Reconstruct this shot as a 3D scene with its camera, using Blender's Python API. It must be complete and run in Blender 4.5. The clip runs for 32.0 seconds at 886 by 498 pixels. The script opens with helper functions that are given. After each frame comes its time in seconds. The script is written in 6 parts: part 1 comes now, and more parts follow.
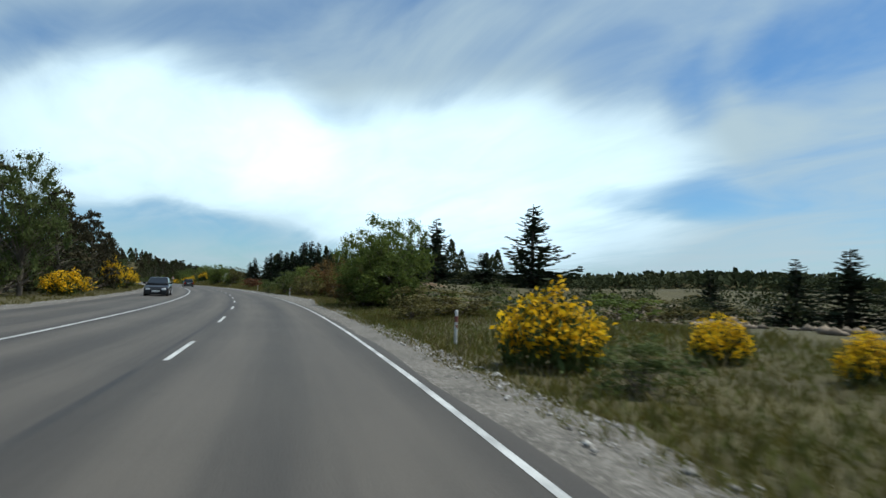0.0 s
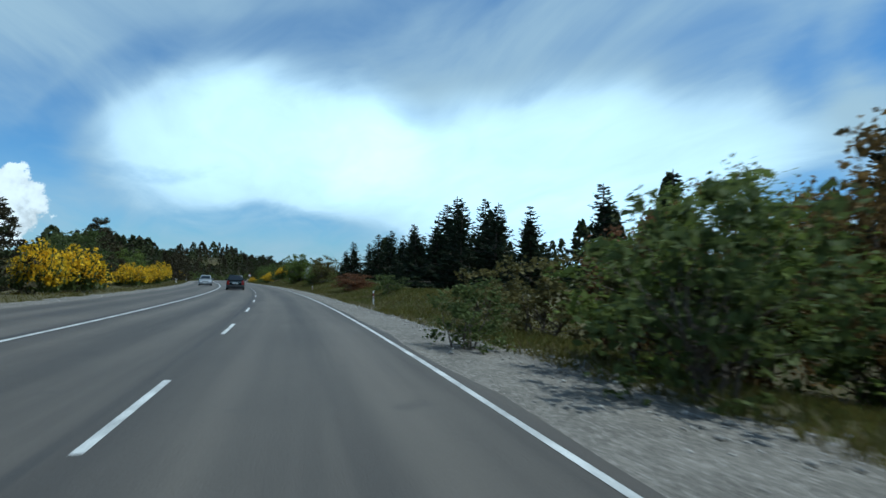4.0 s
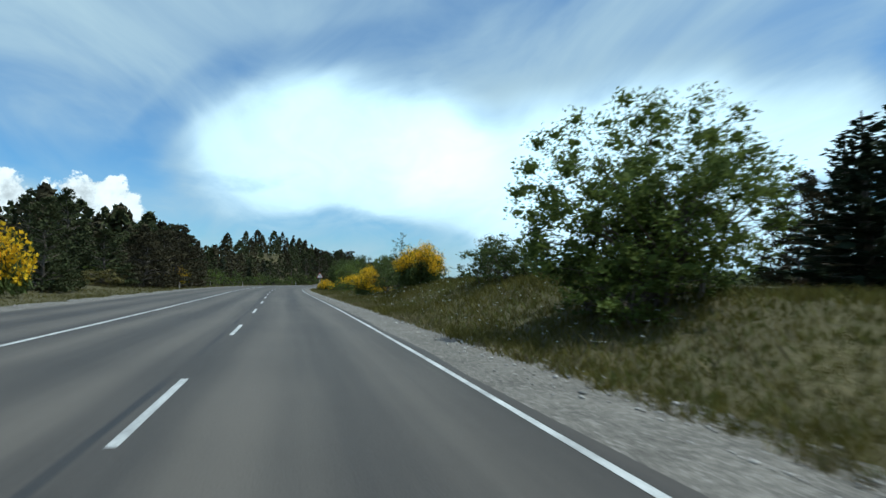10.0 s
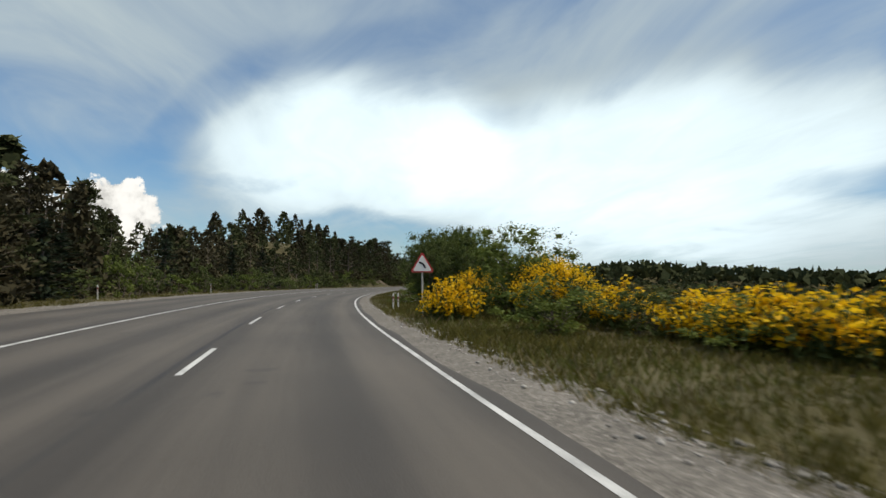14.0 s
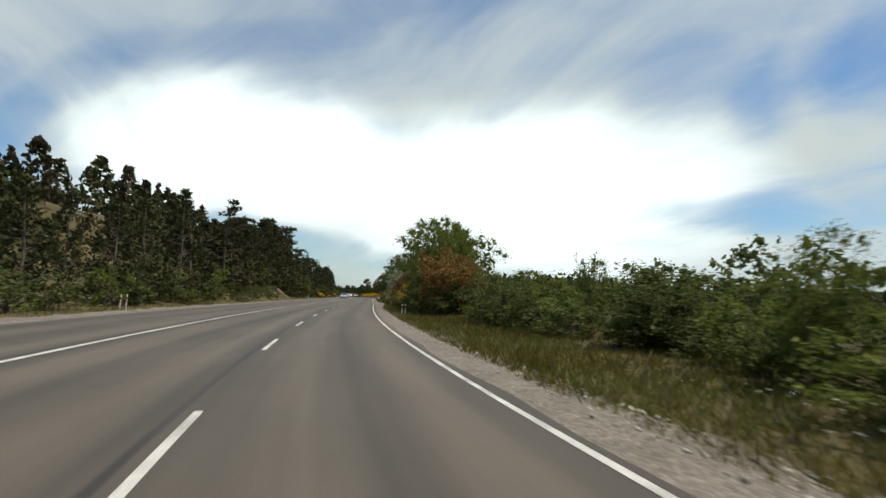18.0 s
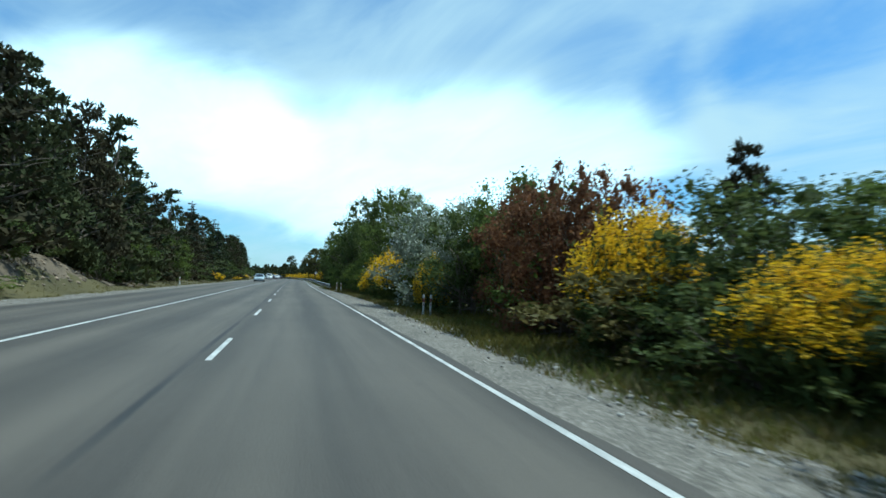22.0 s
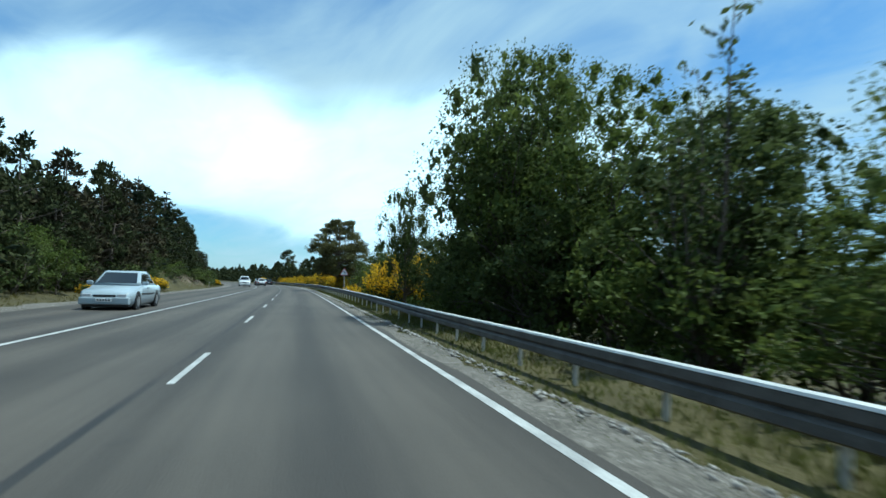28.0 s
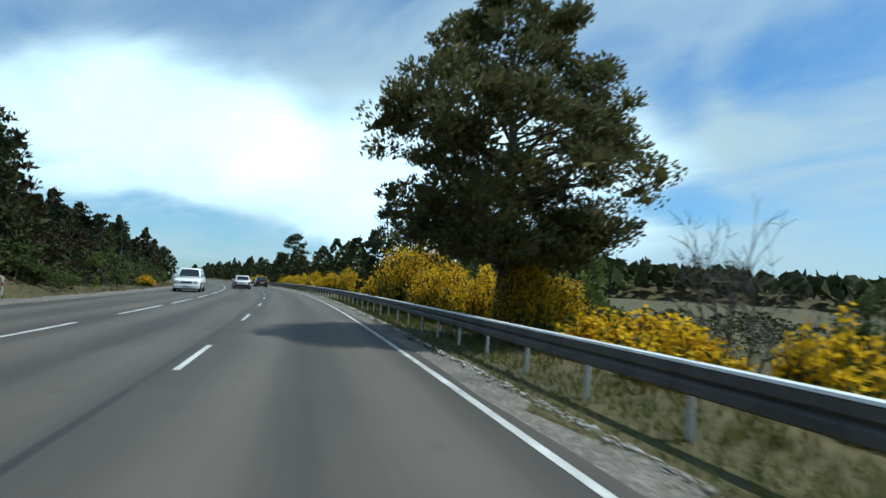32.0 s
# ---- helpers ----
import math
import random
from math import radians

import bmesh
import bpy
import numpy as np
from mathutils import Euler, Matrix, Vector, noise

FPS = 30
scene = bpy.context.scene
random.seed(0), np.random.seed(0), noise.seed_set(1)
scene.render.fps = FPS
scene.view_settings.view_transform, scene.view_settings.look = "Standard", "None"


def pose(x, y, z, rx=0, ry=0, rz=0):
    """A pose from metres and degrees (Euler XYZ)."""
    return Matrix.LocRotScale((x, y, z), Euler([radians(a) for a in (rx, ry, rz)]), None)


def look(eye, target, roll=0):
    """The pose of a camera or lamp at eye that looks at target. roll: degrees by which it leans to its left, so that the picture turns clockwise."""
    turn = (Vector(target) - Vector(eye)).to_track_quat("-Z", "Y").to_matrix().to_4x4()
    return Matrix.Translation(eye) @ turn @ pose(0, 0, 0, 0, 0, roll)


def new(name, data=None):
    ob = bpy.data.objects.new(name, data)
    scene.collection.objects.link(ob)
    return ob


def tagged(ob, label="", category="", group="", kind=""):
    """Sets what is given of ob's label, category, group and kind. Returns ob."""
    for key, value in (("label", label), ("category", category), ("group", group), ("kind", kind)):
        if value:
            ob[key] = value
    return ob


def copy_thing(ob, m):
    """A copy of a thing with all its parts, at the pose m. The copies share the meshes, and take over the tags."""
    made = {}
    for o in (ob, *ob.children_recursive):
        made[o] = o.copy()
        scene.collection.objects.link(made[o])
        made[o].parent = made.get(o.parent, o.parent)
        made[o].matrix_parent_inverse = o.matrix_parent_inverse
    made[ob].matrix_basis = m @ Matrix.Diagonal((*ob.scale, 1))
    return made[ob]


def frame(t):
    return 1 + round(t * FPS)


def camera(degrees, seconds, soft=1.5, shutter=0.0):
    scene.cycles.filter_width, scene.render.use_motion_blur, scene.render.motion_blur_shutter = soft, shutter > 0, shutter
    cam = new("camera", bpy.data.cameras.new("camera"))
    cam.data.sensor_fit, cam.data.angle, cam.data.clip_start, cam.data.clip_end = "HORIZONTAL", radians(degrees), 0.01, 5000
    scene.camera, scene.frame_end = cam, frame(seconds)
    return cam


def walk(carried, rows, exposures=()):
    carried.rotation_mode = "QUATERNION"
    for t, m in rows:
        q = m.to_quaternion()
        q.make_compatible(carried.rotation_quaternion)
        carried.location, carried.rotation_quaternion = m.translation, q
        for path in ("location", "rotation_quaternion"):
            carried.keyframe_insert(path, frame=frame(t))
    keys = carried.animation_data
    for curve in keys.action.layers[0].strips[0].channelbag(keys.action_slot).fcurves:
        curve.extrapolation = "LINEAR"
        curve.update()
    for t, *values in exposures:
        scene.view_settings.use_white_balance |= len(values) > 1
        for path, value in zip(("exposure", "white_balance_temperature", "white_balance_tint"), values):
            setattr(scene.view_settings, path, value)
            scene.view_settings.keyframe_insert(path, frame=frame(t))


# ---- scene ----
cam = camera(74.8, 32.0, shutter=0.2)
EXPOSURES = [(0.0, -0.08, 6100, 2), (1.0, -0.1, 6400, 3), (2.0, 0.0, 6700, 5), (2.4, 0.0, 6000, 1), (2.6, -0.27, 5400, -3), (3.0, -0.25, 5300, -4), (6.0, -0.15, 5200, -7), (7.0, -0.05, 5300, -6), (8.0, -0.05, 5200, -7),
             (10.0, -0.02, 5600, -4), (11.0, 0.0, 6400, 2), (12.0, 0.0, 5700, -2), (13.0, 0.03, 7400, 11), (13.6, -0.15, 7200, 10), (15.5, 0.05, 5700, -2), (17.0, 0.0, 5600, -3), (18.0, 0.1, 7400, 9),
             (20.0, 0.1, 6700, 4), (21.0, 0.35, 5700, -8), (23.0, 0.25, 5200, -13), (24.0, 0.25, 4900, -15), (25.0, 0.32, 5500, -10), (28.0, 0.2, 5400, -10), (29.0, 0.2, 5700, -9), (30.0, 0.2, 4900, -12), (31.0, 0.25, 6000, -4), (32.0, 0.05, 5700, -4)]
PATH = [
    (0.0, 0.00, 0.00, 1.24, -27.52, 3.78, -1.59),
    (0.5, 1.62, 7.17, 1.24, -26.22, 3.42, -1.89),
    (1.0, 3.08, 14.38, 1.24, -24.99, 3.83, -2.11),
    (1.5, 4.39, 21.63, 1.24, -23.81, 4.13, -1.72),
    (2.0, 5.55, 28.90, 1.24, -22.74, 3.62, -1.69),
    (2.5, 6.58, 36.20, 1.24, -21.57, 3.96, -1.83),
    (3.0, 7.46, 43.52, 1.24, -20.50, 3.87, -1.95),
    (3.5, 8.22, 50.86, 1.24, -19.60, 3.62, -1.85),
    (4.0, 8.88, 58.22, 1.24, -18.87, 3.39, -1.65),
    (4.5, 9.44, 65.58, 1.24, -18.22, 3.27, -1.46),
    (5.0, 9.92, 72.96, 1.24, -17.56, 3.24, -1.28),
    (5.5, 10.32, 80.34, 1.24, -16.91, 3.31, -1.10),
    (6.0, 10.63, 87.73, 1.24, -16.26, 3.64, -1.26),
    (6.5, 10.85, 95.13, 1.24, -15.52, 3.79, -1.50),
    (7.0, 10.99, 102.52, 1.24, -14.92, 3.80, -1.95),
    (7.5, 11.05, 109.93, 1.24, -14.37, 3.20, -1.17),
    (8.0, 11.05, 117.33, 1.24, -13.91, 3.79, -1.27),
    (8.5, 10.98, 124.74, 1.24, -13.35, 3.67, -0.81),
    (9.0, 10.83, 132.13, 1.24, -12.63, 3.10, -1.47),
    (9.5, 10.60, 139.52, 1.24, -12.11, 3.48, -1.41),
    (10.0, 10.32, 146.90, 1.24, -11.87, 3.45, -1.45),
    (10.5, 10.01, 154.28, 1.24, -11.68, 2.95, -1.28),
    (11.0, 9.67, 161.64, 1.24, -11.28, 3.86, -1.14),
    (11.5, 9.28, 169.00, 1.24, -10.97, 3.86, -0.23),
    (12.0, 8.85, 176.35, 1.24, -10.73, 3.17, -1.53),
    (12.5, 8.40, 183.69, 1.24, -10.49, 3.37, -0.60),
    (13.0, 7.93, 191.01, 1.24, -10.47, 3.72, -1.41),
    (13.5, 7.45, 198.33, 1.24, -10.33, 3.56, -1.33),
    (14.0, 6.97, 205.64, 1.24, -10.51, 3.36, -1.14),
    (14.5, 6.54, 212.94, 1.24, -11.00, 3.26, -0.95),
    (15.0, 6.20, 220.24, 1.24, -11.82, 3.25, -0.77),
    (15.5, 5.98, 227.53, 1.24, -13.00, 3.34, -0.58),
    (16.0, 5.93, 234.82, 1.24, -14.46, 2.57, -0.61),
    (16.5, 6.08, 242.10, 1.24, -16.25, 2.99, -0.86),
    (17.0, 6.47, 249.40, 1.24, -18.12, 3.95, -2.35),
    (17.5, 7.10, 256.71, 1.24, -20.05, 4.15, -1.83),
    (18.0, 8.00, 264.00, 1.24, -22.22, 4.85, -2.47),
    (18.5, 9.16, 271.28, 1.24, -24.40, 3.54, -1.90),
    (19.0, 10.59, 278.53, 1.24, -26.32, 3.73, -1.70),
    (19.5, 12.23, 285.76, 1.24, -27.66, 3.92, -1.64),
    (20.0, 13.99, 292.98, 1.24, -28.30, 3.75, -2.01),
    (20.5, 15.82, 300.19, 1.24, -28.57, 3.29, -2.89),
    (21.0, 17.69, 307.37, 1.24, -28.87, 3.55, -2.32),
    (21.5, 19.60, 314.52, 1.24, -29.38, 2.96, -2.45),
    (22.0, 21.56, 321.65, 1.24, -29.75, 3.19, -2.02),
    (22.5, 23.56, 328.74, 1.24, -30.10, 3.37, -2.01),
    (23.0, 25.58, 335.82, 1.24, -30.10, 3.52, -1.89),
    (23.5, 27.58, 342.89, 1.24, -29.87, 4.34, -1.42),
    (24.0, 29.54, 349.95, 1.24, -29.56, 4.14, -1.77),
    (24.5, 31.46, 357.02, 1.24, -29.20, 4.29, -1.88),
    (25.0, 33.36, 364.09, 1.24, -29.09, 3.96, -2.50),
    (25.5, 35.24, 371.17, 1.24, -29.03, 3.61, -1.75),
    (26.0, 37.14, 378.24, 1.24, -29.26, 3.51, -1.78),
    (26.5, 39.07, 385.31, 1.24, -29.63, 3.54, -1.81),
    (27.0, 41.04, 392.36, 1.24, -29.95, 3.70, -1.85),
    (27.5, 43.04, 399.41, 1.24, -30.07, 4.02, -1.90),
    (28.0, 45.03, 406.45, 1.24, -29.91, 3.51, -1.55),
    (28.5, 47.02, 413.50, 1.24, -29.95, 2.72, -1.65),
    (29.0, 49.02, 420.54, 1.24, -29.98, 3.58, -1.69),
    (29.5, 51.01, 427.58, 1.24, -29.99, 3.67, -1.54),
    (30.0, 53.01, 434.62, 1.24, -30.01, 4.00, -0.91),
    (30.5, 55.00, 441.65, 1.24, -30.01, 3.44, -0.80),
    (31.0, 56.98, 448.69, 1.24, -29.85, 3.84, -1.74),
    (31.5, 58.93, 455.73, 1.24, -29.44, 4.15, -2.22),
    (32.0, 60.82, 462.79, 1.24, -28.91, 3.77, -2.80),
]
walk(cam, [(t, pose(x, y, z, 90 + up, lean, turn)) for t, x, y, z, turn, up, lean in PATH], EXPOSURES)


# World, sun and sky ------------------------------------------------------------
def node(tree, kind, links=None, operation=None, uv_map=None):
    made = tree.nodes.new(kind)
    if operation:
        made.operation = operation
    if uv_map:
        made.uv_map = uv_map
    for key, value in (links or {}).items():
        if isinstance(value, bpy.types.NodeSocket):
            tree.links.new(value, made.inputs[key])
        else:
            made.inputs[key].default_value = value
    return made


def calc(tree, operation, a, b=0.0):
    return node(tree, "ShaderNodeMath", {0: a, 1: b}, operation).outputs[0]


def ramp(tree, value, low, high):
    made = node(tree, "ShaderNodeMapRange", {0: value, 1: low, 2: high})
    made.interpolation_type = "SMOOTHSTEP"
    return made.outputs[0]


def mixed(tree, factor, a, b, blend="MIX"):
    made = tree.nodes.new("ShaderNodeMix")
    made.data_type, made.blend_type = "RGBA", blend
    for slot, value in ((0, factor), (6, a), (7, b)):
        if isinstance(value, bpy.types.NodeSocket):
            tree.links.new(value, made.inputs[slot])
        else:
            made.inputs[slot].default_value = value if slot == 0 else (*value, 1)
    return made.outputs[2]


SUN_YAW, SUN_HEIGHT = -112.0, 66.0   # degrees left of +y, degrees above the horizon


# high thin cloud: bearing, height, half width, half height in degrees, tilt, strength
CLOUD_SHEETS = [(20, 12.5, 40, 13, 0.0, 0.52), (2, 12.8, 15, 9.0, 0.10, 0.48), (30, 10.5, 24, 8.5, 0.0, 0.48), (14, 8.0, 24, 3.6, -0.05, 0.30), (-22, 21.5, 22, 6.0, 0.10, 0.36),
                (55, 19, 4.5, 9, 0.0, 0.22), (22, 1.8, 13, 1.7, 0.0, 0.35), (60, 12, 13, 5, 0.0, 0.30), (50, 4.0, 22, 4.0, 0.0, 0.40), (44, 14.5, 14, 4.5, 0.0, 0.22), (26, 25, 16, 3.0, 0.0, 0.15)]
# blue gaps in it
CLOUD_GAPS = [(-11.5, 15.5, 9, 3.0, 0.75, -0.32), (3, 22.6, 15, 2.8, 0.25, -0.17), (-6, 9.8, 7.5, 1.0, 0.03, -0.40), (3, 4.4, 26, 2.4, -0.06, -0.34), (18.5, 17.0, 8.0, 2.6, 0.15, -0.17),
              (13.5, 10.0, 4, 1.3, 0.0, -0.22), (49, 8.6, 8, 2.3, 0.05, -0.46), (50.5, 17, 5.0, 7, 0.0, -0.26), (43, 21.5, 6.5, 4, 0.0, -0.28), (62, 20.5, 9, 6, 0.0, -0.34), (-19, 9.5, 9, 3.5, 0.0, -0.28)]


def make_world():
    world = bpy.data.worlds.new("sky")
    scene.world = world
    world.use_nodes = True
    tree = world.node_tree
    tree.nodes.clear()
    sky = tree.nodes.new("ShaderNodeTexSky")
    sky.sky_type, sky.sun_disc, sky.sun_elevation, sky.sun_rotation = "NISHITA", False, radians(SUN_HEIGHT), radians(-SUN_YAW)
    sky.altitude, sky.air_density, sky.dust_density, sky.ozone_density = 50.0, 1.0, 0.6, 2.0
    blue = mixed(tree, 1.0, sky.outputs[0], (SKY * 0.74, SKY * 1.02, SKY * 1.24), "MULTIPLY")
    way = node(tree, "ShaderNodeTexCoord").outputs["Generated"]
    part_of = node(tree, "ShaderNodeSeparateXYZ", {0: way}).outputs
    above = calc(tree, "ADD", calc(tree, "MAXIMUM", part_of[2], 0.0), 0.13)
    sheet = node(tree, "ShaderNodeCombineXYZ", {0: calc(tree, "DIVIDE", part_of[0], above),
                                                1: calc(tree, "DIVIDE", part_of[1], above), 2: 0.0}).outputs[0]
    turned = node(tree, "ShaderNodeMapping", {0: sheet, 2: (0, 0, radians(28)), 3: (1.0, 0.45, 1.0), 1: (3.1, 1.7, 0)}).outputs[0]
    wisps = node(tree, "ShaderNodeTexNoise", {0: turned, "Scale": 1.7, "Detail": 7.0, "Roughness": 0.56, "Distortion": 0.9}).outputs[0]
    # bearing and height in degrees, bent by slow noise so that the cloud sheets have soft uneven rims
    bend = node(tree, "ShaderNodeTexNoise", {0: way, "Scale": 4.0, "Detail": 1.5, "Roughness": 0.45}).outputs["Color"]
    bends = node(tree, "ShaderNodeSeparateXYZ", {0: bend}).outputs
    bearing = calc(tree, "MULTIPLY", calc(tree, "ARCTAN2", part_of[0], part_of[1]), 57.3)
    bearing = calc(tree, "ADD", bearing, calc(tree, "MULTIPLY", calc(tree, "SUBTRACT", bends[0], 0.5), 15.0))
    height = calc(tree, "MULTIPLY", calc(tree, "ARCSINE", part_of[2]), 57.3)
    height = calc(tree, "ADD", height, calc(tree, "MULTIPLY", calc(tree, "SUBTRACT", bends[1], 0.5), 6.5))

    def sheet_of(a, e, wide, high, tilt):
        """A soft oval bank of cloud (or a gap) about a bearing and height."""
        x = calc(tree, "SUBTRACT", bearing, a)
        y = calc(tree, "SUBTRACT", calc(tree, "SUBTRACT", height, e), calc(tree, "MULTIPLY", x, tilt))
        x, y = calc(tree, "DIVIDE", x, wide), calc(tree, "DIVIDE", y, high)
        far = calc(tree, "ADD", calc(tree, "MULTIPLY", x, x), calc(tree, "MULTIPLY", y, y))
        return ramp(tree, far, 1.0, 0.0)

    cover = calc(tree, "ADD", calc(tree, "MULTIPLY", calc(tree, "SUBTRACT", wisps, 0.5), 1.7), 0.43)
    for a, e, wide, high, tilt, strength in CLOUD_SHEETS + CLOUD_GAPS:
        cover = calc(tree, "ADD", cover, calc(tree, "MULTIPLY", sheet_of(a, e, wide, high, tilt), strength))
    cover = ramp(tree, cover, -0.28, 1.15)
    haze = calc(tree, "MULTIPLY", ramp(tree, part_of[2], 0.16, 0.0), 0.22)
    cover = calc(tree, "MAXIMUM", cover, haze)
    bright = calc(tree, "MULTIPLY", calc(tree, "ADD", calc(tree, "MULTIPLY", sheet_of(3, 13.0, 17, 10, 0.08), 1.0), calc(tree, "MULTIPLY", sheet_of(29, 10.5, 28, 11, 0.0), 1.0)), cover)
    thick = node(tree, "ShaderNodeTexNoise", {0: turned, "Scale": 4.5, "Detail": 6.0, "Roughness": 0.6, "Distortion": 0.6}).outputs[0]
    bright = calc(tree, "MULTIPLY", bright, calc(tree, "ADD", 0.45, calc(tree, "MULTIPLY", calc(tree, "ADD", thick, wisps), 0.6)))
    white = calc(tree, "ADD", 0.65, calc(tree, "MULTIPLY", bright, 0.56))
    cloud = mixed(tree, 1.0, (0.80, 0.965, 1.08), node(tree, "ShaderNodeCombineColor", {0: white, 1: white, 2: white}).outputs[0], "MULTIPLY")
    colour = mixed(tree, cover, blue, cloud)
    # heap clouds, far off over the hills
    puffs = node(tree, "ShaderNodeTexNoise", {0: way, "Scale": 26.0, "Detail": 6.0, "Roughness": 0.62}).outputs[0]
    shade = calc(tree, "ADD", 0.62, calc(tree, "MULTIPLY", ramp(tree, puffs, 0.35, 0.65), 0.5))
    for side, up, girth in ((-19.6, 0.088, 0.145), (-27.0, 0.095, 0.125)):
        heap_at = Vector((math.sin(radians(side)), math.cos(radians(side)), up)).normalized()
        far = node(tree, "ShaderNodeVectorMath", {0: way, 1: tuple(heap_at)}, operation="SUBTRACT").outputs[0]
        far = node(tree, "ShaderNodeVectorMath", {0: far, 1: (1, 1, 1.25)}, operation="MULTIPLY").outputs[0]
        size = node(tree, "ShaderNodeVectorMath", {0: far}, operation="LENGTH").outputs["Value"]
        heap = ramp(tree, calc(tree, "SUBTRACT", calc(tree, "MULTIPLY", puffs, girth), size), 0.0, 0.012)
        colour = mixed(tree, heap, colour, node(tree, "ShaderNodeCombineColor", {0: shade, 1: shade, 2: shade}).outputs[0])
    back = node(tree, "ShaderNodeBackground", {0: colour, 1: 1.0})
    node(tree, "ShaderNodeOutputWorld", {0: back.outputs[0]})


SKY = 0.10
make_world()
sun = new("sun", bpy.data.lights.new("sun", "SUN"))
sun.data.energy, sun.data.angle, sun.data.color = 4.2, radians(0.6), (1.0, 0.95, 0.87)
sun.matrix_world = look((0, 0, 60), Vector((0, 0, 60)) - Vector((-math.sin(radians(SUN_YAW)) * math.cos(radians(SUN_HEIGHT)),
                                                                math.cos(radians(SUN_YAW)) * math.cos(radians(SUN_HEIGHT)), math.sin(radians(SUN_HEIGHT)))))


# Materials ---------------------------------------------------------------------
def material(name, low, high, rough=0.8, scale=3.0, fine=40.0, bump=0.3, metal=0.0, coat=0.0, island=0.0, spread=0.5, depth=0.02):
    """A surface whose colour runs between two tones at two scales, with fine relief."""
    mat = bpy.data.materials.new(name)
    mat.use_nodes = True
    tree = mat.node_tree
    shader = tree.nodes["Principled BSDF"]
    place = node(tree, "ShaderNodeTexCoord").outputs["Object"]
    large = node(tree, "ShaderNodeTexNoise", {0: place, "Scale": scale, "Detail": 4.0}).outputs[0]
    small = node(tree, "ShaderNodeTexNoise", {0: place, "Scale": fine, "Detail": 3.0}).outputs[0]
    value = calc(tree, "ADD", calc(tree, "MULTIPLY", large, 0.6), calc(tree, "MULTIPLY", small, 0.4))
    if island:
        chance = node(tree, "ShaderNodeNewGeometry").outputs["Random Per Island"]
        value = calc(tree, "ADD", calc(tree, "MULTIPLY", value, 1 - island), calc(tree, "MULTIPLY", chance, island))
    colour = mixed(tree, ramp(tree, value, 0.5 - spread / 2, 0.5 + spread / 2), low, high)
    tree.links.new(colour, shader.inputs["Base Color"])
    shader.inputs["Roughness"].default_value = rough
    shader.inputs["Metallic"].default_value = metal
    shader.inputs["Coat Weight"].default_value = coat
    if bump:
        relief = node(tree, "ShaderNodeBump", {"Strength": bump, "Distance": depth, "Height": small})
        tree.links.new(relief.outputs[0], shader.inputs["Normal"])
    return mat


def foliage(name, dark, light, through_light=0.3, rough=0.62):
    """Leaves: tone by leaf and by plant, some light let through."""
    mat = bpy.data.materials.new(name)
    mat.use_nodes = True
    tree = mat.node_tree
    shader = tree.nodes["Principled BSDF"]
    leaf = node(tree, "ShaderNodeNewGeometry").outputs["Random Per Island"]
    plant_tone = node(tree, "ShaderNodeObjectInfo").outputs["Random"]
    place = node(tree, "ShaderNodeTexCoord").outputs["Object"]
    patch = node(tree, "ShaderNodeTexNoise", {0: place, "Scale": 0.9, "Detail": 2.0}).outputs[0]
    value = calc(tree, "ADD", calc(tree, "MULTIPLY", leaf, 0.45), calc(tree, "MULTIPLY", plant_tone, 0.2))
    value = calc(tree, "ADD", value, calc(tree, "MULTIPLY", ramp(tree, patch, 0.35, 0.65), 0.35))
    colour = mixed(tree, value, dark, light)
    tree.links.new(colour, shader.inputs["Base Color"])
    shader.inputs["Roughness"].default_value = rough
    shader.inputs["Specular IOR Level"].default_value = 0.12
    glow = node(tree, "ShaderNodeBsdfTranslucent", {0: colour})
    both = node(tree, "ShaderNodeMixShader", {0: through_light, 1: shader.outputs[0], 2: glow.outputs[0]})
    tree.links.new(both.outputs[0], tree.nodes["Material Output"].inputs[0])
    return mat


def glassy(name, colour, rough=0.05):
    mat = bpy.data.materials.new(name)
    mat.use_nodes = True
    shader = mat.node_tree.nodes["Principled BSDF"]
    shader.inputs["Base Color"].default_value = (*colour, 1)
    shader.inputs["Roughness"].default_value = rough
    shader.inputs["Coat Weight"].default_value = 0.6
    return mat


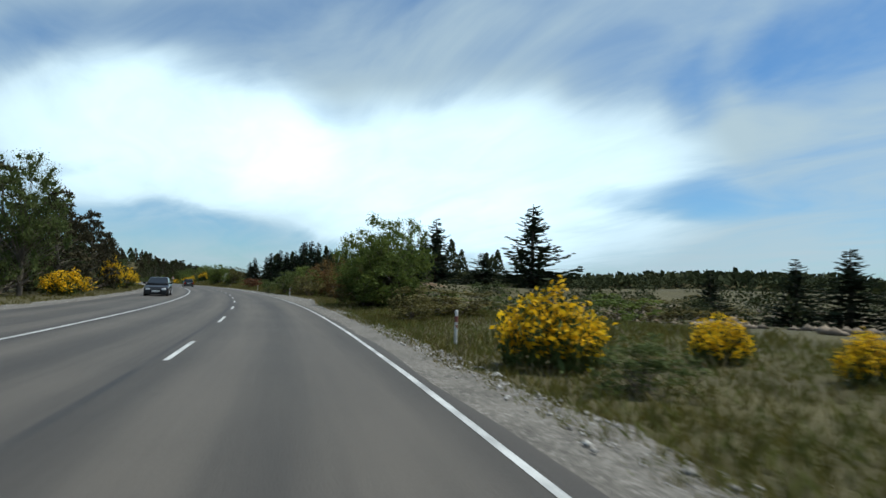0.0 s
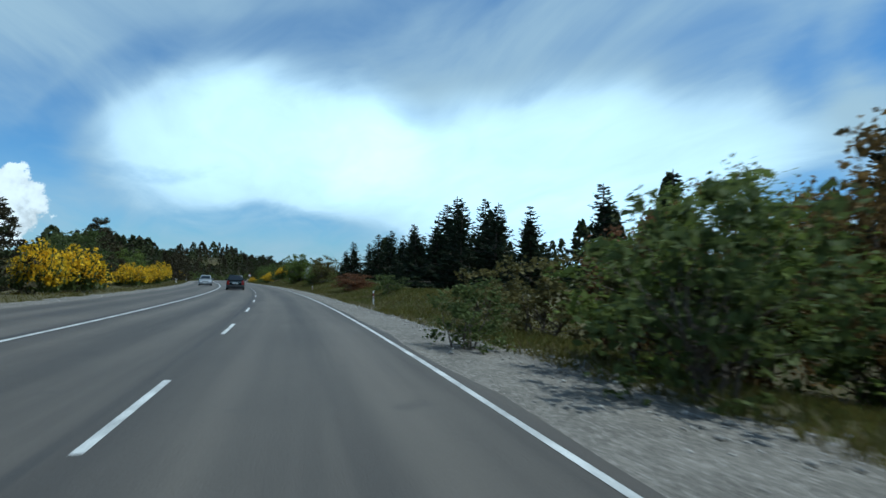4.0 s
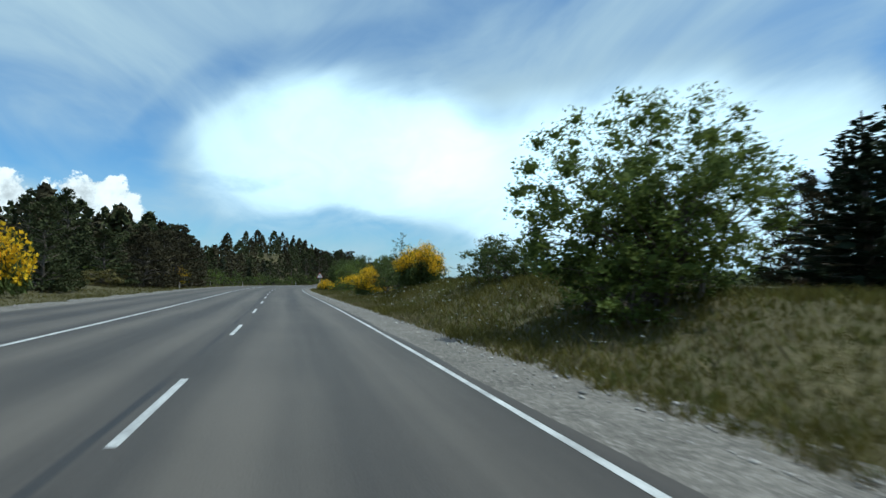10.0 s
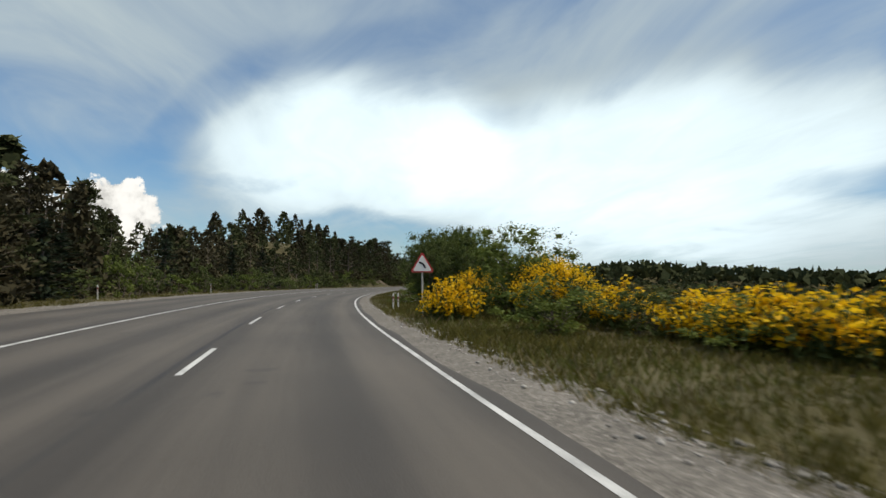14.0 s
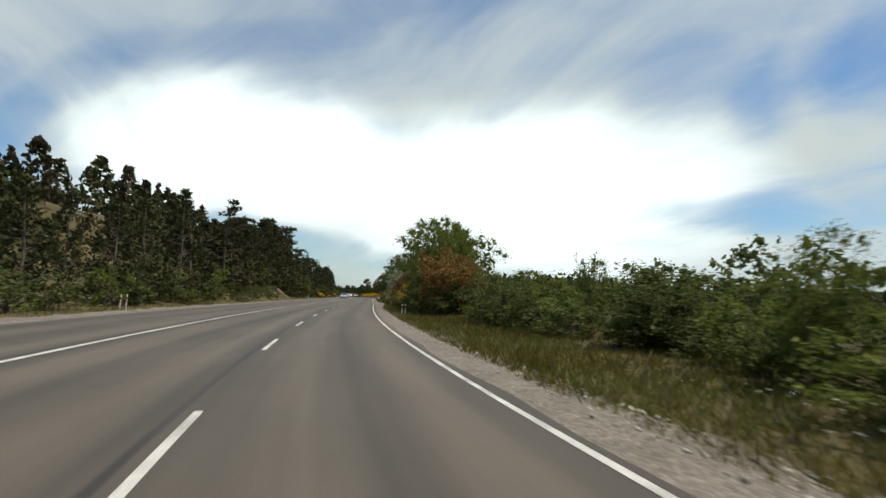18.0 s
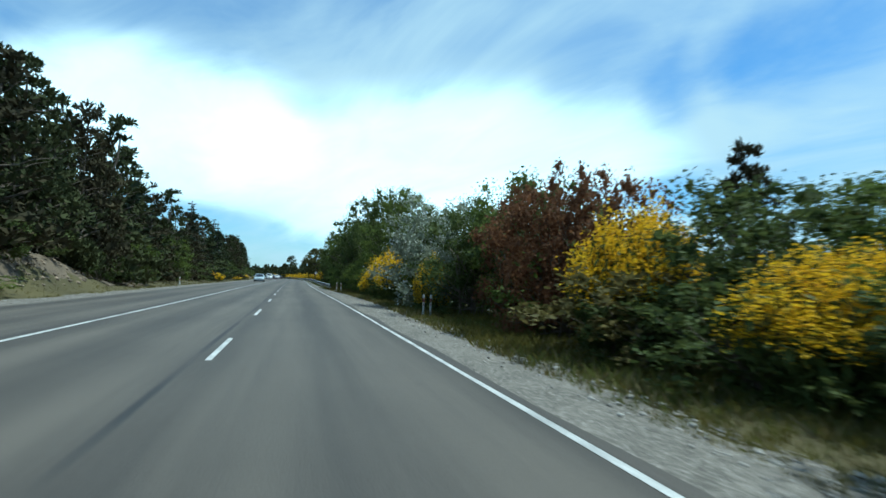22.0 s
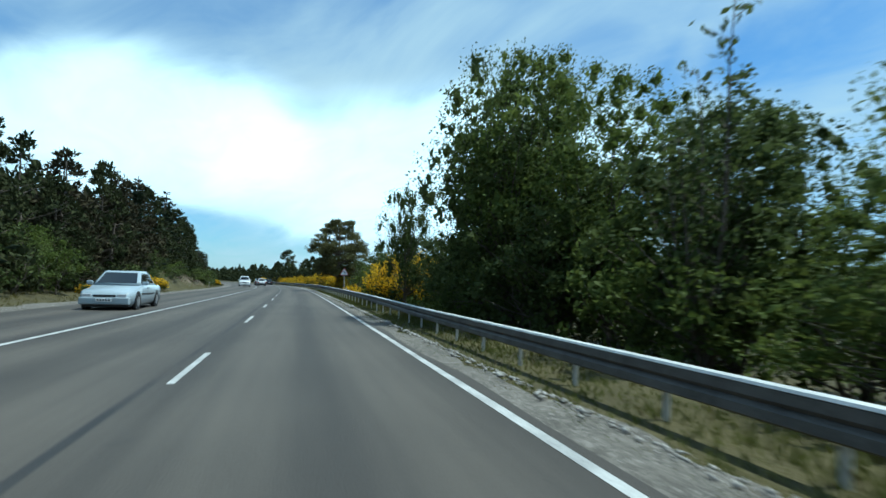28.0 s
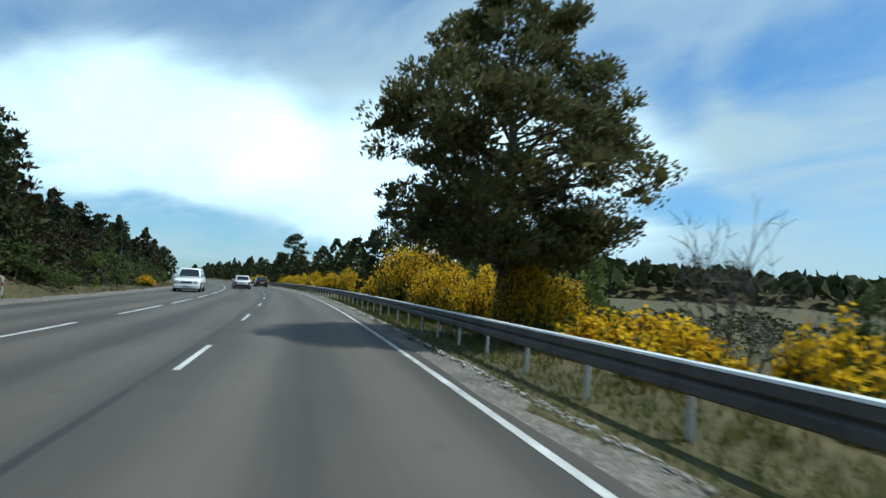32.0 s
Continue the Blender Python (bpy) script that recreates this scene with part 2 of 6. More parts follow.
def asphalt_material():
    """Worn asphalt: stone grain, patchy age, paler wheel tracks with a dark oil stripe between, by the road's own width and length."""
    mat = bpy.data.materials.new("asphalt")
    mat.use_nodes = True
    tree = mat.node_tree
    shader = tree.nodes["Principled BSDF"]
    lane = node(tree, "ShaderNodeUVMap", uv_map="along").outputs[0]
    across = node(tree, "ShaderNodeSeparateXYZ", {0: lane}).outputs
    place = node(tree, "ShaderNodeTexCoord").outputs["Object"]
    streak = node(tree, "ShaderNodeMapping", {0: lane, 3: (1.6, 0.05, 1.0)}).outputs[0]
    streaks = node(tree, "ShaderNodeTexNoise", {0: streak, "Scale": 1.0, "Detail": 6.0, "Roughness": 0.6}).outputs[0]
    patches = node(tree, "ShaderNodeTexNoise", {0: place, "Scale": 0.22, "Detail": 5.0}).outputs[0]
    grain = node(tree, "ShaderNodeTexNoise", {0: place, "Scale": 90.0, "Detail": 3.0, "Roughness": 0.7}).outputs[0]
    stones = node(tree, "ShaderNodeTexVoronoi", {0: place, "Scale": 55.0}).outputs[0]
    wave = calc(tree, "COSINE", calc(tree, "MULTIPLY", calc(tree, "ADD", across[0], 1.75), 2 * math.pi / 1.75))
    value = calc(tree, "ADD", calc(tree, "MULTIPLY", streaks, 0.5), calc(tree, "MULTIPLY", patches, 0.25))
    value = calc(tree, "ADD", value, calc(tree, "MULTIPLY", grain, 0.2))
    value = calc(tree, "ADD", value, calc(tree, "MULTIPLY", wave, -0.085))
    colour = mixed(tree, ramp(tree, value, 0.28, 0.70), (0.039, 0.0325, 0.027), (0.100, 0.0835, 0.067))
    # a dark tar seam beside the dashed line, and a thinner one in the oncoming lane
    drift = calc(tree, "MULTIPLY", calc(tree, "SUBTRACT", streaks, 0.5), 0.22)
    for offset, wide in ((0.20, 0.075), (3.72, 0.05)):
        gap = calc(tree, "ABSOLUTE", calc(tree, "ADD", calc(tree, "ADD", across[0], offset), drift))
        colour = mixed(tree, calc(tree, "MULTIPLY", ramp(tree, gap, wide, wide * 0.3), ramp(tree, patches, 0.30, 0.62)), colour, (0.020, 0.019, 0.019))
    blots = node(tree, "ShaderNodeTexNoise", {0: place, "Scale": 1.1, "Detail": 3.0}).outputs[0]
    colour = mixed(tree, calc(tree, "MULTIPLY", ramp(tree, blots, 0.66, 0.74), 0.35), colour, (0.024, 0.022, 0.021))
    tree.links.new(colour, shader.inputs["Base Color"])
    shader.inputs["Roughness"].default_value = 0.78
    height = calc(tree, "ADD", calc(tree, "MULTIPLY", grain, 0.5), calc(tree, "MULTIPLY", stones, 0.5))
    relief = node(tree, "ShaderNodeBump", {"Strength": 0.45, "Distance": 0.012, "Height": height})
    tree.links.new(relief.outputs[0], shader.inputs["Normal"])
    return mat


def gravel_material():
    """Crushed stone pressed into grey-brown dust: each small stone a tone of its own, with worn tracks and dusty patches."""
    mat = bpy.data.materials.new("pale crushed gravel")
    mat.use_nodes = True
    tree = mat.node_tree
    shader = tree.nodes["Principled BSDF"]
    place = node(tree, "ShaderNodeTexCoord").outputs["Object"]
    coarse = node(tree, "ShaderNodeTexVoronoi", {0: place, "Scale": 24.0})
    fine = node(tree, "ShaderNodeTexVoronoi", {0: place, "Scale": 70.0})
    patches = node(tree, "ShaderNodeTexNoise", {0: place, "Scale": 0.9, "Detail": 5.0, "Roughness": 0.6}).outputs[0]
    grain = node(tree, "ShaderNodeTexNoise", {0: place, "Scale": 160.0, "Detail": 2.0}).outputs[0]
    tones = [node(tree, "ShaderNodeSeparateColor", {0: v.outputs["Color"]}).outputs[0] for v in (coarse, fine)]
    value = calc(tree, "ADD", calc(tree, "MULTIPLY", tones[0], 0.26), calc(tree, "MULTIPLY", tones[1], 0.24))
    value = calc(tree, "ADD", value, calc(tree, "MULTIPLY", patches, 0.40))
    value = calc(tree, "ADD", value, calc(tree, "MULTIPLY", grain, 0.10))
    colour = mixed(tree, ramp(tree, value, 0.24, 0.80), (0.060, 0.052, 0.042), (0.235, 0.208, 0.176))
    pale = calc(tree, "MULTIPLY", ramp(tree, tones[0], 0.80, 0.90), ramp(tree, coarse.outputs["Distance"], 0.55, 0.35))
    colour = mixed(tree, calc(tree, "MULTIPLY", pale, 0.55), colour, (0.34, 0.315, 0.28))
    tree.links.new(colour, shader.inputs["Base Color"])
    shader.inputs["Roughness"].default_value = 0.95
    height = calc(tree, "ADD", calc(tree, "MULTIPLY", coarse.outputs["Distance"], -0.6), calc(tree, "MULTIPLY", fine.outputs["Distance"], -0.4))
    relief = node(tree, "ShaderNodeBump", {"Strength": 0.8, "Distance": 0.02, "Height": height})
    tree.links.new(relief.outputs[0], shader.inputs["Normal"])
    return mat


ASPHALT = asphalt_material()
PAINT = material("worn white road paint", (0.24, 0.235, 0.225), (0.62, 0.61, 0.58), 0.7, 1.3, 30, 0.3, spread=0.45)
GRAVEL = gravel_material()
PEBBLE = material("limestone pebbles", (0.20, 0.185, 0.165), (0.46, 0.43, 0.39), 0.9, 2, 30, 0.4, island=0.7, spread=0.8)
SOIL = material("dry grassy soil", (0.044, 0.036, 0.011), (0.094, 0.076, 0.025), 0.95, 0.35, 14, 0.8, spread=0.5, depth=0.06)
EARTH = material("bare stony earth", (0.060, 0.045, 0.029), (0.165, 0.122, 0.080), 0.95, 0.7, 9, 0.9, spread=0.55, depth=0.08)
BANK_EARTH = material("pale stony earth", (0.13, 0.092, 0.056), (0.38, 0.275, 0.175), 0.95, 1.1, 11, 0.9, spread=0.6, depth=0.08)
BANK_STONE = material("broken tan stone", (0.14, 0.088, 0.050), (0.39, 0.265, 0.16), 0.9, 1.6, 14, 0.8, spread=0.7, depth=0.05)
ROCK = material("pale broken rock", (0.085, 0.064, 0.043), (0.29, 0.22, 0.155), 0.9, 1.5, 12, 0.7, island=0.5, spread=0.8)
GRASS = foliage("roadside grass", (0.068, 0.064, 0.014), (0.170, 0.142, 0.037), 0.35, 0.6)
FRESH = foliage("fresh pale grass", (0.068, 0.084, 0.018), (0.175, 0.175, 0.050), 0.40, 0.6)
DRY = foliage("dry seed heads", (0.13, 0.105, 0.045), (0.25, 0.205, 0.11), 0.2, 0.8)
BARK = material("grey brown bark", (0.06, 0.045, 0.035), (0.17, 0.135, 0.10), 0.9, 3, 26, 0.8, spread=0.6)
TWIG = material("bare grey twigs", (0.075, 0.064, 0.055), (0.18, 0.16, 0.14), 0.9, 5, 30, 0.3)
LEAF_GREEN = foliage("fresh green leaves", (0.056, 0.084, 0.018), (0.180, 0.210, 0.050), 0.42)
LEAF_BUSH = foliage("dull green leaves", (0.043, 0.062, 0.018), (0.132, 0.154, 0.049), 0.4)
LEAF_OLIVE = foliage("olive brown leaves", (0.065, 0.062, 0.02), (0.20, 0.16, 0.058), 0.38)
LEAF_RED = foliage("reddish brown leaves", (0.085, 0.040, 0.022), (0.24, 0.115, 0.055), 0.38)
LEAF_BROWN = foliage("orange brown leaves", (0.085, 0.055, 0.020), (0.25, 0.155, 0.055), 0.38)
LEAF_ORANGE = foliage("rusty orange leaves", (0.095, 0.060, 0.020), (0.26, 0.155, 0.050), 0.35)
LEAF_SILVER = foliage("silvery leaves", (0.12, 0.14, 0.085), (0.34, 0.36, 0.27), 0.35)
BLOOM_WHITE = foliage("white blossom", (0.45, 0.46, 0.40), (0.75, 0.75, 0.70), 0.3)
BLOOM = foliage("yellow broom flowers", (0.64, 0.36, 0.010), (0.94, 0.64, 0.025), 0.5)
STEMS = foliage("green broom stems", (0.045, 0.065, 0.018), (0.12, 0.14, 0.04), 0.1)
NEEDLE_FIR = foliage("dark fir needles", (0.018, 0.026, 0.015), (0.052, 0.066, 0.034), 0.1)
NEEDLE_BROWN = foliage("brownish pine needles", (0.026, 0.024, 0.013), (0.070, 0.058, 0.030), 0.1, 0.85)
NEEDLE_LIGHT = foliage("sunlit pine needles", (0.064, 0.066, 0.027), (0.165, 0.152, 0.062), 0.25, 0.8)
NEEDLE_PINE = foliage("pine needles", (0.024, 0.032, 0.013), (0.070, 0.074, 0.030), 0.15, 0.85)
# rail steel in two tones: sun and shade are painted into the colour
SUNLIT_STEEL = material("galvanised steel, sunlit tone", (0.48, 0.48, 0.47), (0.74, 0.74, 0.72), 0.5, 2.5, 22, 0.15, metal=0.2)
SHADED_STEEL = material("weathered galvanised steel, shaded tone", (0.055, 0.050, 0.045), (0.14, 0.130, 0.120), 0.72, 2.5, 22, 0.15, metal=0.1)
POST_WHITE = material("dirty white post paint", (0.34, 0.32, 0.28), (0.66, 0.64, 0.60), 0.7, 4, 40, 0.2)
POST_RED = material("faded red band", (0.13, 0.040, 0.030), (0.24, 0.070, 0.050), 0.6, 5, 40, 0.1)
SIGN_RED = material("red sign border", (0.42, 0.03, 0.03), (0.55, 0.05, 0.045), 0.45, 4, 40, 0.05)
SIGN_WHITE = material("white sign face", (0.72, 0.72, 0.70), (0.84, 0.84, 0.82), 0.45, 3, 40, 0.03)
SIGN_BLACK = material("black sign symbol", (0.015, 0.015, 0.016), (0.03, 0.03, 0.03), 0.5, 4, 40, 0.05)
PLASTIC = material("black bumper plastic", (0.012, 0.012, 0.013), (0.03, 0.03, 0.032), 0.55, 5, 60, 0.1)
RUBBER = material("tyre rubber", (0.010, 0.010, 0.011), (0.028, 0.027, 0.026), 0.9, 6, 60, 0.3)
ALLOY = material("alloy wheel", (0.35, 0.35, 0.36), (0.55, 0.55, 0.56), 0.35, 6, 50, 0.05, metal=0.9)
GLASS = glassy("dark car glass", (0.012, 0.014, 0.016), 0.04)
LAMP_RED = glassy("red lamp lens", (0.22, 0.012, 0.010), 0.15)
LAMP_CLEAR = glassy("clear lamp lens", (0.55, 0.56, 0.58), 0.1)
PLATE = material("white plate", (0.68, 0.68, 0.66), (0.82, 0.82, 0.80), 0.5, 6, 50, 0.02)
LITTER = material("crumpled white litter", (0.6, 0.6, 0.58), (0.82, 0.82, 0.80), 0.7, 8, 40, 0.2)


def car_paint(name, colour):
    mat = material(name, tuple(c * 0.85 for c in colour), tuple(min(1, c * 1.1) for c in colour), 0.2, 1.2, 80, 0.0, coat=0.15)
    mat.node_tree.nodes["Principled BSDF"].inputs["Specular IOR Level"].default_value = 0.35
    return mat


# Helpers -----------------------------------------------------------------------
def mesh_from(name, verts, faces, mat, smooth=False):
    data = bpy.data.meshes.new(name)
    data.from_pydata([tuple(v) for v in verts], [], faces)
    data.materials.append(mat)
    if smooth:
        data.polygons.foreach_set("use_smooth", [True] * len(data.polygons))
    data.update()
    return data


def quads(name, points, mat, per=4):
    """A mesh of loose pieces: points is (n, per, 3)."""
    n = len(points)
    data = bpy.data.meshes.new(name)
    data.vertices.add(n * per)
    data.vertices.foreach_set("co", np.ascontiguousarray(points, dtype=np.float32).ravel())
    data.loops.add(n * per)
    data.loops.foreach_set("vertex_index", np.arange(n * per, dtype=np.int32))
    data.polygons.add(n)
    data.polygons.foreach_set("loop_start", np.arange(0, n * per, per, dtype=np.int32))
    data.update(calc_edges=True)
    data.validate()
    data.materials.append(mat)
    return data


def part(name, data, parent, label=""):
    ob = new(name, data)
    ob.parent = parent
    if label:
        ob["label"] = label
    return ob


def bm_part(name, bm, mat, parent, label="", smooth=False):
    data = bpy.data.meshes.new(name)
    bm.to_mesh(data)
    bm.free()
    data.materials.append(mat)
    if smooth:
        data.polygons.foreach_set("use_smooth", [True] * len(data.polygons))
    return part(name, data, parent, label)


def box(bm, x0, x1, y0, y1, z0, z1, bevel=0.0):
    made = bmesh.ops.create_cube(bm, size=1.0)["verts"]
    for v in made:
        v.co = Vector(((x0 + x1) / 2 + v.co.x * (x1 - x0), (y0 + y1) / 2 + v.co.y * (y1 - y0), (z0 + z1) / 2 + v.co.z * (z1 - z0)))
    if bevel:
        edges = list({e for v in made for e in v.link_edges})
        bmesh.ops.bevel(bm, geom=edges, offset=bevel, segments=2, affect="EDGES", profile=0.6)
    return bm


# The line of the road: the dashed line between the two right-hand lanes ---------
STEP = 20.0
HEADINGS = [-25.88, -22.78, -19.67, -16.57, -13.46, -10.35, -7.35, -4.83, -2.88, -1.2, 0.41, 1.96, 3.12, 3.89, 4.01, 2.29, -1.95, -7.37, -11.87, -14.3, -15.37, -15.55, -15.03, -15.02, -15.6, -15.79, -15.62, -15.32, -14.99, -13.49, -10.99, -8.49, -5.99, -3.49, -1.99, -1.49, -1.49, -1.49, -1.49, -1.49, -1.49, -1.49, -1.49, -1.49, -1.49, -1.49, -1.49]
_s = np.arange(0.0, (len(HEADINGS) - 1) * STEP + 0.5, 1.0)
_h = np.radians(np.interp(_s, np.arange(len(HEADINGS)) * STEP, HEADINGS))
_x = -28.619 + np.r_[0, np.cumsum((-np.sin(_h)[1:] - np.sin(_h)[:-1]) / 2)]
_y = -74.772 + np.r_[0, np.cumsum((np.cos(_h)[1:] + np.cos(_h)[:-1]) / 2)]
LENGTH = float(_s[-1])


def road_xy(s, lat):
    """World x, y of a place s metres along the road and lat metres to the right of the dashed line."""
    a = np.interp(s, _s, _h)
    return np.interp(s, _s, _x) + lat * np.cos(a), np.interp(s, _s, _y) + lat * np.sin(a)


def heading(s):
    return math.degrees(np.interp(s, _s, _h))


def smooth01(v):
    v = np.clip(v, 0, 1)
    return v * v * (3 - 2 * v)


def wobble(s, lat, size, seed):
    """Cheap smooth unevenness."""
    return (np.sin(s / size + 1.3 * np.sin(lat / size * 0.7 + seed) + seed) + np.sin(lat / size * 1.1 + 1.7 * np.sin(s / size * 0.63 + seed * 2))) * 0.5


BANK = np.array([(0, 0.2), (100, 0.2), (118, 0.4), (126, 1.4), (142, 1.45), (152, 0.8), (180, 0.7), (200, 1.0), (214, 1.1), (232, 1.0),
                 (246, 1.7), (262, 1.4), (274, 0.4), (300, -0.1), (330, 0.1), (400, 0.2), (470, 0.0), (490, -0.5), (570, -0.6), (600, 0.2), (920, 0.4)])
VALLEY = np.array([(0, 0), (90, -0.6), (120, 0.3), (250, 0.6), (275, -2.0), (320, -3.5), (380, -1.0), (480, -2.0), (580, -3.0), (640, 0), (920, 1)])
HILL = np.array([(0, 0.5), (200, 1.0), (290, 4.0), (340, 5.0), (372, 5.5), (388, 8.5), (405, 13.0), (440, 14.0), (490, 10.0), (560, 8.0), (620, 5.0), (700, 3.0), (920, 2.0)])
CUT = np.array([(0, 0.0), (395, 0.0), (410, 1.6), (440, 1.9), (450, 0.3), (545, 0.3), (556, 2.0), (578, 1.6), (590, 0.2), (920, 0.0)])


def ground_z(s, lat):
    s, lat = np.asarray(s, float), np.asarray(lat, float)
    right = np.interp(s, *BANK.T) * smooth01((lat - 5.6) / 5.5) + np.interp(s, *VALLEY.T) * smooth01((lat - 16) / 40)
    level = np.interp(s, *BANK.T)
    hollow = smooth01((s - 117) / 8) * smooth01((168 - s) / 14)   # a dip in front of the cut bank
    dip = -0.85 * smooth01((lat - 6.8) / 5.5) + (level + 0.85) * smooth01((lat - 12.9) / 3.3)
    right = right + hollow * (dip - level * smooth01((lat - 5.6) / 5.5))
    left = np.interp(s, *CUT.T) * smooth01((-lat - 9.6) / 2.6) + np.interp(s, *HILL.T) * smooth01((-lat - 10.5) / 34) * (1 - 0.75 * smooth01((-lat - 26) / 26))
    z = np.where(lat > 0, right, left)
    away = smooth01((np.abs(lat + 2.0) - 7.5) / 6)
    return z + away * (0.10 * wobble(s, lat, 2.3, 0.4) + 0.18 * wobble(s, lat, 7.0, 2.1)) - 0.09 * smooth01((np.abs(lat + 2.0) - 5.8) / 1.2)


def at(s, lat, dz=0.0):
    x, y = road_xy(s, lat)
    return Vector((float(x), float(y), float(ground_z(s, lat)) + dz))


def strip(name, s_values, lats, z, mat, label="", category=""):
    """A sheet that follows the road: lats(s) gives the offsets across, z(s, lat) the height."""
    rows = [lats(s) for s in s_values]
    n = len(rows[0])
    S = np.repeat(np.asarray(s_values, float), n)
    L = np.concatenate(rows)
    X, Y = road_xy(S, L)
    verts = np.stack([X, Y, z(S, L)], 1)
    faces = [(a * n + b, a * n + b + 1, (a + 1) * n + b + 1, (a + 1) * n + b) for a in range(len(rows) - 1) for b in range(n - 1)]
    data = mesh_from(name, verts, faces, mat)
    uv = data.uv_layers.new(name="along")
    index = np.empty(len(data.loops), np.int32)
    data.loops.foreach_get("vertex_index", index)
    uv.data.foreach_set("uv", np.stack([L[index], S[index]], 1).astype(np.float32).ravel())
    return tagged(new(name, data), label, category, kind="structure")


# Ground, road, shoulders --------------------------------------------------------
def make_ground():
    inner = np.concatenate([np.linspace(-120, -60, 6), np.linspace(-52, -20, 9), np.linspace(-17, -9.2, 9), [-7.9, -7.0], [4.0, 4.6],
                            np.linspace(5.2, 13, 10), [13.6, 14.2, 14.8, 15.4, 16.0, 17.0], np.linspace(18.5, 30, 5), np.linspace(36, 120, 8)])
    S = np.arange(0, LENGTH + 1, 2.5)
    n, m = len(inner), len(S)
    SS, LL = np.repeat(S, n), np.tile(inner, m)
    X, Y = road_xy(SS, LL)
    Z = ground_z(SS, LL)
    Z = np.where((LL > -8.5) & (LL < 4.2), -0.12, Z)
    verts = [tuple(v) for v in np.stack([X, Y, Z], 1)]
    faces = [(a * n + b, a * n + b + 1, (a + 1) * n + b + 1, (a + 1) * n + b) for a in range(m - 1) for b in range(n - 1)]
    # out to the horizon, ring by ring
    rim = [b for b in range(n)] + [a * n + n - 1 for a in range(1, m)] + [(m - 1) * n + b for b in range(n - 2, -1, -1)] + [a * n for a in range(m - 2, 0, -1)]
    middle = Vector((10.0, 330.0, 0.0))
    last = rim
    for reach, drop in ((1.25, -0.5), (1.8, -3.0), (4.0, -6.0), (9.0, -8.0)):
        ring = []
        for index in rim:
            v = Vector(verts[index])
            off = (v - middle) * reach
            low = v.z if reach < 1.5 else 0.0
            ring.append(len(verts))
            verts.append((middle.x + off.x, middle.y + off.y, low * 0.8 + drop))
        k = len(rim)
        faces += [(last[i], ring[i], ring[(i + 1) % k], last[(i + 1) % k]) for i in range(k)]
        last = ring
    data = mesh_from("ground", verts, faces, SOIL, smooth=True)
    tagged(new("ground", data), "dry grassy ground with low banks and a wooded rise", "ground", kind="structure")


make_ground()
whole = np.arange(0, LENGTH + 1, 2.5)
ragged = lambda s, seed: 0.22 * math.sin(s * 0.9 + seed) + 0.16 * math.sin(s * 2.3 + seed * 2) + 0.10 * math.sin(s * 5.1 + seed)
strip("road", whole, lambda s: np.array([-7.55, -5.5, -3.5, -1.75, 0, 1.75, 3.5, 3.66 + 0.05 * math.sin(s * 1.7) + 0.04 * math.sin(s * 4.3)]),
      lambda S, L: np.where(L > 3.6, -0.012, 0.0), ASPHALT, "worn grey asphalt road with three lanes", "road")


def outer_edge(s):
    """How far out the right-hand gravel reaches."""
    return float(np.interp(s, [0, 95, 115, 126, 160, 172, 200, 232, 255, 300, 330, 376, 405, 436, 452, 470, 500, 560, 600, 920],
                           [4.5, 4.5, 4.9, 6.3, 5.6, 5.3, 5.4, 5.3, 5.1, 4.7, 4.6, 4.9, 4.7, 5.6, 5.4, 4.5, 3.95, 3.9, 4.3, 4.6]))


fine_s = np.arange(0, LENGTH, 0.5)
strip("gravel_shoulder_right", fine_s, lambda s: 3.62 + (outer_edge(s) - 3.37 + ragged(s, 0.5) * 0.7) * np.array([0.0, 0.28, 0.62, 1.0]),
      lambda S, L: np.where(L < 3.7, -0.016, -0.008) - 0.02 * smooth01((L - 3.6) / 1.5) + 0.012 * wobble(S, L, 0.5, 1.0) * (L > 4.1) - 0.02 * (L > 4.6) + np.where(L > 5.2, np.maximum(0, ground_z(S, L) + 0.06), 0), GRAVEL,
      "pale gravel shoulder with loose stones", "shoulder")
strip("gravel_shoulder_left", fine_s, lambda s: np.array([-9.0 + ragged(s, 2.0) * 0.8, -8.3, -7.50]),
      lambda S, L: -0.006 - 0.012 * (L < -8.0) + 0.02 * wobble(S, L, 0.6, 3.0) * (L < -7.8), GRAVEL, "pale gravel verge along the far lane", "shoulder")


def line(name, s0, s1, lat, width, label):
    """A painted line, a little worn at its edges."""
    S = np.arange(s0, s1 + 0.01, 2.0)
    return strip(name, S, lambda s: np.array([lat - width / 2 + 0.008 * math.sin(s * 3.1), lat + width / 2 + 0.008 * math.sin(s * 2.3)]),
                 lambda S, L: np.full_like(S, 0.004), PAINT, label, "road marking")


line("edge_line_right", 0, 470, 3.41, 0.092, "solid white edge line, slightly worn")
line("edge_line_right_far", 470, LENGTH, 3.42, 0.11, "faded white edge line beside the guard rail")
line("centre_line", 0, 567, -3.5, 0.115, "solid white line towards the oncoming lane")
broken = tagged(new("broken_centre_line"), "broken white line towards the oncoming lane", "road marking", kind="structure")
for s in np.arange(569.5, LENGTH - 10, 8.0):
    dash = line("dash", s, s + 6.0, -3.5, 0.13, "")
    dash.parent = broken
    for key in ("label", "category", "kind"):
        if key in dash:
            del dash[key]
lane_line = tagged(new("dashed_lane_line"), "dashed white lane line with worn paint", "road marking", kind="structure")
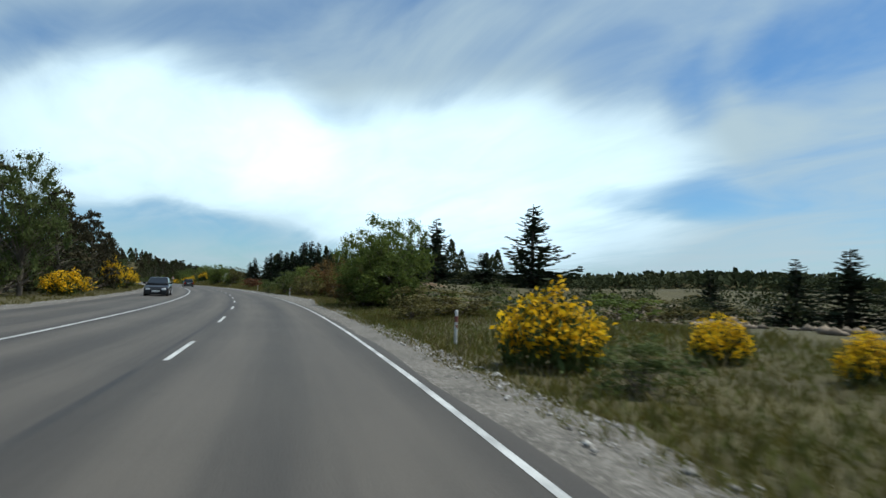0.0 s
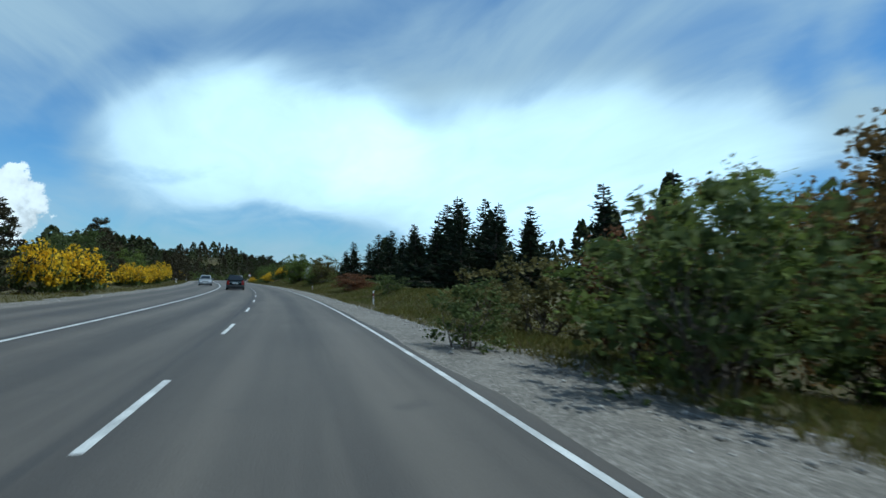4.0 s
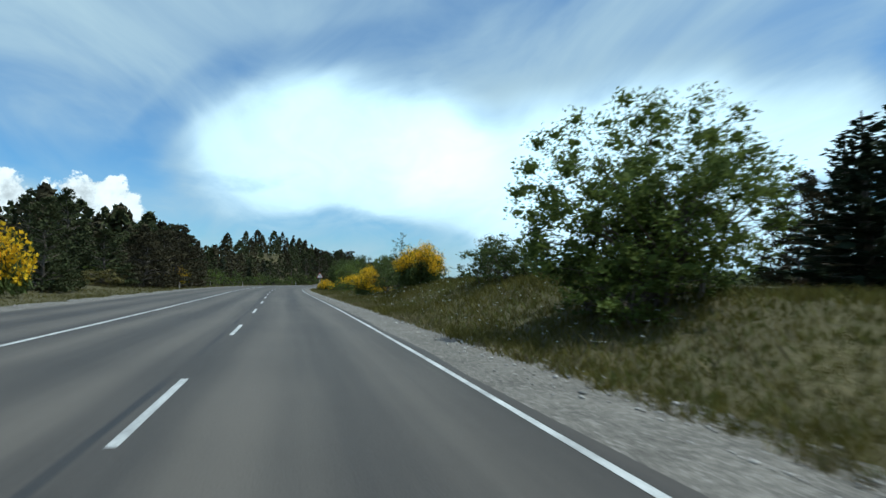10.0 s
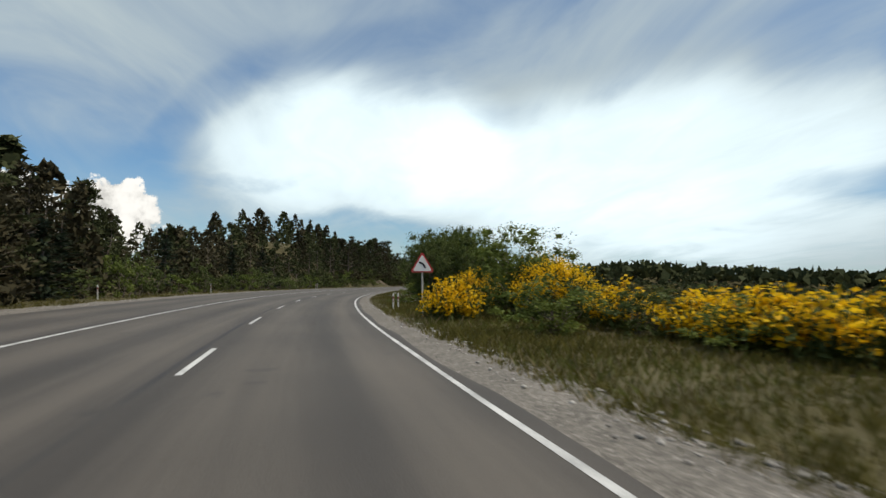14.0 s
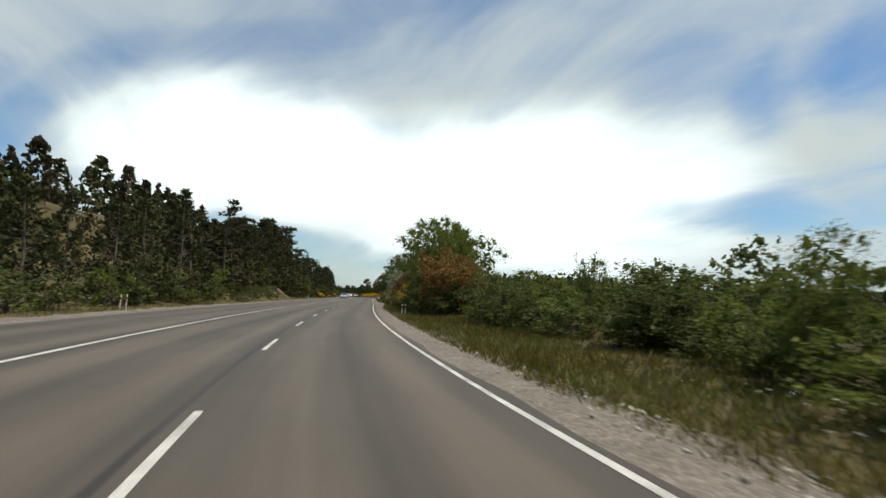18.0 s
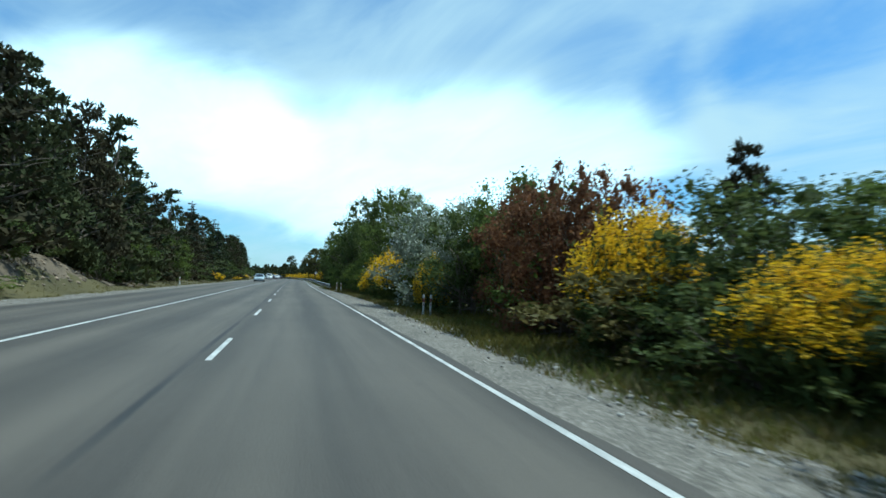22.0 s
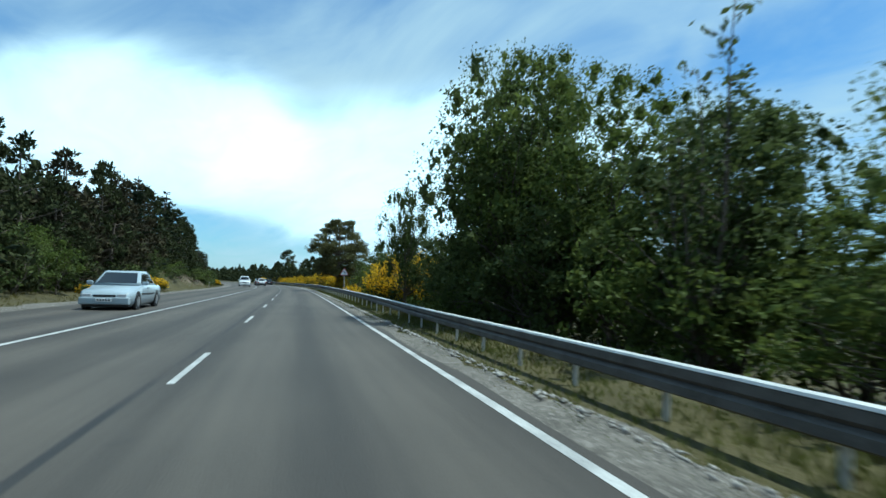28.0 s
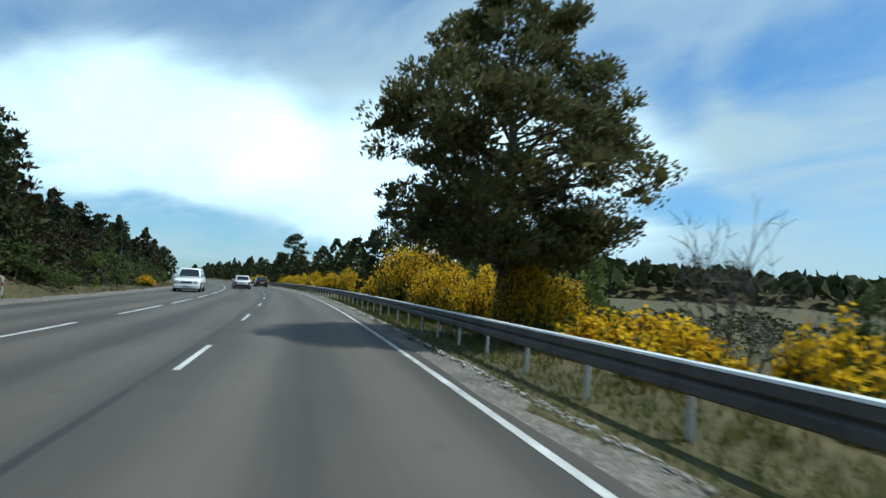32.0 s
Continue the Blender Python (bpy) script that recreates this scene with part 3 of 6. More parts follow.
marks = np.array([(-10, 9.5), (0, 98.7), (4, 134.3), (10, 187.8), (15, 232.0), (20, 276.3), (25, 320.9), (27, 338.8), (31, 376.4), (33, 394.6), (35, 413.1),
                  (36, 423.0), (38, 442.4), (40, 460.6), (44, 499.6), (45, 509.8), (47, 529.3), (48, 539.3), (50, 558.9), (80, 845.0)])
starts = np.interp(np.arange(-10, 81), *marks.T)
for s in starts:
    dash = strip("dash", np.array([s, s + 1.5, s + 3.0]), lambda q: np.array([-0.045, 0.045]), lambda S, L: np.full_like(S, 0.004), PAINT)
    dash.parent = lane_line
    if "kind" in dash:
        del dash["kind"]


# Plants -------------------------------------------------------------------------
def rng_dirs(r, n):
    v = r.normal(size=(n, 3))
    return v / np.linalg.norm(v, axis=1)[:, None]


def leaves(r, centres, length, width, flat=0.0, up=0.0):
    """Rhombic, slightly folded leaves at the given places, (n, 4, 3)."""
    n = len(centres)
    u = rng_dirs(r, n)
    u[:, 2] = u[:, 2] * (1 - flat) + up
    u /= np.linalg.norm(u, axis=1)[:, None]
    v = np.cross(u, rng_dirs(r, n))
    v /= np.linalg.norm(v, axis=1)[:, None] + 1e-9
    size = r.uniform(0.65, 1.35, (n, 1))
    u, v = u * length * size, v * width * size
    fold = np.cross(u, v) * (0.35 / max(length, 1e-6))
    return np.stack([centres - u, centres + v + fold - u * 0.1, centres + u, centres - v + fold - u * 0.1], 1)


class Wood:
    """Collects tapered tubes into one mesh."""

    def __init__(self):
        self.verts, self.faces = [], []

    def tube(self, a, b, ra, rb, sides=5):
        a, b = Vector(a), Vector(b)
        way = (b - a).normalized()
        side = way.orthogonal().normalized()
        other = way.cross(side)
        k = len(self.verts)
        for centre, radius in ((a, ra), (b, rb)):
            for i in range(sides):
                t = 2 * math.pi * i / sides
                self.verts.append(centre + float(radius) * (math.cos(t) * side + math.sin(t) * other))
        self.faces += [(k + i, k + (i + 1) % sides, k + sides + (i + 1) % sides, k + sides + i) for i in range(sides)]

    def limb(self, r, a, b, ra, rb, bend=0.12, sides=5, joints=3):
        a, b = Vector(a), Vector(b)
        last, radius = a, ra
        for j in range(1, joints + 1):
            t = j / joints
            to = a.lerp(b, t) + (Vector(r.normal(size=3)) * bend * (b - a).length * (0.5 if j < joints else 0.0))
            thin = ra + (rb - ra) * t
            self.tube(last, to, radius, thin, sides)
            last, radius = to, thin

    def mesh(self, name, mat):
        return mesh_from(name, self.verts, self.faces, mat, smooth=True)


def proto_leafy(seed, height, width, clumps, per, leaf, mat, trunk=0.28, low=0.12, open_=0.5, stems=1, lean=0.0, extra=None):
    """A broadleaf tree or bush: uneven crown of leaf clumps on limbs that spring from one or several stems."""
    r = np.random.default_rng(seed)
    wood, crown, bloom, cores, core_sizes = Wood(), [], [], [], []
    bases = [Vector((r.normal() * 0.05 * width * (stems > 1), r.normal() * 0.05 * width * (stems > 1), 0)) for _ in range(stems)]
    tops = []
    for b in bases:
        top = Vector((b.x * 2.5 + lean * width + r.normal() * 0.04 * width, b.y * 2.5 + r.normal() * 0.04 * width, height * (0.62 if stems == 1 else 0.5)))
        wood.limb(r, b - Vector((0, 0, 0.3)), top, 0.035 * height ** 0.9 / stems ** 0.5, 0.010 * height / stems ** 0.5, 0.05, 7, 5)
        tops.append((b, top))
    lumps = [(r.uniform(0, 2 * math.pi), r.uniform(0.75, 1.2)) for _ in range(6)]
    for i in range(clumps):
        while True:
            d = rng_dirs(r, 1)[0]
            if d[2] > -0.92:
                break
        shell = r.uniform(0, 1) ** open_
        swell = 1 + 0.22 * sum(math.cos(math.atan2(d[1], d[0]) * (k + 1) + a) * b for k, (a, b) in enumerate(lumps)) / 3
        c = np.array([d[0] * width / 2 * shell * swell, d[1] * width / 2 * shell * swell, height * (0.5 + low / 2) + d[2] * height * (0.5 - low / 2) * shell])
        c[0] += lean * width * c[2] / height
        b, top = tops[i % stems]
        t = min(0.95, max(0.12, c[2] / height * 0.8))
        if i % 2 == 0:
            wood.limb(r, b.lerp(top, t), c, 0.008 * height * (1.2 - t), 0.004, 0.10, 3, 2)
        spread = r.uniform(0.095, 0.165) * (width + height) / 2 * (95 / max(95, clumps)) ** 0.4
        local = rng_dirs(r, per) * (r.uniform(0, 1, (per, 1)) ** 0.5) * spread
        local[:, 2] *= 0.75
        crown.append(c + local)
        cores.append(c + rng_dirs(r, 9) * spread * r.uniform(0.05, 0.40, (9, 1)))
        core_sizes.append(spread)
        if extra:
            k = int(per * extra[1])
            pts = rng_dirs(r, k) * (r.uniform(0.6, 1.05, (k, 1))) * spread
            pts[:, 2] = np.abs(pts[:, 2])
            bloom.append(c + pts)
    pts = np.concatenate(crown)
    pts = pts[pts[:, 2] > 0.02]
    inner = np.concatenate(cores)
    inner[:, 2] = np.maximum(inner[:, 2], 0.12)
    mass = leaves(r, inner, float(np.mean(core_sizes)) * 0.21, float(np.mean(core_sizes)) * 0.15)
    mass[:, :, 2] = np.maximum(mass[:, :, 2], 0.0)
    parts = [("trunk", wood.mesh("trunk", BARK), ""), ("crown", quads("crown", np.concatenate([leaves(r, pts, leaf, leaf * 0.55, 0.3), mass]), mat), "")]
    if extra:
        pts = np.concatenate(bloom)
        parts.append(("blossom", quads("blossom", leaves(r, pts[pts[:, 2] > 0.05], leaf * 0.55, leaf * 0.45), extra[0]), extra[2]))
    return parts


def proto_fir(seed, height, width, levels, twigs):
    """A dark fir: straight trunk, ragged whorls of boughs whose tips turn up, shortening to a thin spire."""
    r = np.random.default_rng(seed)
    wood, pads = Wood(), []
    wood.limb(r, (0, 0, -0.3), (0, 0, height * 0.99), 0.018 * height, 0.02, 0.003, 7, 6)
    z = 0.03
    step = 1.0 / levels
    while z < 0.985:
        reach = width / 2 * (1 - z) ** 0.92 * r.uniform(0.72, 1.12) + 0.005 * height
        boughs = int(r.integers(6, 9)) if z < 0.75 else 5
        turn = r.uniform(0, 6.28)
        for k in range(boughs):
            a = turn + 2 * math.pi * k / boughs + r.normal() * 0.2
            far = reach * (r.uniform(0.55, 1.0) if r.uniform() < 0.75 else r.uniform(1.0, 1.28))
            out = np.array([math.cos(a), math.sin(a), 0.0])
            side = np.array([-math.sin(a), math.cos(a), 0.0])
            lift = r.uniform(-0.05, 0.18) + 0.45 * max(0, z - 0.45)
            start = np.array([0, 0, height * (z + r.uniform(-0.3, 0.3) * step)])
            wood.limb(r, start, start + out * far + (0, 0, lift * far), 0.004 * height * (1.1 - z), 0.004, 0.02, 3, 2)
            n = max(5, int(twigs * (0.4 + far / (width / 2))))
            f = np.linspace(0.16, 1.0, n) + r.normal(size=n) * 0.03
            p = start + f[:, None] * out * far
            p[:, 2] += far * (lift * f - 0.16 * np.sin(f * math.pi) + 0.10 * f ** 4)
            swing = r.choice([-1.0, 1.0], n) * r.uniform(0.3, 1.0, n)
            u = out * (0.75 + 0.25 * f[:, None]) + side * swing[:, None] * (1.1 - 0.55 * f[:, None])
            u[:, 2] += r.uniform(-0.25, 0.30, n)
            u /= np.linalg.norm(u, axis=1)[:, None]
            length = (0.026 * height + 0.17 * far) * (1.15 - 0.5 * f)[:, None] * r.uniform(0.7, 1.25, (n, 1))
            v = np.cross(u, (0, 0, 1.0) + r.normal(size=(n, 3)) * 0.45)
            v /= np.linalg.norm(v, axis=1)[:, None]
            w = np.cross(u, v)
            for across, share in ((v, 0.30), (w, 0.22)):
                pads.append(np.stack([p, p + u * length * 0.45 + across * length * share, p + u * length, p + u * length * 0.45 - across * length * share], 1))
        z += step * (1.15 - 0.45 * z) * r.uniform(0.8, 1.2)
    k = 110
    t = r.uniform(0.02, 0.9, k) ** 1.6
    a = r.uniform(0, 6.28, k)
    q = width / 2 * (1 - t) * r.uniform(0.05, 0.42, k)
    inner = leaves(r, np.stack([np.cos(a) * q, np.sin(a) * q, height * (0.03 + 0.95 * t)], 1), 0.04 * height, 0.022 * height)
    both = np.concatenate([inner] + pads)
    both[:, :, 2] = np.maximum(both[:, :, 2], 0.02)
    return [("trunk", wood.mesh("trunk", BARK), ""), ("crown", quads("crown", both, NEEDLE_FIR), "")]


def proto_pine(seed, height, width, tufts, per, bare=0.25, needle=0.16, mat=None, shape=0.55, core=0.34):
    """A pine: bent trunk, spreading limbs that end in dense rounded tufts of needles, with gaps between."""
    r = np.random.default_rng(seed)
    wood, pts, ways, cores = Wood(), [], [], []
    top = Vector((r.normal() * 0.04 * width, r.normal() * 0.04 * width, height * 0.9))
    wood.limb(r, (0, 0, -0.3), top, (0.030 if shape > 1 else 0.017) * height, 0.03, 0.02, 8, 6)
    for i in range(tufts):
        t = r.uniform(0, 1) ** (1.5 if shape < 0 else 1.0)
        z = height * (bare + (0.98 - bare) * t)
        wide = width / 2 * (math.sin(math.pi * min(1, (t * 0.82 + 0.18)) ** shape) * 0.85 + 0.18) if 0 < shape < 1 else width / 2 * (0.62 + 0.38 * math.sin(math.pi * t)) * (1 - 0.45 * t ** 3)
        a = r.uniform(0, 6.28)
        far = wide * r.uniform(0.25, 1.0) ** 0.6
        c = np.array([top.x * t + math.cos(a) * far, top.y * t + math.sin(a) * far, z])
        if i % 2 == 0:
            wood.limb(r, (top.x * t * 0.8, top.y * t * 0.8, max(height * bare * 0.8, z - 0.35 * far)), c, 0.010 * height * (1.15 - t), 0.012, 0.07, 4, 3)
        if shape < 0:
            far = width / 2 * ((1 - t) ** 0.8 * 0.95 + 0.05) * r.uniform(0.3, 1.08) ** 0.6
            c = np.array([top.x * t + math.cos(a) * far, top.y * t + math.sin(a) * far, z])
        spread = r.uniform(0.055, 0.10) * (width + height) / 2 * (1.15 - 0.5 * t)
        d = rng_dirs(r, per)
        local = d * (r.uniform(0.2, 1, (per, 1)) ** 0.5) * spread
        local[:, 2] = local[:, 2] * 0.62
        pts.append(c + local)
        d[:, 2] = np.abs(d[:, 2]) * 0.8 + 0.25
        ways.append(d + r.normal(size=(per, 3)) * 0.35)
        cores.append(leaves(r, c + rng_dirs(r, 7) * spread * 0.35 * (1, 1, 0.6), spread * core, spread * core * 0.7))
    p, u = np.concatenate(pts), np.concatenate(ways)
    u /= np.linalg.norm(u, axis=1)[:, None]
    n = len(p)
    v = np.cross(u, rng_dirs(r, n))
    v /= np.linalg.norm(v, axis=1)[:, None] + 1e-9
    size = r.uniform(0.7, 1.3, (n, 1)) * needle
    leaf = np.stack([p - u * size * 0.3, p + v * size * 0.30 + u * size * 0.35, p + u * size, p - v * size * 0.30 + u * size * 0.35], 1)
    return [("trunk", wood.mesh("trunk", BARK), ""), ("crown", quads("crown", np.concatenate([leaf] + cores), mat or NEEDLE_PINE), "")]


def proto_broom(seed, height, width, sprays, per, flowers, trunk=0.0, petal=0.066, head=0.40):
    """Broom: upright sprays of thin green stems, thickly set with yellow flowers on the outer half."""
    r = np.random.default_rng(seed)
    wood, stem, bloom, head_from = Wood(), [], [], head
    for i in range(sprays):
        a, q = r.uniform(0, 6.28), r.uniform(0, 1) ** 0.55
        foot = np.array([math.cos(a) * q * width * 0.36, math.sin(a) * q * width * 0.36, height * trunk])
        tall = height * (1 - 0.45 * q ** 2.0) * r.uniform(0.70, 1.08)
        head = np.array([math.cos(a) * q * width * 0.46, math.sin(a) * q * width * 0.46, tall])
        if i == 0:
            wood.limb(r, (0, 0, -0.15), (0.02, 0, height * 0.45), 0.05, 0.02, 0.05, 6, 3)
        f = r.uniform(0.05, 1.0, per)
        p = foot + f[:, None] * (head - foot) + r.normal(size=(per, 3)) * (0.035 + 0.05 * f[:, None]) * width * 0.55
        u = (head - foot) / np.linalg.norm(head - foot) + r.normal(size=(per, 3)) * 0.35
        u /= np.linalg.norm(u, axis=1)[:, None]
        v = np.cross(u, rng_dirs(r, per))
        s = r.uniform(0.10, 0.24, (per, 1))
        stem.append(np.stack([p - u * s, p + v * 0.03, p + u * s, p - v * 0.03], 1))
        g = r.uniform(head_from + 0.25 * (1 - q), 1.04, flowers)
        p = foot + g[:, None] * (head - foot) + r.normal(size=(flowers, 3)) * (0.03 + 0.045 * g[:, None]) * width * 0.6
        bloom.append(p)
        if i % 2 == 0:
            stem.append(leaves(r, np.maximum(foot + (head - foot) * r.uniform(0.10, 0.75, (7, 1)) + r.normal(size=(7, 3)) * 0.03 * width, (-9, -9, 0.16)), 0.15, 0.05, up=0.5))
    stem, flower = np.concatenate(stem), np.concatenate(bloom)
    stem = stem[stem[:, :, 2].min(1) > 0.01]
    return [("trunk", wood.mesh("trunk", BARK), ""), ("foliage", quads("foliage", stem, STEMS), "thin dark green stems"),
            ("blossom", quads("blossom", leaves(r, flower[flower[:, 2] > 0.1], petal, petal * 0.75), BLOOM), "dense bright yellow flowers")]


def proto_sapling(seed, height, width, stems, mat):
    """A clump of thin upright shoots: short side twigs up each one, with small leaves set along them."""
    r = np.random.default_rng(seed)
    wood, pts = Wood(), []
    for k in range(stems):
        a = 2 * math.pi * k / stems + r.normal() * 0.4
        tall = height * (1.0 if k == 0 else r.uniform(0.55, 0.9))
        foot, head = Vector((0, 0, -0.1)), Vector((math.cos(a) * width * 0.36, math.sin(a) * width * 0.36, tall))
        wood.limb(r, foot, head, 0.022, 0.005, 0.02, 5, 5)
        for t in np.linspace(0.18, 0.98, 16):
            b = r.uniform(0, 6.28)
            reach = width * (0.34 - 0.20 * t) * r.uniform(0.5, 1.2)
            start = foot.lerp(head, float(t))
            end = start + Vector((math.cos(b) * reach, math.sin(b) * reach, reach * 0.9))
            wood.tube(start, end, 0.006, 0.003, 3)
            f = r.uniform(0.1, 1.1, (13, 1))
            pts.append(np.array(start) + f * np.array(end - start) + r.normal(size=(13, 3)) * 0.05)
    pts = np.concatenate(pts)
    return [("trunk", wood.mesh("trunk", BARK), ""), ("crown", quads("crown", leaves(r, pts[pts[:, 2] > 0.1], 0.05, 0.026, up=0.25), mat), "")]


def proto_bare(seed, height, width, mat, leaf=0):
    """A leafless shrub: stems that fork again and again into fine twigs."""
    r = np.random.default_rng(seed)
    wood, ends = Wood(), []

    def fork(a, way, length, radius, depth):
        b = a + way * length
        wood.limb(r, a, b, radius, radius * 0.6, 0.06, 4 if depth > 2 else 3, 2)
        ends.append(np.array(b))
        if depth:
            for _ in range(int(r.integers(2, 4))):
                turn = (way + Vector(r.normal(size=3)) * 0.48 + Vector((0, 0, 0.10))).normalized()
                fork(a.lerp(b, r.uniform(0.55, 1.0)), turn, length * r.uniform(0.55, 0.85), max(0.0055, radius * 0.60), depth - 1)

    for k in range(5):
        a = 2 * math.pi * k / 5 + r.normal() * 0.3
        fork(Vector((math.cos(a) * 0.1, math.sin(a) * 0.1, -0.1)), Vector((math.cos(a) * 0.45, math.sin(a) * 0.45, 0.9)).normalized(), height * 0.36, 0.034, 5)
    v = np.array(wood.verts)
    v[:, 2] *= height / v[:, 2].max()
    v[:, :2] *= width / 2 / np.percentile(np.abs(v[:, :2]), 99)
    k = v[:, 2].max()
    grow = np.array([width / 2 / np.percentile(np.abs(np.array(wood.verts)[:, :2]), 99)] * 2 + [height / np.array(wood.verts)[:, 2].max()])
    wood.verts = [tuple(p) for p in v]
    parts = [("stem", wood.mesh("stem", mat), "")]
    if leaf:
        e = np.concatenate(ends).reshape(-1, 3) * grow
        e = np.repeat(e[e[:, 2] > 0.1], leaf, 0)
        e = e + r.normal(size=e.shape) * 0.13
        parts.append(("crown", quads("crown", leaves(r, e[e[:, 2] > 0.05], 0.038, 0.022), LEAF_BUSH), ""))
    return parts


KINDS = {
    # kind: name, label, category, own height, own width, makers
    "conifer": ("fir_tree", "dark green fir with a pointed, uneven spire", "tree", 8.0, 4.2,
                [lambda: proto_fir(11, 8.0, 4.6, 19, 11), lambda: proto_fir(12, 8.0, 4.6, 17, 12), lambda: proto_fir(13, 8.0, 4.4, 21, 10)]),
    "pine": ("pine_tree", "dark pine with rounded tufts of needles", "tree", 8.0, 6.0,
             [lambda: proto_pine(21, 8.0, 6.0, 125, 30, 0.03, 0.20), lambda: proto_pine(22, 8.0, 5.6, 120, 30, 0.03, 0.20, shape=-1), lambda: proto_pine(23, 8.0, 6.2, 125, 30, 0.02, 0.20, mat=NEEDLE_BROWN)]),
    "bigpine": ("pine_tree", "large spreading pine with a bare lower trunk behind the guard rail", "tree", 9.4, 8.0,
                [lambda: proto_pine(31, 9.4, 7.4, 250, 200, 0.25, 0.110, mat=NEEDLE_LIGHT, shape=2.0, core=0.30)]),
    "leaf": ("deciduous_tree", "broadleaf tree in fresh green leaf", "tree", 6.0, 5.5,
             [lambda: proto_leafy(41, 6.0, 5.5, 120, 84, 0.058, LEAF_GREEN, low=0.03), lambda: proto_leafy(42, 6.0, 5.5, 120, 84, 0.058, LEAF_GREEN, stems=3, low=0.0),
              lambda: proto_leafy(43, 6.0, 5.2, 120, 84, 0.058, LEAF_BUSH, lean=0.06, low=0.05), lambda: proto_leafy(44, 6.0, 5.5, 120, 84, 0.058, LEAF_BUSH, stems=2, low=0.0)]),
    "leafb": ("green_bush", "dense dull green roadside bush", "bush", 2.6, 3.0,
              [lambda: proto_leafy(51, 2.6, 3.0, 58, 26, 0.072, LEAF_BUSH, stems=4, low=-0.12), lambda: proto_leafy(52, 2.6, 3.0, 58, 26, 0.072, LEAF_GREEN, stems=4, low=-0.12),
               lambda: proto_leafy(53, 2.6, 3.0, 58, 26, 0.072, LEAF_BUSH, stems=5, low=-0.12)]),
    "olive": ("olive_bush", "olive brown bush with small leaves", "bush", 2.6, 3.0,
              [lambda: proto_leafy(61, 2.6, 3.0, 58, 26, 0.072, LEAF_OLIVE, stems=4, low=-0.12), lambda: proto_leafy(62, 2.6, 3.0, 58, 26, 0.072, LEAF_OLIVE, stems=5, low=-0.12)]),
    "red": ("reddish_bush", "bush with reddish brown foliage", "bush", 2.8, 3.2,
            [lambda: proto_leafy(71, 2.8, 3.2, 150, 62, 0.044, LEAF_RED, stems=4, low=-0.12), lambda: proto_leafy(72, 2.8, 3.2, 150, 62, 0.044, LEAF_RED, stems=5, low=-0.12)]),
    "orange": ("rusty_tree", "small tree with rusty orange leaves", "tree", 4.8, 4.2,
               [lambda: proto_leafy(75, 4.8, 4.2, 84, 52, 0.085, LEAF_ORANGE, stems=3, low=0.0), lambda: proto_leafy(76, 4.8, 4.2, 84, 52, 0.085, LEAF_ORANGE, stems=3, low=0.02)]),
    "silver": ("blossoming_bush", "tall silvery bush with pale blossom", "bush", 4.2, 4.2,
               [lambda: proto_leafy(81, 4.2, 4.2, 120, 60, 0.055, LEAF_SILVER, stems=4, low=-0.1, extra=(BLOOM_WHITE, 0.22, "small pale blossom"))]),
    "broom": ("broom_bush", "broom bush covered in bright yellow flowers", "bush", 1.9, 2.4,
              [lambda: proto_broom(91, 1.9, 2.4, 70, 20, 30), lambda: proto_broom(92, 1.9, 2.4, 66, 21, 28), lambda: proto_broom(93, 1.9, 2.4, 74, 22, 22)]),
    "broomt": ("broom_bush", "tall broom with a yellow flowering head above bare stems", "bush", 3.4, 3.2, [lambda: proto_broom(95, 3.4, 3.2, 130, 40, 84, petal=0.035, head=0.68)]),
    "sapling": ("sapling", "thin sapling with sparse leaves", "sapling", 4.5, 1.3,
                [lambda: proto_sapling(97, 4.5, 1.4, 4, LEAF_GREEN), lambda: proto_sapling(98, 4.5, 1.3, 5, LEAF_BUSH)]),
    "bare": ("bare_shrub", "leafless shrub with fine grey twigs", "shrub", 3.0, 2.8, [lambda: proto_bare(101, 3.0, 2.8, TWIG)]),
    "bareleaf": ("thin_bush", "half bare bush with grey twigs and small leaves", "bush", 3.8, 4.6, [lambda: proto_bare(103, 3.6, 4.4, TWIG, 20)]),
    "far": ("pine_tree", "dark pine in the wood on the slope", "tree", 8.0, 5.0,
            [lambda: proto_pine(25, 8.0, 5.0, 64, 19, 0.03, 0.26, shape=-1), lambda: proto_pine(26, 8.0, 4.6, 64, 19, 0.03, 0.26, shape=0.45), lambda: proto_pine(27, 8.0, 5.2, 64, 19, 0.03, 0.26, mat=NEEDLE_BROWN, shape=-1), lambda: proto_pine(28, 8.0, 4.4, 64, 19, 0.03, 0.26, mat=NEEDLE_BROWN, shape=-1)]),
    "farfir": ("fir_tree", "dark fir at the back of the wood", "tree", 8.0, 3.4, [lambda: proto_fir(15, 8.0, 3.4, 13, 5), lambda: proto_fir(16, 8.0, 3.8, 12, 6)]),
}
KINDS["thicket"] = ("green_bush", "dull green bush at the back of the verge", "bush", 2.6, 3.0,
                    [lambda: proto_leafy(54, 2.6, 3.0, 34, 18, 0.090, LEAF_BUSH, stems=3, low=-0.12), lambda: proto_leafy(55, 2.6, 3.0, 34, 18, 0.090, LEAF_BUSH, stems=4, low=-0.12),
                     lambda: proto_leafy(56, 2.6, 3.0, 34, 18, 0.090, LEAF_GREEN, stems=3, low=-0.12)])
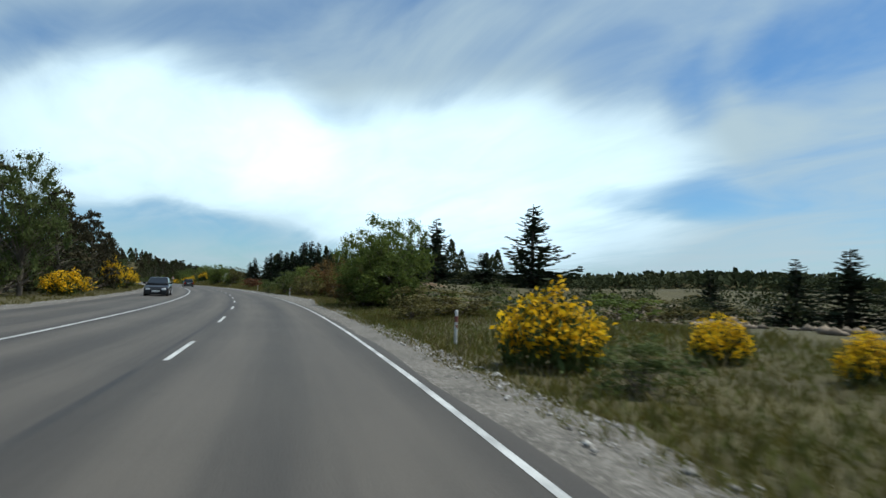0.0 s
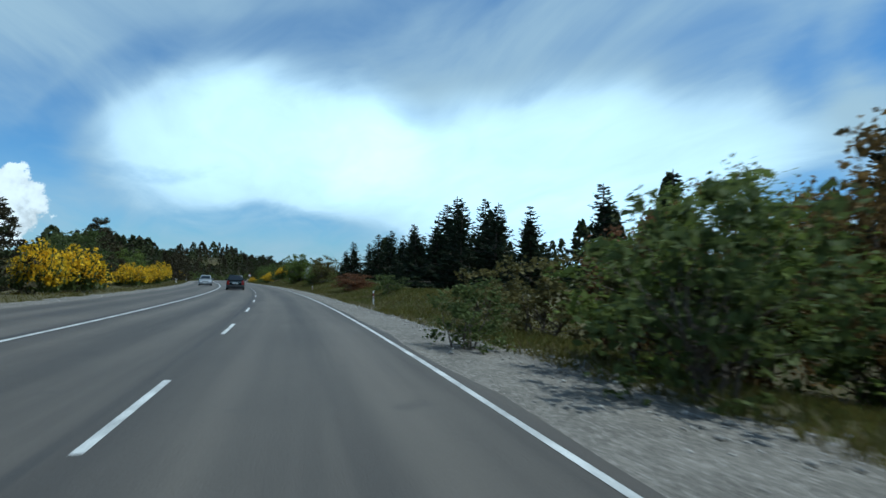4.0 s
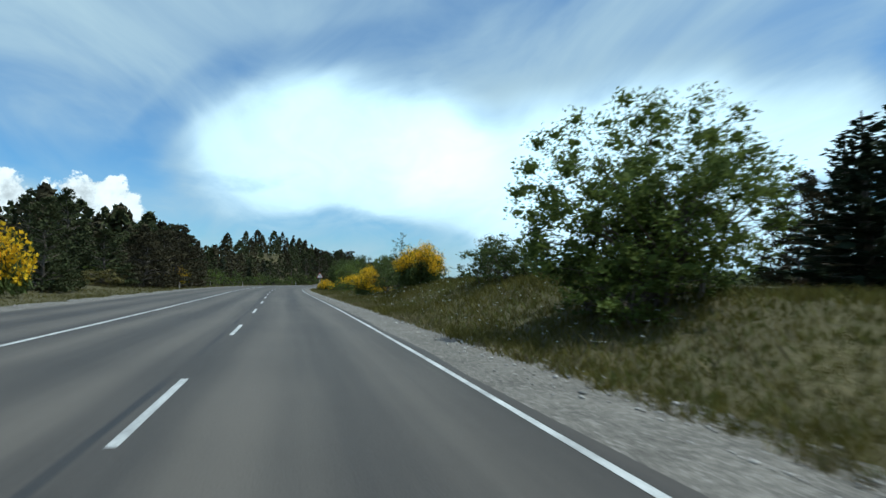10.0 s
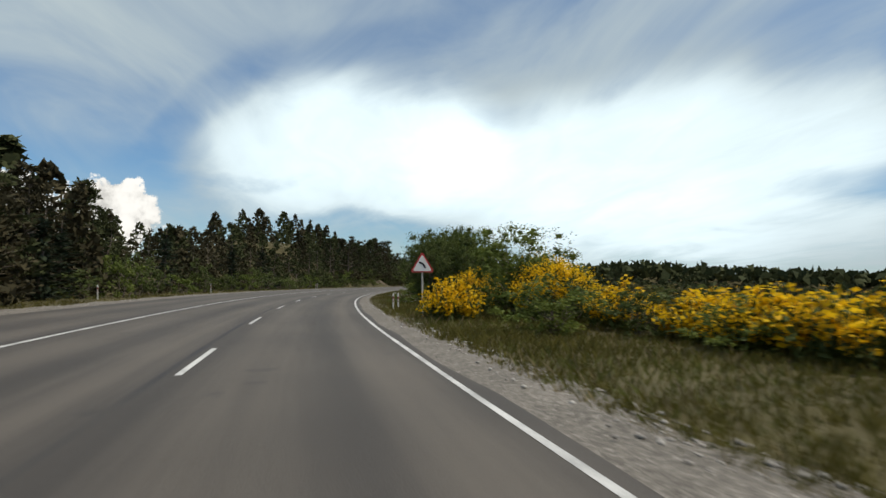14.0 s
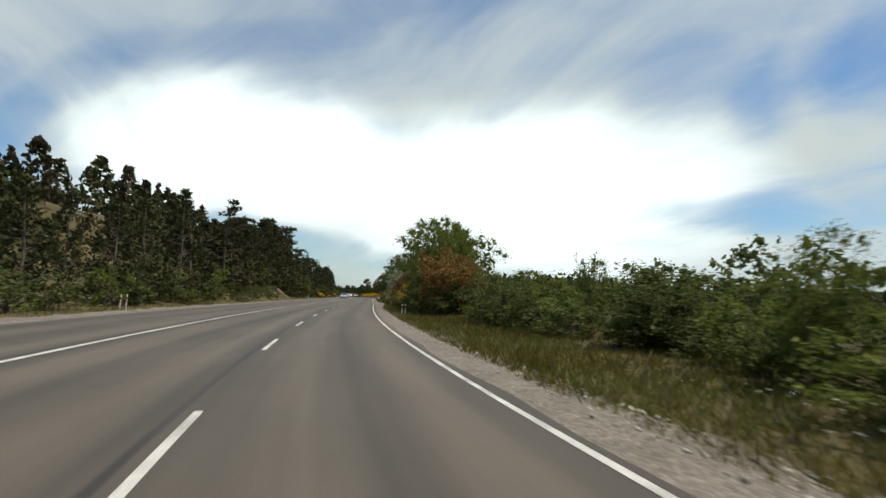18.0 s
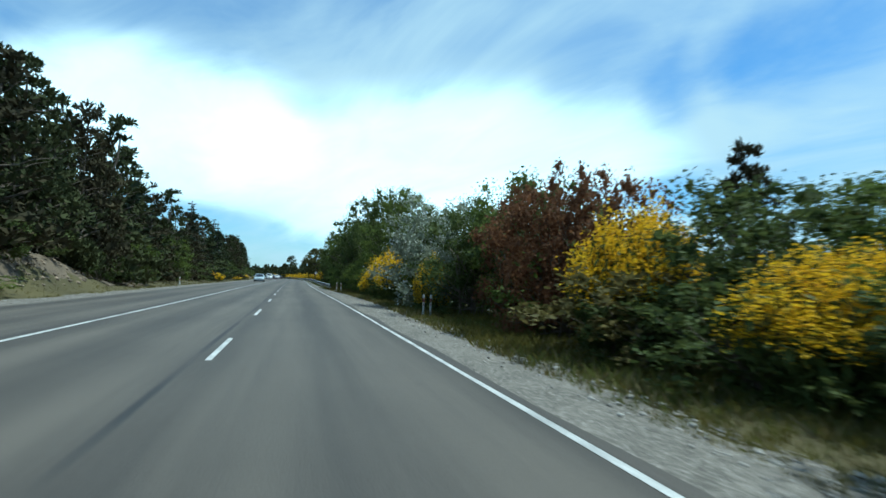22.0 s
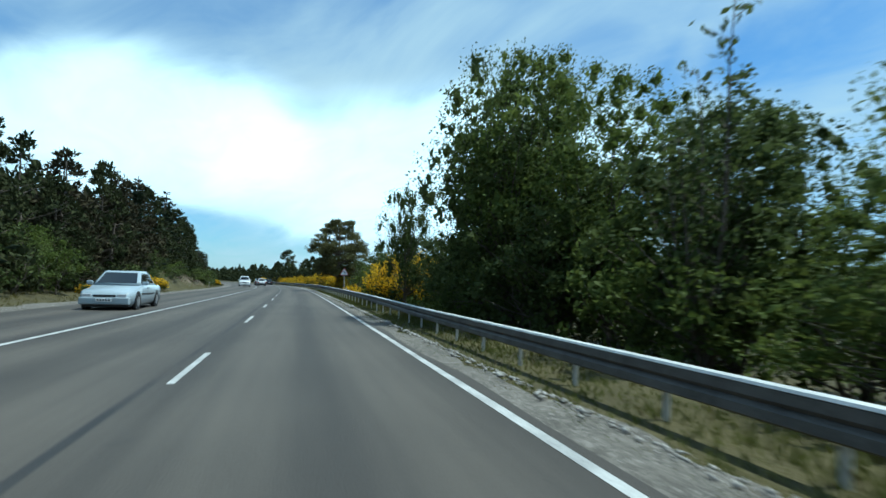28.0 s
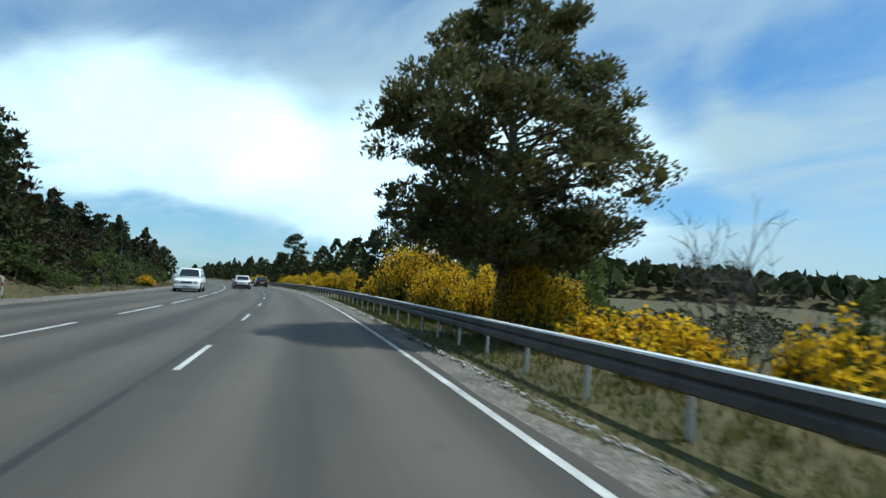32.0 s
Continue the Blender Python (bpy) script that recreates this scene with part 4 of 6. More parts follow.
KINDS["brown"] = ("brownish_bush", "dense bush with olive and orange brown leaves", "bush", 2.8, 3.2,
                  [lambda: proto_leafy(73, 2.8, 3.2, 150, 60, 0.044, LEAF_BROWN, stems=4, low=-0.12), lambda: proto_leafy(74, 2.8, 3.2, 150, 60, 0.044, LEAF_BROWN, stems=5, low=-0.12)])
KINDS["silverb"] = KINDS["silver"]
KINDS["leafL"] = (*KINDS["leaf"][:3], 8.5, 6.8, [lambda: proto_leafy(45, 8.5, 6.8, 185, 92, 0.058, LEAF_BUSH, low=0.0), lambda: proto_leafy(46, 8.5, 6.8, 185, 92, 0.058, LEAF_GREEN, stems=2, low=0.0)])
KINDS["leafbL"] = (*KINDS["leafb"][:3], 4.8, 4.4, [lambda: proto_leafy(57, 4.8, 4.4, 115, 60, 0.058, LEAF_BUSH, stems=5, low=-0.12), lambda: proto_leafy(58, 4.8, 4.4, 115, 60, 0.058, LEAF_GREEN, stems=5, low=-0.12)])
KINDS["oliveL"] = (*KINDS["olive"][:3], 4.8, 4.6, [lambda: proto_leafy(63, 4.8, 4.6, 130, 74, 0.052, LEAF_OLIVE, stems=5, low=-0.12)])
KINDS["broad"] = (*KINDS["leaf"][:3], 6.2, 7.0, [lambda: proto_leafy(47, 6.2, 7.0, 300, 85, 0.058, LEAF_GREEN, stems=4, low=-0.02)])
KINDS["broomf"] = (*KINDS["broom"][:3], 2.6, 2.8, [lambda: proto_broom(96, 2.6, 2.8, 105, 28, 84, petal=0.036), lambda: proto_broom(99, 2.6, 2.8, 100, 28, 78, petal=0.036, head=0.48)])
made_protos = {}
chance = random.Random(7)


def plant(kind, s, lat, width, top, rise=None, spin=None, variant=None):
    """One plant of that kind at a place along the road: its width and the height of its top over the road."""
    kind = "oliveL" if kind == "olive" and top > 3.2 else "leafL" if kind == "leaf" and top > 7.0 else "leafbL" if kind == "leafb" and (top > 3.5 or top > 2.4 and width > 3.7) else "broomf" if kind == "broom" and lat > 0 and top > 1.75 else kind
    name, label, category, own_h, own_w, makers = KINDS[kind]
    pick = chance.randrange(len(makers)) if variant is None else variant
    foot = at(s, lat)
    tall = max(0.5, top - foot.z)
    sideways, up = max(0.35, width / own_w), tall / own_h
    if kind == "conifer":
        sideways *= 1.22
    turn = chance.uniform(0, 360) if spin is None else spin
    where = pose(foot.x, foot.y, foot.z - 0.02, chance.uniform(-2, 2), chance.uniform(-2, 2), turn)
    key = (kind, pick)
    if key not in made_protos:
        root = tagged(new(name), label, category, "roadside " + category + " growth")
        for part_name, data, part_label in makers[pick]():
            part(part_name, data, root, part_label)
        made_protos[key] = root
        root.matrix_basis = where
    else:
        root = copy_thing(made_protos[key], where)
    root.scale = (sideways * chance.uniform(0.94, 1.06), sideways * chance.uniform(0.94, 1.06), up)
    return root



def woods(name, label, places, mat=None):
    """Far woods in one mesh: every tree a trunkless crown of a few hundred tufts, round or pointed."""
    r = np.random.default_rng(len(places))
    out = []
    for s, lat, width, tall, pointed in places:
        foot = at(s, lat)
        n = 420 if -24 < lat < 42 and (lat < 0 or pointed) else 180
        t = r.uniform(0.02, 1, n) ** (1.25 if pointed else 0.9)
        wide = width / 2 * ((1 - t) ** 0.85 + 0.04 if pointed else np.sin(math.pi * np.clip(t * 0.8 + 0.17, 0, 1)) * 0.95)
        a, q = r.uniform(0, 6.28, n), r.uniform(0.2, 1, n) ** 0.5
        c = np.stack([np.cos(a) * q * wide, np.sin(a) * q * wide, t * tall], 1)
        size = (0.06 if pointed else 0.075) * tall * (0.68 if n > 300 else 1.0)
        one = leaves(r, c, size, size * 0.62)
        one[:, :, 2] = np.maximum(one[:, :, 2], 0)
        out.append(one + np.array(foot))
    return tagged(new(name, quads(name, np.concatenate(out), mat or NEEDLE_PINE)), label, "woods", kind="stuff")

# Plants along the road, by place, width and top
plant("broom", 85.9, 9.1, 0.8, 0.8)
plant("leafb", 86.6, 6.2, 1.5, 0.7)
plant("broom", 88.1, 8.7, 1.0, 0.9)
plant("broom", 89.0, 6.1, 2.0, 1.3)
plant("olive", 101.0, 6.5, 2.3, 1.3)
plant("olive", 103.3, 9.0, 4.6, 1.2)
plant("broad", 112.1, 8.2, 5.8, 5.4)
plant("olive", 113.2, 7.0, 4.0, 1.4)
plant("leafb", 112.0, 7.0, 4.2, 2.9)
plant("leafb", 114.6, 8.6, 4.6, 3.8)
plant("leafb", 118.0, 8.1, 1.5, 1.4)
plant("oliveL", 127.2, 12.9, 3.0, 1.2)
plant("brown", 126.6, 13.8, 3.2, 1.5)
plant("leafb", 124.6, 12.0, 3.4, 1.4)
plant("sapling", 131.8, 17.6, 1.6, 2.7)
plant("leaf", 124.6, -13.0, 5.3, 9.7)
plant("broom", 129.8, -11.5, 3.9, 1.7)
plant("conifer", 131.4, 28.6, 7.4, 10.1)
plant("brown", 143.3, 14.0, 4.6, 4.2)
plant("brown", 143.8, 11.8, 4.2, 3.1)
plant("brown", 146.4, 12.6, 5.0, 4.5)
plant("conifer", 136.9, 25.9, 5.2, 5.2)
plant("conifer", 142.5, 22.7, 6.4, 9.2)
plant("pine", 135.9, -13.4, 6.8, 8.6, variant=2)
plant("brown", 149.2, 11.4, 4.8, 4.0)
plant("red", 152.5, 11.0, 4.4, 3.4)
plant("leafb", 146.0, 10.4, 3.2, 1.5)
plant("conifer", 146.4, 22.7, 5.6, 7.5)
plant("conifer", 149.5, 24.0, 5.0, 6.6)
plant("conifer", 156.2, 24.7, 5.2, 8.2)
plant("leafb", 144.4, 6.2, 3.0, 2.7)
plant("leafb", 146.7, 8.0, 4.6, 3.3)
plant("leafb", 149.7, 4.7, 1.8, 1.4)
plant("pine", 151.6, -13.2, 5.6, 8.4, variant=2)
plant("pine", 157.0, -15.2, 6.4, 7.4, variant=0)
plant("broom", 157.5, -12.0, 2.8, 3.7)
plant("conifer", 163.6, 20.2, 4.6, 7.5)
plant("conifer", 166.0, 18.0, 3.9, 7.0)
plant("pine", 164.4, -13.4, 5.4, 7.2, variant=2)
plant("pine", 172.0, -14.0, 5.2, 6.4, variant=0)
plant("leafb", 177.5, 8.6, 2.8, 1.8)
plant("broom", 180.5, -13.0, 3.4, 3.1)
plant("conifer", 182.6, 18.0, 3.9, 7.0)
plant("broom", 185.4, -12.0, 4.5, 3.0)
plant("conifer", 187.2, 17.1, 5.2, 9.2)
plant("conifer", 189.6, 22.1, 4.6, 8.2)
plant("red", 191.1, 8.5, 3.8, 2.0)
plant("leafb", 191.8, -14.0, 6.4, 5.2)
plant("conifer", 193.8, 20.0, 5.5, 9.9)
plant("conifer", 194.3, 18.1, 5.3, 9.4)
plant("conifer", 196.1, 16.2, 3.5, 6.2)
plant("conifer", 201.4, 17.1, 3.6, 6.4)
plant("conifer", 202.1, 20.2, 3.0, 5.3)
plant("leafb", 204.2, 12.0, 8.1, 0.8)
plant("conifer", 204.4, 20.0, 3.8, 6.8)
plant("broom", 206.0, -12.0, 3.6, 2.3)
plant("leafb", 206.7, 9.7, 1.0, 0.9)
plant("conifer", 208.7, 20.1, 2.6, 4.7)
plant("conifer", 212.5, 20.1, 2.7, 4.9)
plant("conifer", 215.1, 20.0, 3.2, 5.8)
plant("olive", 216.4, 9.3, 4.5, 4.4)
plant("conifer", 217.1, 20.1, 4.4, 7.8)
plant("conifer", 218.3, 23.1, 3.9, 6.9)
plant("leafb", 220.3, 8.5, 3.3, 2.8)
plant("broom", 220.7, -12.6, 2.4, 2.0)
plant("conifer", 221.6, 20.0, 5.3, 8.1)
plant("silver", 222.3, 9.0, 3.9, 3.2)
plant("conifer", 223.4, 22.1, 4.1, 7.4)
plant("conifer", 224.7, 15.1, 4.0, 7.2)
plant("conifer", 225.3, 19.1, 4.8, 8.6)
plant("conifer", 225.9, 24.0, 4.7, 8.4)
plant("pine", 228.5, 16.0, 2.9, 5.7)
plant("conifer", 229.6, 22.1, 5.4, 9.7)
plant("broom", 230.0, -12.5, 3.2, 2.5)
plant("conifer", 231.5, 22.1, 5.0, 8.9)
plant("leafb", 237.3, -17.0, 7.2, 5.5)
plant("broad", 239.0, 9.0, 6.4, 5.7)
plant("leafb", 238.0, 8.0, 2.6, 2.3)
plant("leafb", 240.2, 8.4, 2.8, 2.7)
plant("conifer", 240.1, 17.2, 3.8, 6.7)
plant("conifer", 242.9, 22.1, 4.6, 8.3)
plant("pine", 243.4, 18.2, 2.8, 5.5)
plant("broom", 246.4, -13.0, 3.6, 3.1)
plant("conifer", 246.8, 24.1, 4.6, 8.3)
plant("leafb", 250.6, 10.2, 2.8, 3.6)
plant("leafb", 252.8, 10.1, 2.9, 3.2)
plant("pine", 254.1, -14.1, 3.1, 6.3)
plant("conifer", 260.3, 16.1, 3.3, 5.9)
plant("broom", 262.3, -13.0, 3.4, 3.6)
plant("broomt", 262.7, 9.4, 3.5, 3.7)
plant("pine", 265.8, 15.0, 2.2, 4.2)
plant("sapling", 266.8, 9.6, 1.1, 3.9)
plant("leafb", 267.1, 10.2, 2.6, 2.2)
plant("leafb", 267.5, 9.1, 3.4, 2.3)
plant("sapling", 268.5, 9.1, 1.8, 4.8)
plant("leafb", 271.6, 9.0, 2.7, 3.6)
plant("pine", 273.8, -15.1, 5.5, 6.7)
plant("broom", 275.3, 8.0, 2.6, 2.5)
plant("pine", 276.3, -17.0, 4.9, 7.5)
plant("pine", 278.5, 13.0, 4.1, 4.4)
plant("broom", 280.4, 11.9, 0.9, 0.6)
plant("broom", 281.4, 10.2, 1.3, 0.8)
plant("broom", 281.7, 12.7, 2.2, 1.2)
plant("silverb", 281.0, 11.6, 2.0, 1.1)
plant("broom", 283.6, 10.3, 2.3, 1.5)
plant("pine", 291.4, -16.1, 6.8, 5.9)
plant("broom", 296.2, 10.9, 2.9, 1.3)
plant("pine", 300.1, -22.0, 9.0, 10.9)
plant("leafb", 300.9, 8.0, 2.8, 1.5)
plant("pine", 304.6, -16.1, 7.0, 7.2, variant=2)
plant("broom", 305.4, 9.9, 3.4, 2.1)
plant("leaf", 307.5, 9.6, 4.6, 3.6, variant=1)
plant("broom", 306.0, 6.3, 2.4, 1.4)
plant("pine", 308.5, -12.8, 7.4, 8.2, variant=2)
plant("broom", 309.3, -12.5, 3.0, 2.8)
plant("broom", 310.1, 11.1, 3.1, 2.5)
plant("broom", 311.3, -13.0, 2.4, 2.6)
plant("pine", 315.5, -15.1, 8.3, 8.8, variant=0)
plant("broom", 316.0, 7.8, 1.3, 0.9)
plant("leafb", 316.0, 9.6, 1.8, 2.2)
plant("leaf", 319.7, 9.6, 4.0, 4.4)
plant("leafb", 320.1, 6.3, 1.8, 0.7)
plant("leaf", 322.2, 8.0, 3.8, 4.0)
plant("leaf", 322.3, 8.2, 2.4, 4.2)
plant("leaf", 328.6, 8.6, 4.4, 5.3)
plant("leaf", 338.9, 8.8, 4.9, 5.1, variant=3)
plant("leafb", 345.4, 8.6, 2.8, 3.0)
plant("leafb", 350.2, 7.8, 2.9, 1.3)
plant("leaf", 352.6, 8.9, 1.7, 2.6)
plant("leafb", 360.2, 11.0, 5.1, 2.8)
plant("leafb", 368.1, 9.2, 2.3, 2.1)
plant("leafb", 368.8, 19.8, 3.8, 2.8)
plant("leafb", 370.3, 9.0, 2.0, 2.6)
plant("leafb", 371.6, 17.3, 5.7, 3.3)
plant("leafb", 373.7, 9.0, 3.0, 2.8)
plant("sapling", 373.7, 14.1, 1.0, 4.0)
plant("sapling", 375.0, 14.2, 1.0, 4.0)
plant("leafb", 375.3, 15.2, 3.0, 3.9)
plant("leafb", 380.6, 13.3, 6.1, 3.4)
plant("orange", 383.3, 9.0, 3.6, 4.4)
plant("leafb", 383.3, 11.2, 2.0, 2.7)
plant("orange", 385.6, 8.1, 4.1, 5.2)
plant("leaf", 392.2, 8.6, 5.4, 8.0)
plant("leaf", 403.6, 8.8, 7.4, 9.4)
plant("broomt", 409.8, 7.5, 2.8, 1.8)
plant("broomt", 414.2, 7.5, 2.9, 2.8)
plant("olive", 413.6, 6.7, 3.4, 1.9)
plant("leafb", 410.2, 6.9, 3.0, 1.5)
plant("red", 417.4, 7.4, 2.8, 4.3)
plant("pine", 415.2, 11.1, 2.4, 4.7)
plant("red", 417.3, 9.1, 3.4, 4.5)
plant("red", 420.6, 8.0, 3.6, 4.3)
plant("leafb", 425.0, 7.6, 4.2, 4.6)
plant("broom", 427.5, 6.6, 1.7, 2.2)
plant("silver", 431.0, 7.5, 5.6, 5.2)
plant("silver", 427.4, 8.4, 4.4, 4.9)
plant("broomt", 440.6, 7.3, 4.0, 3.0)
plant("broomt", 437.4, 7.4, 3.2, 2.8)
plant("broom", 445.2, 6.9, 2.6, 2.3)
plant("pine", 445.3, 12.1, 4.6, 6.3)
plant("leaf", 451.5, 10.2, 7.4, 8.7)
plant("leaf", 455.8, 8.6, 3.5, 6.4)
plant("leaf", 465.0, 9.4, 6.4, 10.8)
plant("leaf", 471.3, 9.2, 4.4, 8.0)
plant("sapling", 500.7, 8.1, 2.4, 6.1)
plant("leaf", 511.5, 8.6, 6.6, 10.0)
plant("leafb", 517.5, 8.6, 3.2, 4.4)
plant("broom", 526.4, 7.2, 4.2, 2.7)
plant("broom", 529.2, 7.4, 2.6, 2.0)
plant("broom", 524.6, 8.4, 3.4, 2.8)
plant("leaf", 520.8, 6.7, 3.0, 6.3, variant=2)
plant("sapling", 528.6, 8.6, 1.8, 4.9)
plant("leafb", 533.0, 8.0, 3.3, 3.0)
plant("leafb", 538.5, 8.6, 4.2, 3.9)
plant("leaf", 539.2, 8.3, 2.6, 4.8, variant=2)
plant("bareleaf", 545.2, 8.6, 5.7, 4.0)
plant("leafb", 541.2, 9.2, 4.4, 3.9)
plant("leafb", 543.6, 8.7, 4.0, 3.3)
plant("leafb", 546.8, 8.9, 3.6, 2.8)
plant("leafb", 550.2, 9.0, 2.8, 2.1)
plant("bare", 546.6, 8.5, 3.8, 4.0)
plant("bare", 550.8, 8.7, 2.6, 3.1)
plant("broom", 557.7, 9.1, 1.7, 1.1)
plant("leafb", 559.7, 12.1, 1.3, 1.8)
plant("bare", 559.6, 9.2, 3.6, 2.9)
plant("broom", 561.8, 9.1, 2.5, 0.9)
plant("broom", 564.8, 7.2, 1.8, 2.2)
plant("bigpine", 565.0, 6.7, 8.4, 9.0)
plant("leafb", 568.4, 11.0, 2.4, 2.7)
plant("broom", 577.9, 7.2, 4.1, 3.6)
plant("pine", 590.0, 7.8, 4.6, 7.6)
plant("broom", 600.9, 7.0, 2.4, 2.4)
plant("broom", 625.6, 7.5, 3.2, 2.4)
plant("broom", 642.1, 7.0, 2.2, 1.6)
plant("pine", 663.0, 10.0, 9.0, 10.1)


# The wood on the left-hand slope, and growth behind the first rows ---------------
r = np.random.default_rng(5)
TREETOPS = np.array([(318, 5.4), (343, 5.4), (355, 6.2), (367, 6.8), (382, 7.2), (391, 8.8), (400, 9.8), (413, 10.6), (421, 11.6), (430, 11.8), (440, 12.6), (455, 12.4), (462, 10.6), (468, 9.8), (475, 10.6), (482, 9.4), (493, 10.4), (505, 11.2), (522, 10.6), (532, 8.4), (543, 9.6), (552, 10.6), (569, 11.3), (584, 10.2), (590, 9.4), (594, 6.6), (612, 6.6), (660, 6.4)])
for s in np.arange(318, 664, 5.0):
    for lat in (-13.4,):
        ss, ll = s + r.uniform(-2.0, 2.0), lat + r.uniform(-0.9, 0.9)
        foot = float(ground_z(ss, ll))
        crest = float(np.interp(ss, *TREETOPS.T)) * r.uniform(0.82, 1.07) * (1.09 if 462 < ss < 575 else 1.0 if ss < 575 else 0.9)
        tall = max(4.2, crest - foot)
        plant("farfir" if r.uniform() < 0.30 else "far", ss, ll, max(3.6, tall * r.uniform(0.5, 0.75)), foot + tall)
slope = []
for s in np.arange(300, 700, 5.0):
    for lat in (-17.5, -22.0, -27.0, -34.0, -42.0):
        slope.append((s + r.uniform(-2.5, 2.5), lat + r.uniform(-4, 4), r.uniform(3.8, 5.6), r.uniform(5.5, 8.0) * float(np.interp(s, [300, 335, 345, 365, 385, 400, 415], [0.95, 0.95, 0.65, 0.78, 0.68, 0.85, 1.0])), r.uniform() < 0.65))
for s in np.arange(314, 344, 4.0):
    for lat in (-27.0, -33.0, -40.0):
        slope.append((s + r.uniform(-2, 2), lat + r.uniform(-2.5, 2.5), r.uniform(5.0, 6.5), r.uniform(8.0, 10.5), r.uniform() < 0.5))
woods("wooded_slope", "dark pine wood covering the slope beside the road", slope[::2])
woods("brown_slope", "brownish pine wood covering the slope beside the road", slope[1::2], NEEDLE_BROWN)
for s in np.concatenate([np.arange(324, 424, 3.2), np.arange(424, 640, 5.5)]):
    ss, ll = s + r.uniform(-2.2, 2.2), r.uniform(-12.6, -11.4)
    if 552 < ss < 580:
        continue
    plant("thicket", ss, ll, r.uniform(2.8, 4.4), float(ground_z(ss, ll)) + r.uniform(1.6, 3.4))
low = []
for s in np.arange(10, 318, 6.0):
    for lat in (-24.0, -32.0, -42.0, -56.0):
        ss = s + r.uniform(-3, 3)
        low.append((ss, lat + r.uniform(-4, 4), r.uniform(3.5, 6.0), r.uniform(2.2, 6.2) * float(np.interp(ss, [0, 120, 160, 260, 318], [1.2, 1.2, 0.9, 1.0, 1.4])), r.uniform() < 0.35))
woods("low_wood", "low dark scrub wood behind the verge", low[::2])
woods("brown_wood", "brownish dark scrub wood behind the verge", low[1::2], NEEDLE_BROWN)
for s in np.arange(60, 320, 6.0):
    ss, ll = s + r.uniform(-3, 3), r.uniform(-19.5, -15.0)
    plant("thicket" if r.uniform() < 0.7 else "olive", ss, ll, r.uniform(2.8, 4.8), float(ground_z(ss, ll)) + r.uniform(1.6, 3.2))
behind = []
for s in np.arange(154, 244, 4.0):
    for lat in (25.0, 31.0, 39.0):
        behind.append((s + r.uniform(-2, 2), lat + r.uniform(-3, 3), r.uniform(3.4, 5.0), r.uniform(5.0, 8.0), True))
woods("fir_wood", "dark fir wood behind the roadside trees", behind)
scrub = []
for s in np.arange(20, 150, 5.0):
    for lat in (34.0, 44.0, 56.0, 75.0):
        scrub.append((s + r.uniform(-3, 3), lat + r.uniform(-5, 5), r.uniform(3.0, 5.5), r.uniform(0.8, 2.2), r.uniform() < 0.2))
for s in np.arange(98, 138, 3.2):
    for lat in (15.0, 19.0, 23.5, 29.0, 35.0) if s < 122 else (29.0, 35.0):
        scrub.append((s + r.uniform(-1.5, 1.5), lat + r.uniform(-2, 2), r.uniform(2.0, 4.0), r.uniform(0.6, 1.5), False))
for s in np.arange(258, 400, 5.0):
    for lat in (26.0, 36.0, 48.0, 62.0, 80.0):
        scrub.append((s + r.uniform(-3, 3), lat + r.uniform(-5, 5), r.uniform(3.5, 6.0), r.uniform(1.8, 3.4), r.uniform() < 0.1))
for s in np.arange(540, 600, 6.0):
    for lat in (18.0, 26.0, 38.0):
        scrub.append((s + r.uniform(-3, 3), lat + r.uniform(-3, 3), r.uniform(2.5, 4.5), r.uniform(0.8, 1.8), False))
for s in np.arange(548, 612, 4.0):
    for lat in (12.5, 16.0, 20.0, 25.0, 31.0):
        scrub.append((s + r.uniform(-2, 2), lat + r.uniform(-1.5, 1.5), r.uniform(2.0, 3.6), r.uniform(0.6, 1.5), False))
woods("far_scrub", "low dark scrub over the open ground", scrub)
for s in np.arange(268, 330, 4.0):
    ss, ll = s + r.uniform(-2, 2), r.uniform(11.5, 15.0)
    plant("thicket" if r.uniform() < 0.6 else "olive", ss, ll, r.uniform(2.6, 4.0), float(ground_z(ss, ll)) + r.uniform(0.9, 1.7))
for s in np.arange(322, 402, 4.6):
    ss, ll = s + r.uniform(-2, 2), r.uniform(12.5, 17)
    plant("thicket", ss, ll, r.uniform(3.2, 5), float(ground_z(ss, ll)) + r.uniform(2.4, 3.6))
for s in np.arange(404, 552, 4.4):
    ss, ll = s + r.uniform(-2, 2), 11.5 + r.uniform(-1.2, 1.2)
    tall = r.uniform(3.2, 5.4) * (0.72 if s < 446 or s > 514 else 1.0)
    plant("leaf" if r.uniform() < 0.5 else "leafb", ss, ll, r.uniform(3.6, 5.0), float(ground_z(ss, ll)) + tall)
ahead = []
for s in np.arange(578, 900, 5.5):
    for lat in (11.0, 17.0, 25.0, 36.0):
        if s < 612 and lat > 12:
            continue
        ahead.append((s + r.uniform(-3, 3), lat + r.uniform(-2, 2), r.uniform(4, 6), r.uniform(3.6, 7.2) * (1.0 if lat < 12 else 0.55 if s < 660 else 0.9), r.uniform() < 0.15))
for s in np.arange(664, 900, 5.5):
    for lat in (-13.5, -20.0, -29.0):
        ahead.append((s + r.uniform(-3, 3), lat + r.uniform(-2, 2), r.uniform(4, 6), r.uniform(4.5, 7.5), r.uniform() < 0.15))
woods("wood_ahead", "dark wood on both sides of the road ahead", ahead)
for s in np.arange(604, 690, 5.5):
    plant("broom", s + r.uniform(-2, 2), r.uniform(6.0, 8.0), r.uniform(1.8, 3.0), r.uniform(1.3, 2.2))
for s in np.arange(30, 86, 8.0):
    plant("thicket", s, r.uniform(9, 14), 3.5, r.uniform(2, 3.5))


